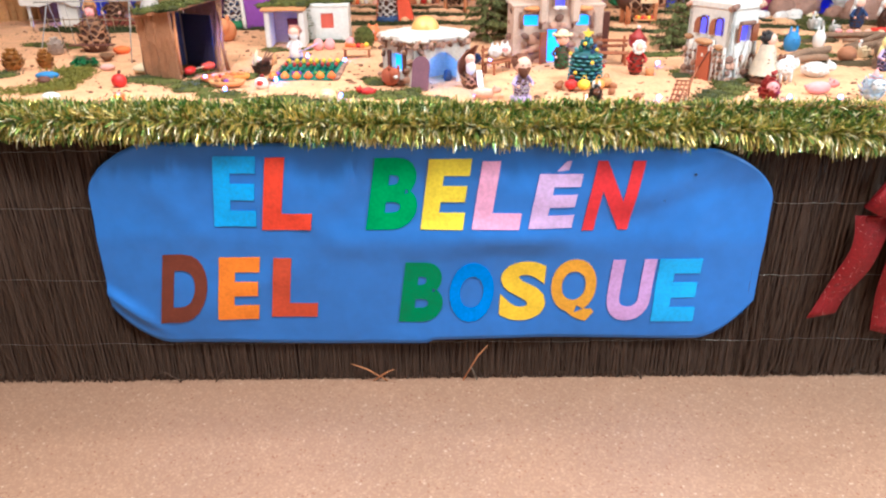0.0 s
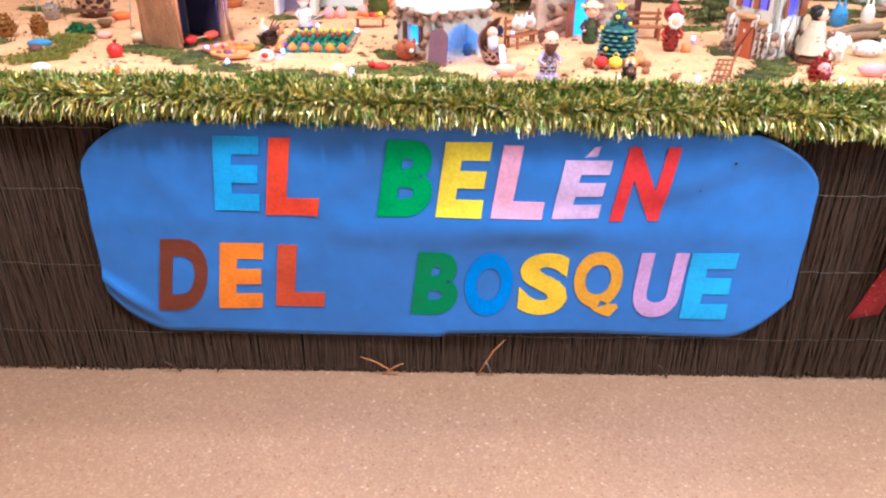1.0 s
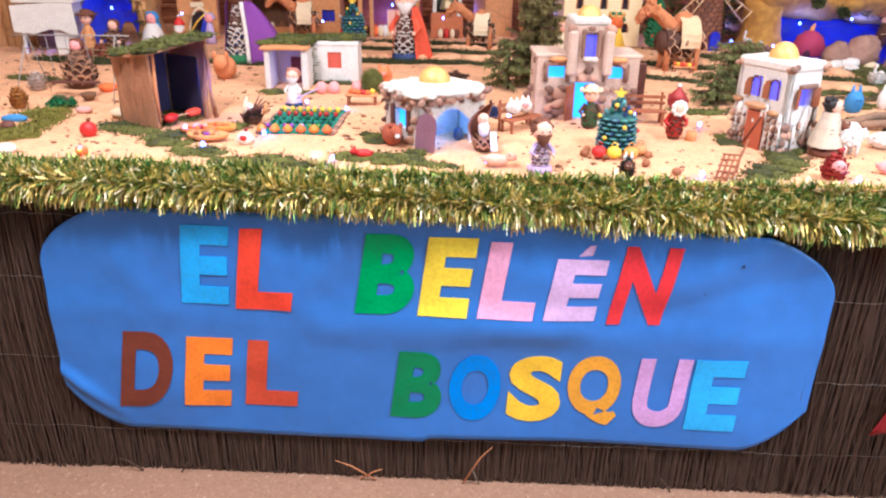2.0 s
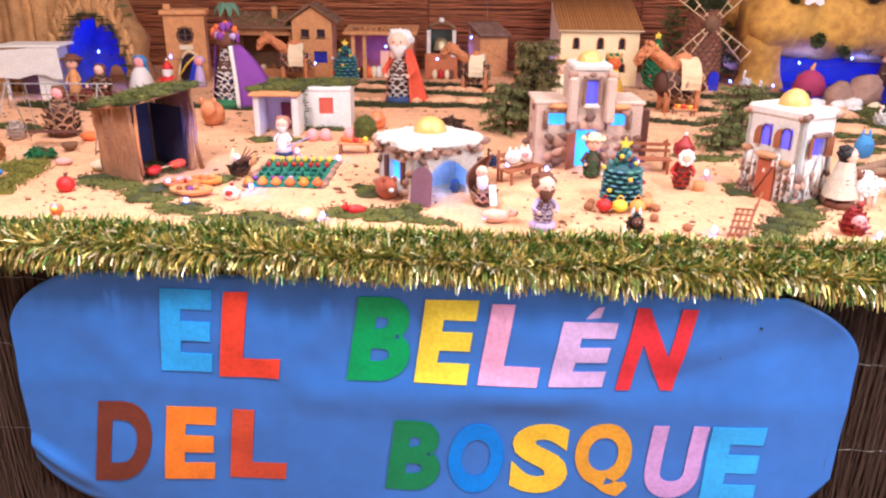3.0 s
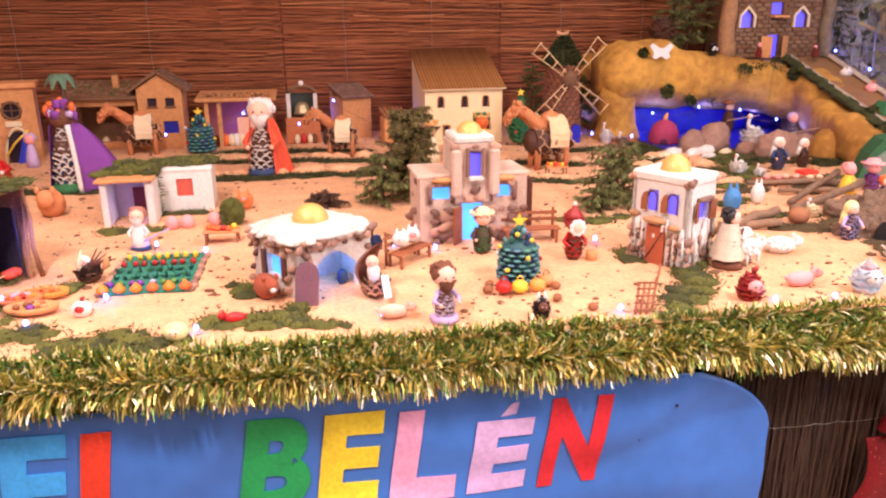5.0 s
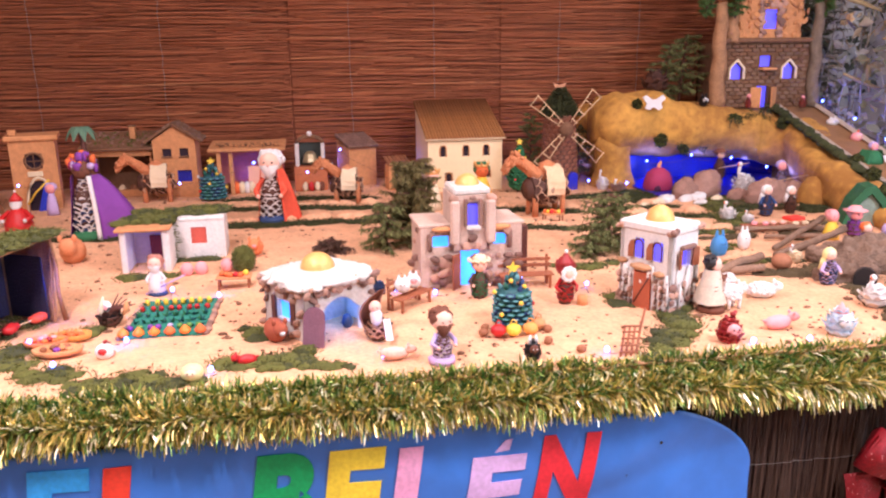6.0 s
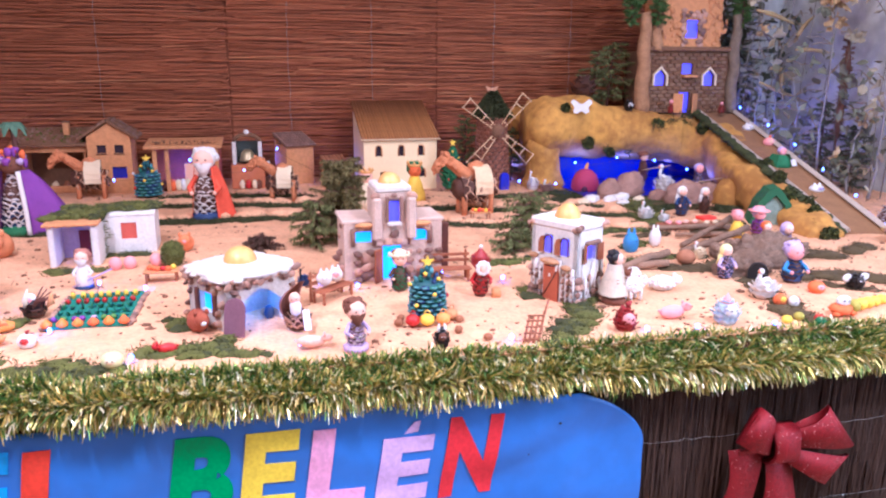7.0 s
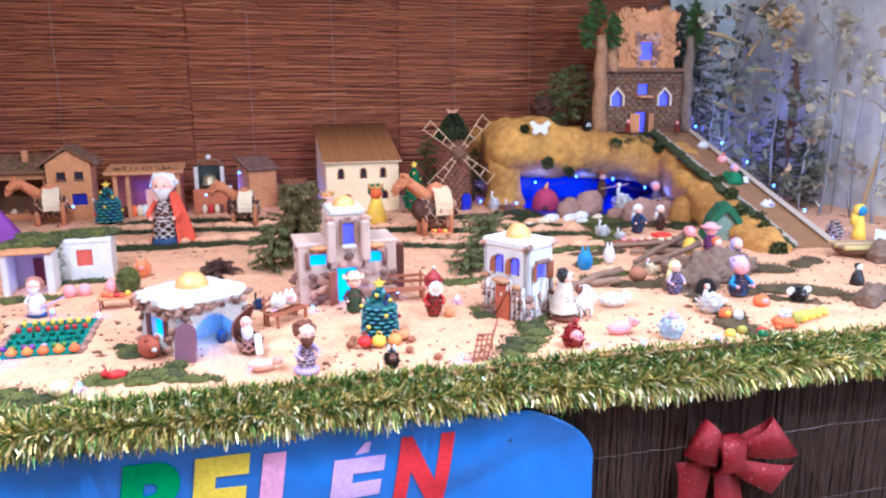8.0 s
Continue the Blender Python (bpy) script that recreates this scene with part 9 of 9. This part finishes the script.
for k in range(6):
    solid("clay_loaf", MB().ball((0, 0, 0.008), (0.014, 0.010, 0.009), R.choice((PINK, SKIN, CREAM)), 8, 5), 1.57 + 0.036 * k, 3.06 + R.uniform(-0.02, 0.02), G + 0.011, 0, "small pink clay loaf on the board", "loaf", "loaves on the board")
ob = thing("leaf_tent", 1.985, 3.02, G, -24, "green leaf tent with a grey cloth entrance", "tent")
part("canopy", MB().prism([(-0.085, 0), (-0.066, 0), (-0.030, 0.085), (0.004, 0.122), (0.040, 0.082), (0.066, 0), (0.090, 0), (0.062, 0.092), (0.016, 0.150), (-0.020, 0.142), (-0.056, 0.090)][::-1], facing(0, 0, 0), 0.12, mat("leaf_green_felt", (40, 92, 56), 0.75, 0.3, 30, bump=0.6, dist=0.004)), ob)
part("entrance", MB().prism([(-0.060, 0), (0.060, 0), (0.036, 0.080), (0.004, 0.118), (-0.028, 0.082)], facing(0, 0.020, 0), 0.006, mat("grey_green_cloth", (138, 156, 140), 0.8, 0.3, 40)), ob, "grey green cloth")
solid("white_butterfly", MB().prism([(0, -0.02), (0.03, -0.038), (0.052, -0.026), (0.044, 0.0), (0.07, 0.03), (0.05, 0.048), (0.012, 0.022), (-0.012, 0.022), (-0.05, 0.048), (-0.07, 0.034), (-0.044, 0.0), (-0.05, -0.026), (-0.03, -0.036)], facing(0, 0, 0) @ Matrix.Scale(0.82, 4), 0.008, WHITE), 1.562, 3.962, 1.205, 0, "white felt butterfly pinned to the hill", "butterfly")
for x, y, w, h in ((1.50, 3.66, 0.10, 0.034), (1.585, 3.64, 0.075, 0.030), (1.66, 3.67, 0.085, 0.034), (1.73, 3.63, 0.060, 0.026), (1.44, 3.60, 0.060, 0.024), (1.62, 3.57, 0.070, 0.022), (1.36, 3.56, 0.050, 0.020)):
    rock(x, y, w, h, CREAM if w < 0.07 else WHITE, "rough white plaster lump on the sand")


def boat():
    ob = thing("boat", 2.33, 2.66, G, -10, "small striped paper boat with a white sail", "boat")
    for k in range(7):
        part("stripe", MB().box((0.0, -0.036 + 0.012 * k, 0.040 - 0.0016 * abs(k - 3)), (0.22 - 0.012 * abs(k - 3), 0.0118, 0.012), (mat("straw", (200, 180, 110), 0.8), GREYROCK)[k % 2], 0, 0.002), ob)
    part("hull", MB().lathe([(0.05, 0), (0.075, 0.018), (0.082, 0.034)], (0, 0, 0), CORKD, 14, 0, 1.3, 0.5), ob)
    part("sail", MB().prism([(0.0, 0.05), (0.10, 0.055), (0.0, 0.085)], facing(0.02, 0, 0), 0.003, WHITE), ob, "white paper sail")
    ob.scale = (1.3, 1.3, 1.2)


boat()
solid("frosted_cone", (lambda m: (scales(m, (0, 0, 0), 0.085, 0.040, GREYROCK, WHITE, 9), m)[1])(MB()), 2.40, 2.90, G, 0, "frosted grey pine cone by the ramp", "pine cone")
solid("brown_box", MB().box((0, 0, 0.05), (0.10, 0.07, 0.10), WOODD, 0, 0.004), 2.62, 2.66, G, 12, "dark brown wooden box at the table's end", "box")


# ---- grey drape and dried branches at the right end ----
mb = MB()
for x, y, z, r in ((1.98, 3.985, 1.10, 0.044), (1.613, 3.985, 1.03, 0.028), (1.734, 3.985, 0.985, 0.022), (2.22, 3.95, 1.10, 0.030), (1.50, 4.03, 1.20, 0.020), (2.215, 3.42, 0.985, 0.026), (2.14, 3.22, 0.96, 0.024), (2.10, 3.10, 0.905, 0.030), (2.06, 3.12, 0.86, 0.022), (2.09, 2.93, 0.865, 0.030), (2.04, 2.86, 0.83, 0.026), (2.13, 3.02, 0.885, 0.022), (2.05, 2.79, 0.812, 0.030)):
    for _ in range(int(r * 20000)):
        a, d = R.uniform(0, 6.283), r * math.sqrt(R.random())
        q = Vector((x + d * math.cos(a), y - 0.012 + R.uniform(-0.004, 0.020), z + d * math.sin(a)))
        mb.blade(tuple(q), Vector((R.gauss(0, 0.6), -R.uniform(0.3, 1.0), R.gauss(0.1, 0.6))).normalized() * 0.014, 0.008, R.choice((MOSS, DARKMOSS, DARKMOSS)), 0.002)
ob = thing("moss_patch", 0, 0, 0, 0, "dark green moss patches stuck on the ochre hill", "moss")
tagged(part("moss_blade", mb, ob), kind="stuff")


def drape():
    mb, vs, fs, nz = MB(), [], [], 14
    line = [(2.62 + 0.42 * t, 4.585 - 0.02 * t) for t in np.linspace(0, 1, 24)] + [(3.055, 4.55 - 2.6 * t) for t in np.linspace(0.01, 1, 90)]
    for i, (x, y) in enumerate(line):
        for j in range(nz + 1):
            z = 0.60 + 1.95 * j / nz
            w = 0.010 * math.sin(i * 0.37 + 2.2 * noise.noise((i * 0.11, j * 0.12, 3))) + 0.020 * noise.noise((i * 0.16, j * 0.10, 0))
            vs.append((x - (abs(w) if i > 23 else 0), y - (abs(w) if i <= 23 else 0), z))
    c = nz + 1
    fs = [[i * c + j, (i + 1) * c + j, (i + 1) * c + j + 1, i * c + j + 1] for i in range(len(line) - 1) for j in range(nz)]
    m0 = len(vs)
    vs += [(x + 0.003, y + 0.003, z) for x, y, z in vs]
    fs += [[m0 + k for k in q[::-1]] for q in fs]
    solid("drape", mb.add(vs, fs, GREYWALL, True), 0, 0, 0, 0, "pale blue-grey cloth hanging behind the branches", "drape")


drape()


def curled_leaf(mb, q, d, ln, w, mt, rr):
    """A crumpled dry leaf from q along d, its sides rolled up."""
    s = d.cross(Vector((rr.gauss(0, 1), rr.gauss(0, 1), rr.gauss(0, 1)))).normalized()
    u = d.cross(s)
    curl, vs = rr.uniform(0.2, 0.9), []
    for f, k in ((0, 0.12), (0.22, 0.75), (0.5, 1.0), (0.75, 0.62), (1, 0.08)):
        c = q + d * ln * f + u * ln * curl * f * f * 0.6 + s * ln * rr.uniform(-0.06, 0.06)
        vs += [c - s * w * k * rr.uniform(0.7, 1.2) + u * w * k * rr.uniform(0.2, 0.9), c, c + s * w * k * rr.uniform(0.7, 1.2) + u * w * k * rr.uniform(0.2, 0.9)]
    mb.add(vs, [[3 * j + i, 3 * j + i + 1, 3 * j + i + 4, 3 * j + i + 3] for j in range(4) for i in (0, 1)], mt, True)


def branch(x, y, h, lean, label, seed, leafy=1.0, mt=DRYLEAF):
    rr = random.Random(seed)
    ob = thing("dried_branch", x, y, G - 0.004, 0, label, "branch", "dried branches")
    stem, leaf, twigs = MB(), MB(), MB()
    pts, p = [], Vector((0, 0, 0))
    for k in range(9):
        pts.append(p.copy())
        p = p + Vector((lean[0] * h / 8 + rr.gauss(0, 0.018), lean[1] * h / 8 + rr.gauss(0, 0.012), h / 8))
    stem.tube(pts, [0.008 - 0.0008 * k for k in range(9)], GREYTWIG, 6)
    for k in range(1, 9):
        for _ in range(2):
            a = rr.uniform(0, 6.28)
            e = pts[k] + Vector((0.15 * math.cos(a), 0.07 * math.sin(a), rr.uniform(-0.04, 0.12)))
            m = (pts[k] + e) / 2 + Vector((0, 0, 0.02))
            twigs.tube([pts[k], m, e], [0.003, 0.002, 0.0009], DRYTWIG, 5, True, False)
            for _ in range(int(3.0 * leafy + 0.5)):
                q = pts[k].lerp(e, rr.uniform(0.2, 1.05)) + Vector((rr.gauss(0, 0.022), rr.gauss(0, 0.02), rr.gauss(0, 0.025)))
                d = Vector((rr.gauss(0, 1), rr.gauss(-0.3, 0.7), rr.gauss(-0.5, 0.8))).normalized()
                ln = rr.uniform(0.030, 0.075)
                curled_leaf(leaf, q, d, ln, ln * rr.uniform(0.18, 0.42), mt, rr)
    part("stem", stem, ob)
    tagged(part("side_twig", twigs, ob), kind="stuff")
    tagged(part("dry_leaf", leaf, ob, "curled dry leaves"), kind="stuff")


def bloom(x, y, z, r, n, seed, label, mt):
    """A dried flower head of papery petals on a thin stalk that stands on the table."""
    rr = random.Random(seed)
    ob = thing("dried_flower", x, y, G - 0.004, 0, label, "dried flower", "dried branches")
    top = Vector((0, 0, z - G + 0.004))
    part("stalk", MB().tube([(0.02, 0.03, 0), (0.03 * rr.uniform(-1, 1), 0.02, top.z * 0.5), top], [0.0026, 0.002, 0.0015], mat("dull_stalk", (120, 114, 98), 0.85, 0.3, 20), 6), ob)
    mb = MB()
    for _ in range(n):
        d = Vector((rr.gauss(0, 1), rr.gauss(-0.4, 0.8), rr.gauss(0, 0.9))).normalized()
        q = top + d * r * rr.uniform(0.1, 0.75)
        e = (d + Vector((rr.gauss(0, 0.6), rr.gauss(0, 0.6), rr.gauss(0, 0.6)))).normalized()
        ln = r * rr.uniform(0.45, 0.85)
        curled_leaf(mb, q, e, ln, ln * rr.uniform(0.40, 0.65), mt, rr)
    tagged(part("petal", mb, ob, "crumpled papery petals"), kind="stuff")


OLIVEDRY = mat("olive_dry_leaf", (116, 116, 94), 0.85, 0.3, 20, island=0.4)
WHITEDRY = mat("pale_dry_leaf", (176, 164, 136), 0.8, 0.25, 20, island=0.4)
BEIGEDRY = mat("beige_petal", (206, 178, 130), 0.8, 0.25, 20, island=0.35)
DARKLEAF = mat("dull_dark_leaf", (84, 90, 68), 0.85, 0.3, 20, island=0.45)
for k, (x, y, h, l, lf, m) in enumerate(((2.62, 4.30, 1.10, (0.05, 0.0), 1.2, OLIVEDRY), (2.72, 4.06, 1.12, (0.05, 0.02), 1.0, DRYLEAF), (2.80, 3.80, 1.15, (0.03, 0.05), 1.4, OLIVEDRY), (2.84, 3.48, 1.10, (0.02, 0.03), 1.2, DRYLEAF),
                                          (2.70, 4.42, 1.15, (-0.06, 0.0), 1.6, DARKLEAF), (2.86, 3.18, 1.00, (0.0, -0.04), 1.0, WHITEDRY), (2.64, 4.15, 0.75, (0.10, -0.05), 0.6, GREYTWIG), (2.76, 3.90, 0.62, (0.0, 0.0), 1.8, OLIVEDRY), (2.84, 3.62, 0.55, (0.0, 0.05), 1.8, OLIVEDRY), (2.80, 4.30, 1.15, (0.02, 0.0), 1.6, DARKLEAF))):
    branch(x, y, h, l, "tall dried branch with curled papery leaves" if m not in (OLIVEDRY, DARKLEAF) else "dull olive dried branch with small curled leaves", 40 + k, lf, m)
for k, (x, y, z, r, n, m) in enumerate(((2.84, 3.86, 1.73, 0.075, 42, BEIGEDRY), (2.84, 3.84, 1.62, 0.045, 20, BEIGEDRY), (2.86, 3.74, 1.565, 0.050, 16, WHITEDRY), (2.86, 3.49, 1.69, 0.055, 22, WHITEDRY), (2.87, 3.43, 1.62, 0.045, 16, WHITEDRY), (2.86, 3.60, 1.16, 0.050, 20, BEIGEDRY),
                                       (2.57, 4.05, 1.585, 0.038, 14, BEIGEDRY), (2.52, 4.07, 1.75, 0.040, 14, WHITEDRY), (2.66, 4.05, 1.59, 0.032, 10, DRYLEAF), (2.80, 3.95, 1.80, 0.055, 20, BEIGEDRY), (2.88, 3.32, 1.45, 0.045, 16, WHITEDRY), (2.80, 3.70, 0.98, 0.035, 12, BEIGEDRY), (2.86, 3.30, 1.02, 0.045, 14, DRYLEAF))):
    bloom(x, y, z, r, n, 70 + k, "dried beige papery flower head on a thin stalk", m)
for x, y, h, w in ((2.60, 4.44, 1.08, 0.26), (2.74, 4.46, 1.05, 0.28), (2.86, 3.86, 0.46, 0.20), (2.88, 3.66, 0.34, 0.18)):
    bush(x, y, h, w, "dull dark green artificial foliage behind the ramp", DARKLEAF, 2200 if h > 1 else 900, 0.0, G, "foliage_bush")
mb, rr = MB(), random.Random(91)
mb.tube([(0.004 * math.sin(k), 0.004 * math.cos(k * 2), 0.075 * k) for k in range(11)], [0.004] * 4 + [0.014, 0.018, 0.016, 0.019, 0.016, 0.012, 0.004], mat("red_brown_plume", (112, 76, 60), 0.95, 0.4, 40, bump=1.0, dist=0.006), 8)
for _ in range(300):
    a, zz = rr.uniform(0, 6.28), rr.uniform(0.26, 0.75)
    mb.blade((0.012 * math.cos(a), 0.012 * math.sin(a), zz), Vector((math.cos(a), math.sin(a), rr.uniform(-0.3, 1))).normalized() * 0.022, 0.006, mat("red_brown_plume", (112, 76, 60)), 0.004)
solid("dried_plume", mb, 2.87, 3.77, G, 0, "red-brown dried plume standing among the branches", "dried flower", "dried branches")
HUSK = mat("dry_husk", (176, 152, 104), 0.75, 0.3, 20)
for pts in (((2.53, 4.05, 1.685), (2.64, 4.05, 1.668), (2.76, 4.05, 1.62)), ((2.772, 4.05, 1.527), (2.80, 4.05, 1.607), (2.875, 4.05, 1.663)), ((2.783, 4.05, 1.491), (2.88, 4.03, 1.496), (2.96, 4.0, 1.475)), ((2.715, 4.05, 1.40), (2.722, 4.05, 1.32), (2.744, 4.05, 1.233)), ((2.592, 4.05, 1.325), (2.74, 4.05, 1.262), (2.897, 4.05, 1.218)), ((2.86, 3.25, 0.82), (2.87, 3.22, 1.03), (2.90, 3.17, 1.25))):
    o = Vector(pts[0])
    fine = [Vector(pts[0]) * (1 - t) ** 2 + Vector(pts[1]) * 2 * t * (1 - t) + Vector(pts[2]) * t * t - o for t in np.linspace(0, 1, 9)]
    mb = MB()
    mb.tube(fine, [0.003 + 0.009 * math.sin(math.pi * (0.10 + 0.86 * k / 8)) * R.uniform(0.8, 1.2) for k in range(9)], HUSK, 6)
    solid("dry_husk", mb, *pts[0], 0, "curved pale dry husk among the branches", "husk", "dried branches")


# ---- strings of blue lights ----
def light_string(label, pts, seed):
    ob = thing("light_string", 0, 0, 0, 0, label, "light string", "strings of blue lights")
    rr = random.Random(seed)
    path = []
    for a, b in zip(pts, pts[1:]):
        for k in range(5):
            t = k / 5
            path.append(Vector(a).lerp(Vector(b), t) + Vector((rr.gauss(0, 0.008), rr.gauss(0, 0.008), -0.003)))
    path.append(Vector(pts[-1]))
    path = [p if k % 5 == 0 else p - Vector((0, 0, 0.014)) for k, p in enumerate(path)]
    part("cable", MB().tube(path, 0.0008, CABLE if pts[0][2] < G + 0.05 else CORKD, 5), ob)
    me = MB().ball((0, 0, 0), (0.0050, 0.0050, 0.0065), LED, 8, 6).mesh("bulb")
    for p in pts:
        o = part("bulb", me, ob, "small blue led bulb")
        o.location = Vector(p) + Vector((0, 0, 0.004))


light_string("string of blue led lights lying across the front sand", [(-1.15, 2.62, G + 0.006), (-0.80, 2.09, G + 0.008), (-0.635, 2.30, G + 0.014), (-0.545, 2.17, G + 0.008), (-0.43, 2.29, G + 0.008), (-0.40, 2.66, G + 0.01), (-0.27, 2.60, G + 0.006), (-0.22, 2.09, G + 0.006)], 5)
light_string("string of blue led lights lying by the villa", [(0.13, 2.10, G + 0.006), (0.20, 2.55, G + 0.008), (0.30, 2.50, G + 0.01), (0.56, 2.60, G + 0.008), (0.72, 2.50, G + 0.008), (0.60, 2.04, G + 0.006), (0.93, 2.03, G + 0.006), (1.05, 2.01, G + 0.01), (1.25, 2.00, G + 0.006)], 6)
light_string("string of blue led lights beside the ramp rail", [(2.50, 4.06, 1.19), (2.49, 3.80, 1.12), (2.46, 3.55, 1.05), (2.42, 3.30, 0.97), (2.38, 3.05, 0.90), (2.35, 2.85, 0.82)], 8)
light_string("string of blue led lights under the hill", [(1.55, 3.98, 0.93), (1.76, 3.95, 0.955), (1.95, 3.92, 0.94), (2.10, 3.86, 0.90), (2.22, 3.80, 0.86)], 9)
light_string("string of blue led lights behind the village", [(-1.48, 3.76, G + 0.16), (-1.22, 3.88, G + 0.13), (-0.95, 4.10, G + 0.10), (-0.62, 4.06, G + 0.09), (-0.30, 4.15, G + 0.16), (-0.06, 4.20, G + 0.10), (0.10, 4.22, G + 0.2), (0.40, 4.05, G + 0.06), (0.96, 3.90, G + 0.03), (1.25, 3.95, G + 0.05), (1.42, 3.90, G + 0.04)], 10)
glow(-0.43, 2.28, G + 0.030, 0.09, r=0.006)
glow(0.13, 2.16, G + 0.035, 0.04, r=0.006)
glow(0.60, 2.03, G + 0.03, 0.02, r=0.006)
glow(-0.27, 2.62, G + 0.03, 0.03, r=0.006)
glow(-0.80, 2.08, G + 0.03, 0.08, r=0.006)
glow(-0.635, 2.29, G + 0.03, 0.08, r=0.006)
glow(-0.50, 2.95, G + 0.05, 0.06, r=0.006)
glow(2.52, 3.6, 1.10, 0.9, r=0.01)
glow(2.60, 4.30, 1.17, 1.3, r=0.01)
glow(2.62, 3.95, 1.08, 1.5, r=0.01)
glow(2.50, 3.02, 0.90, 0.9, r=0.01)
for gx, gy, gz in ((1.00, 4.42, 0.87), (1.34, 4.36, 0.88), (-0.34, 4.34, 0.90), (0.06, 4.46, 0.92), (-1.12, 4.42, 0.92), (0.42, 4.40, 0.88)):
    glow(gx, gy, gz, 0.34, r=0.01)
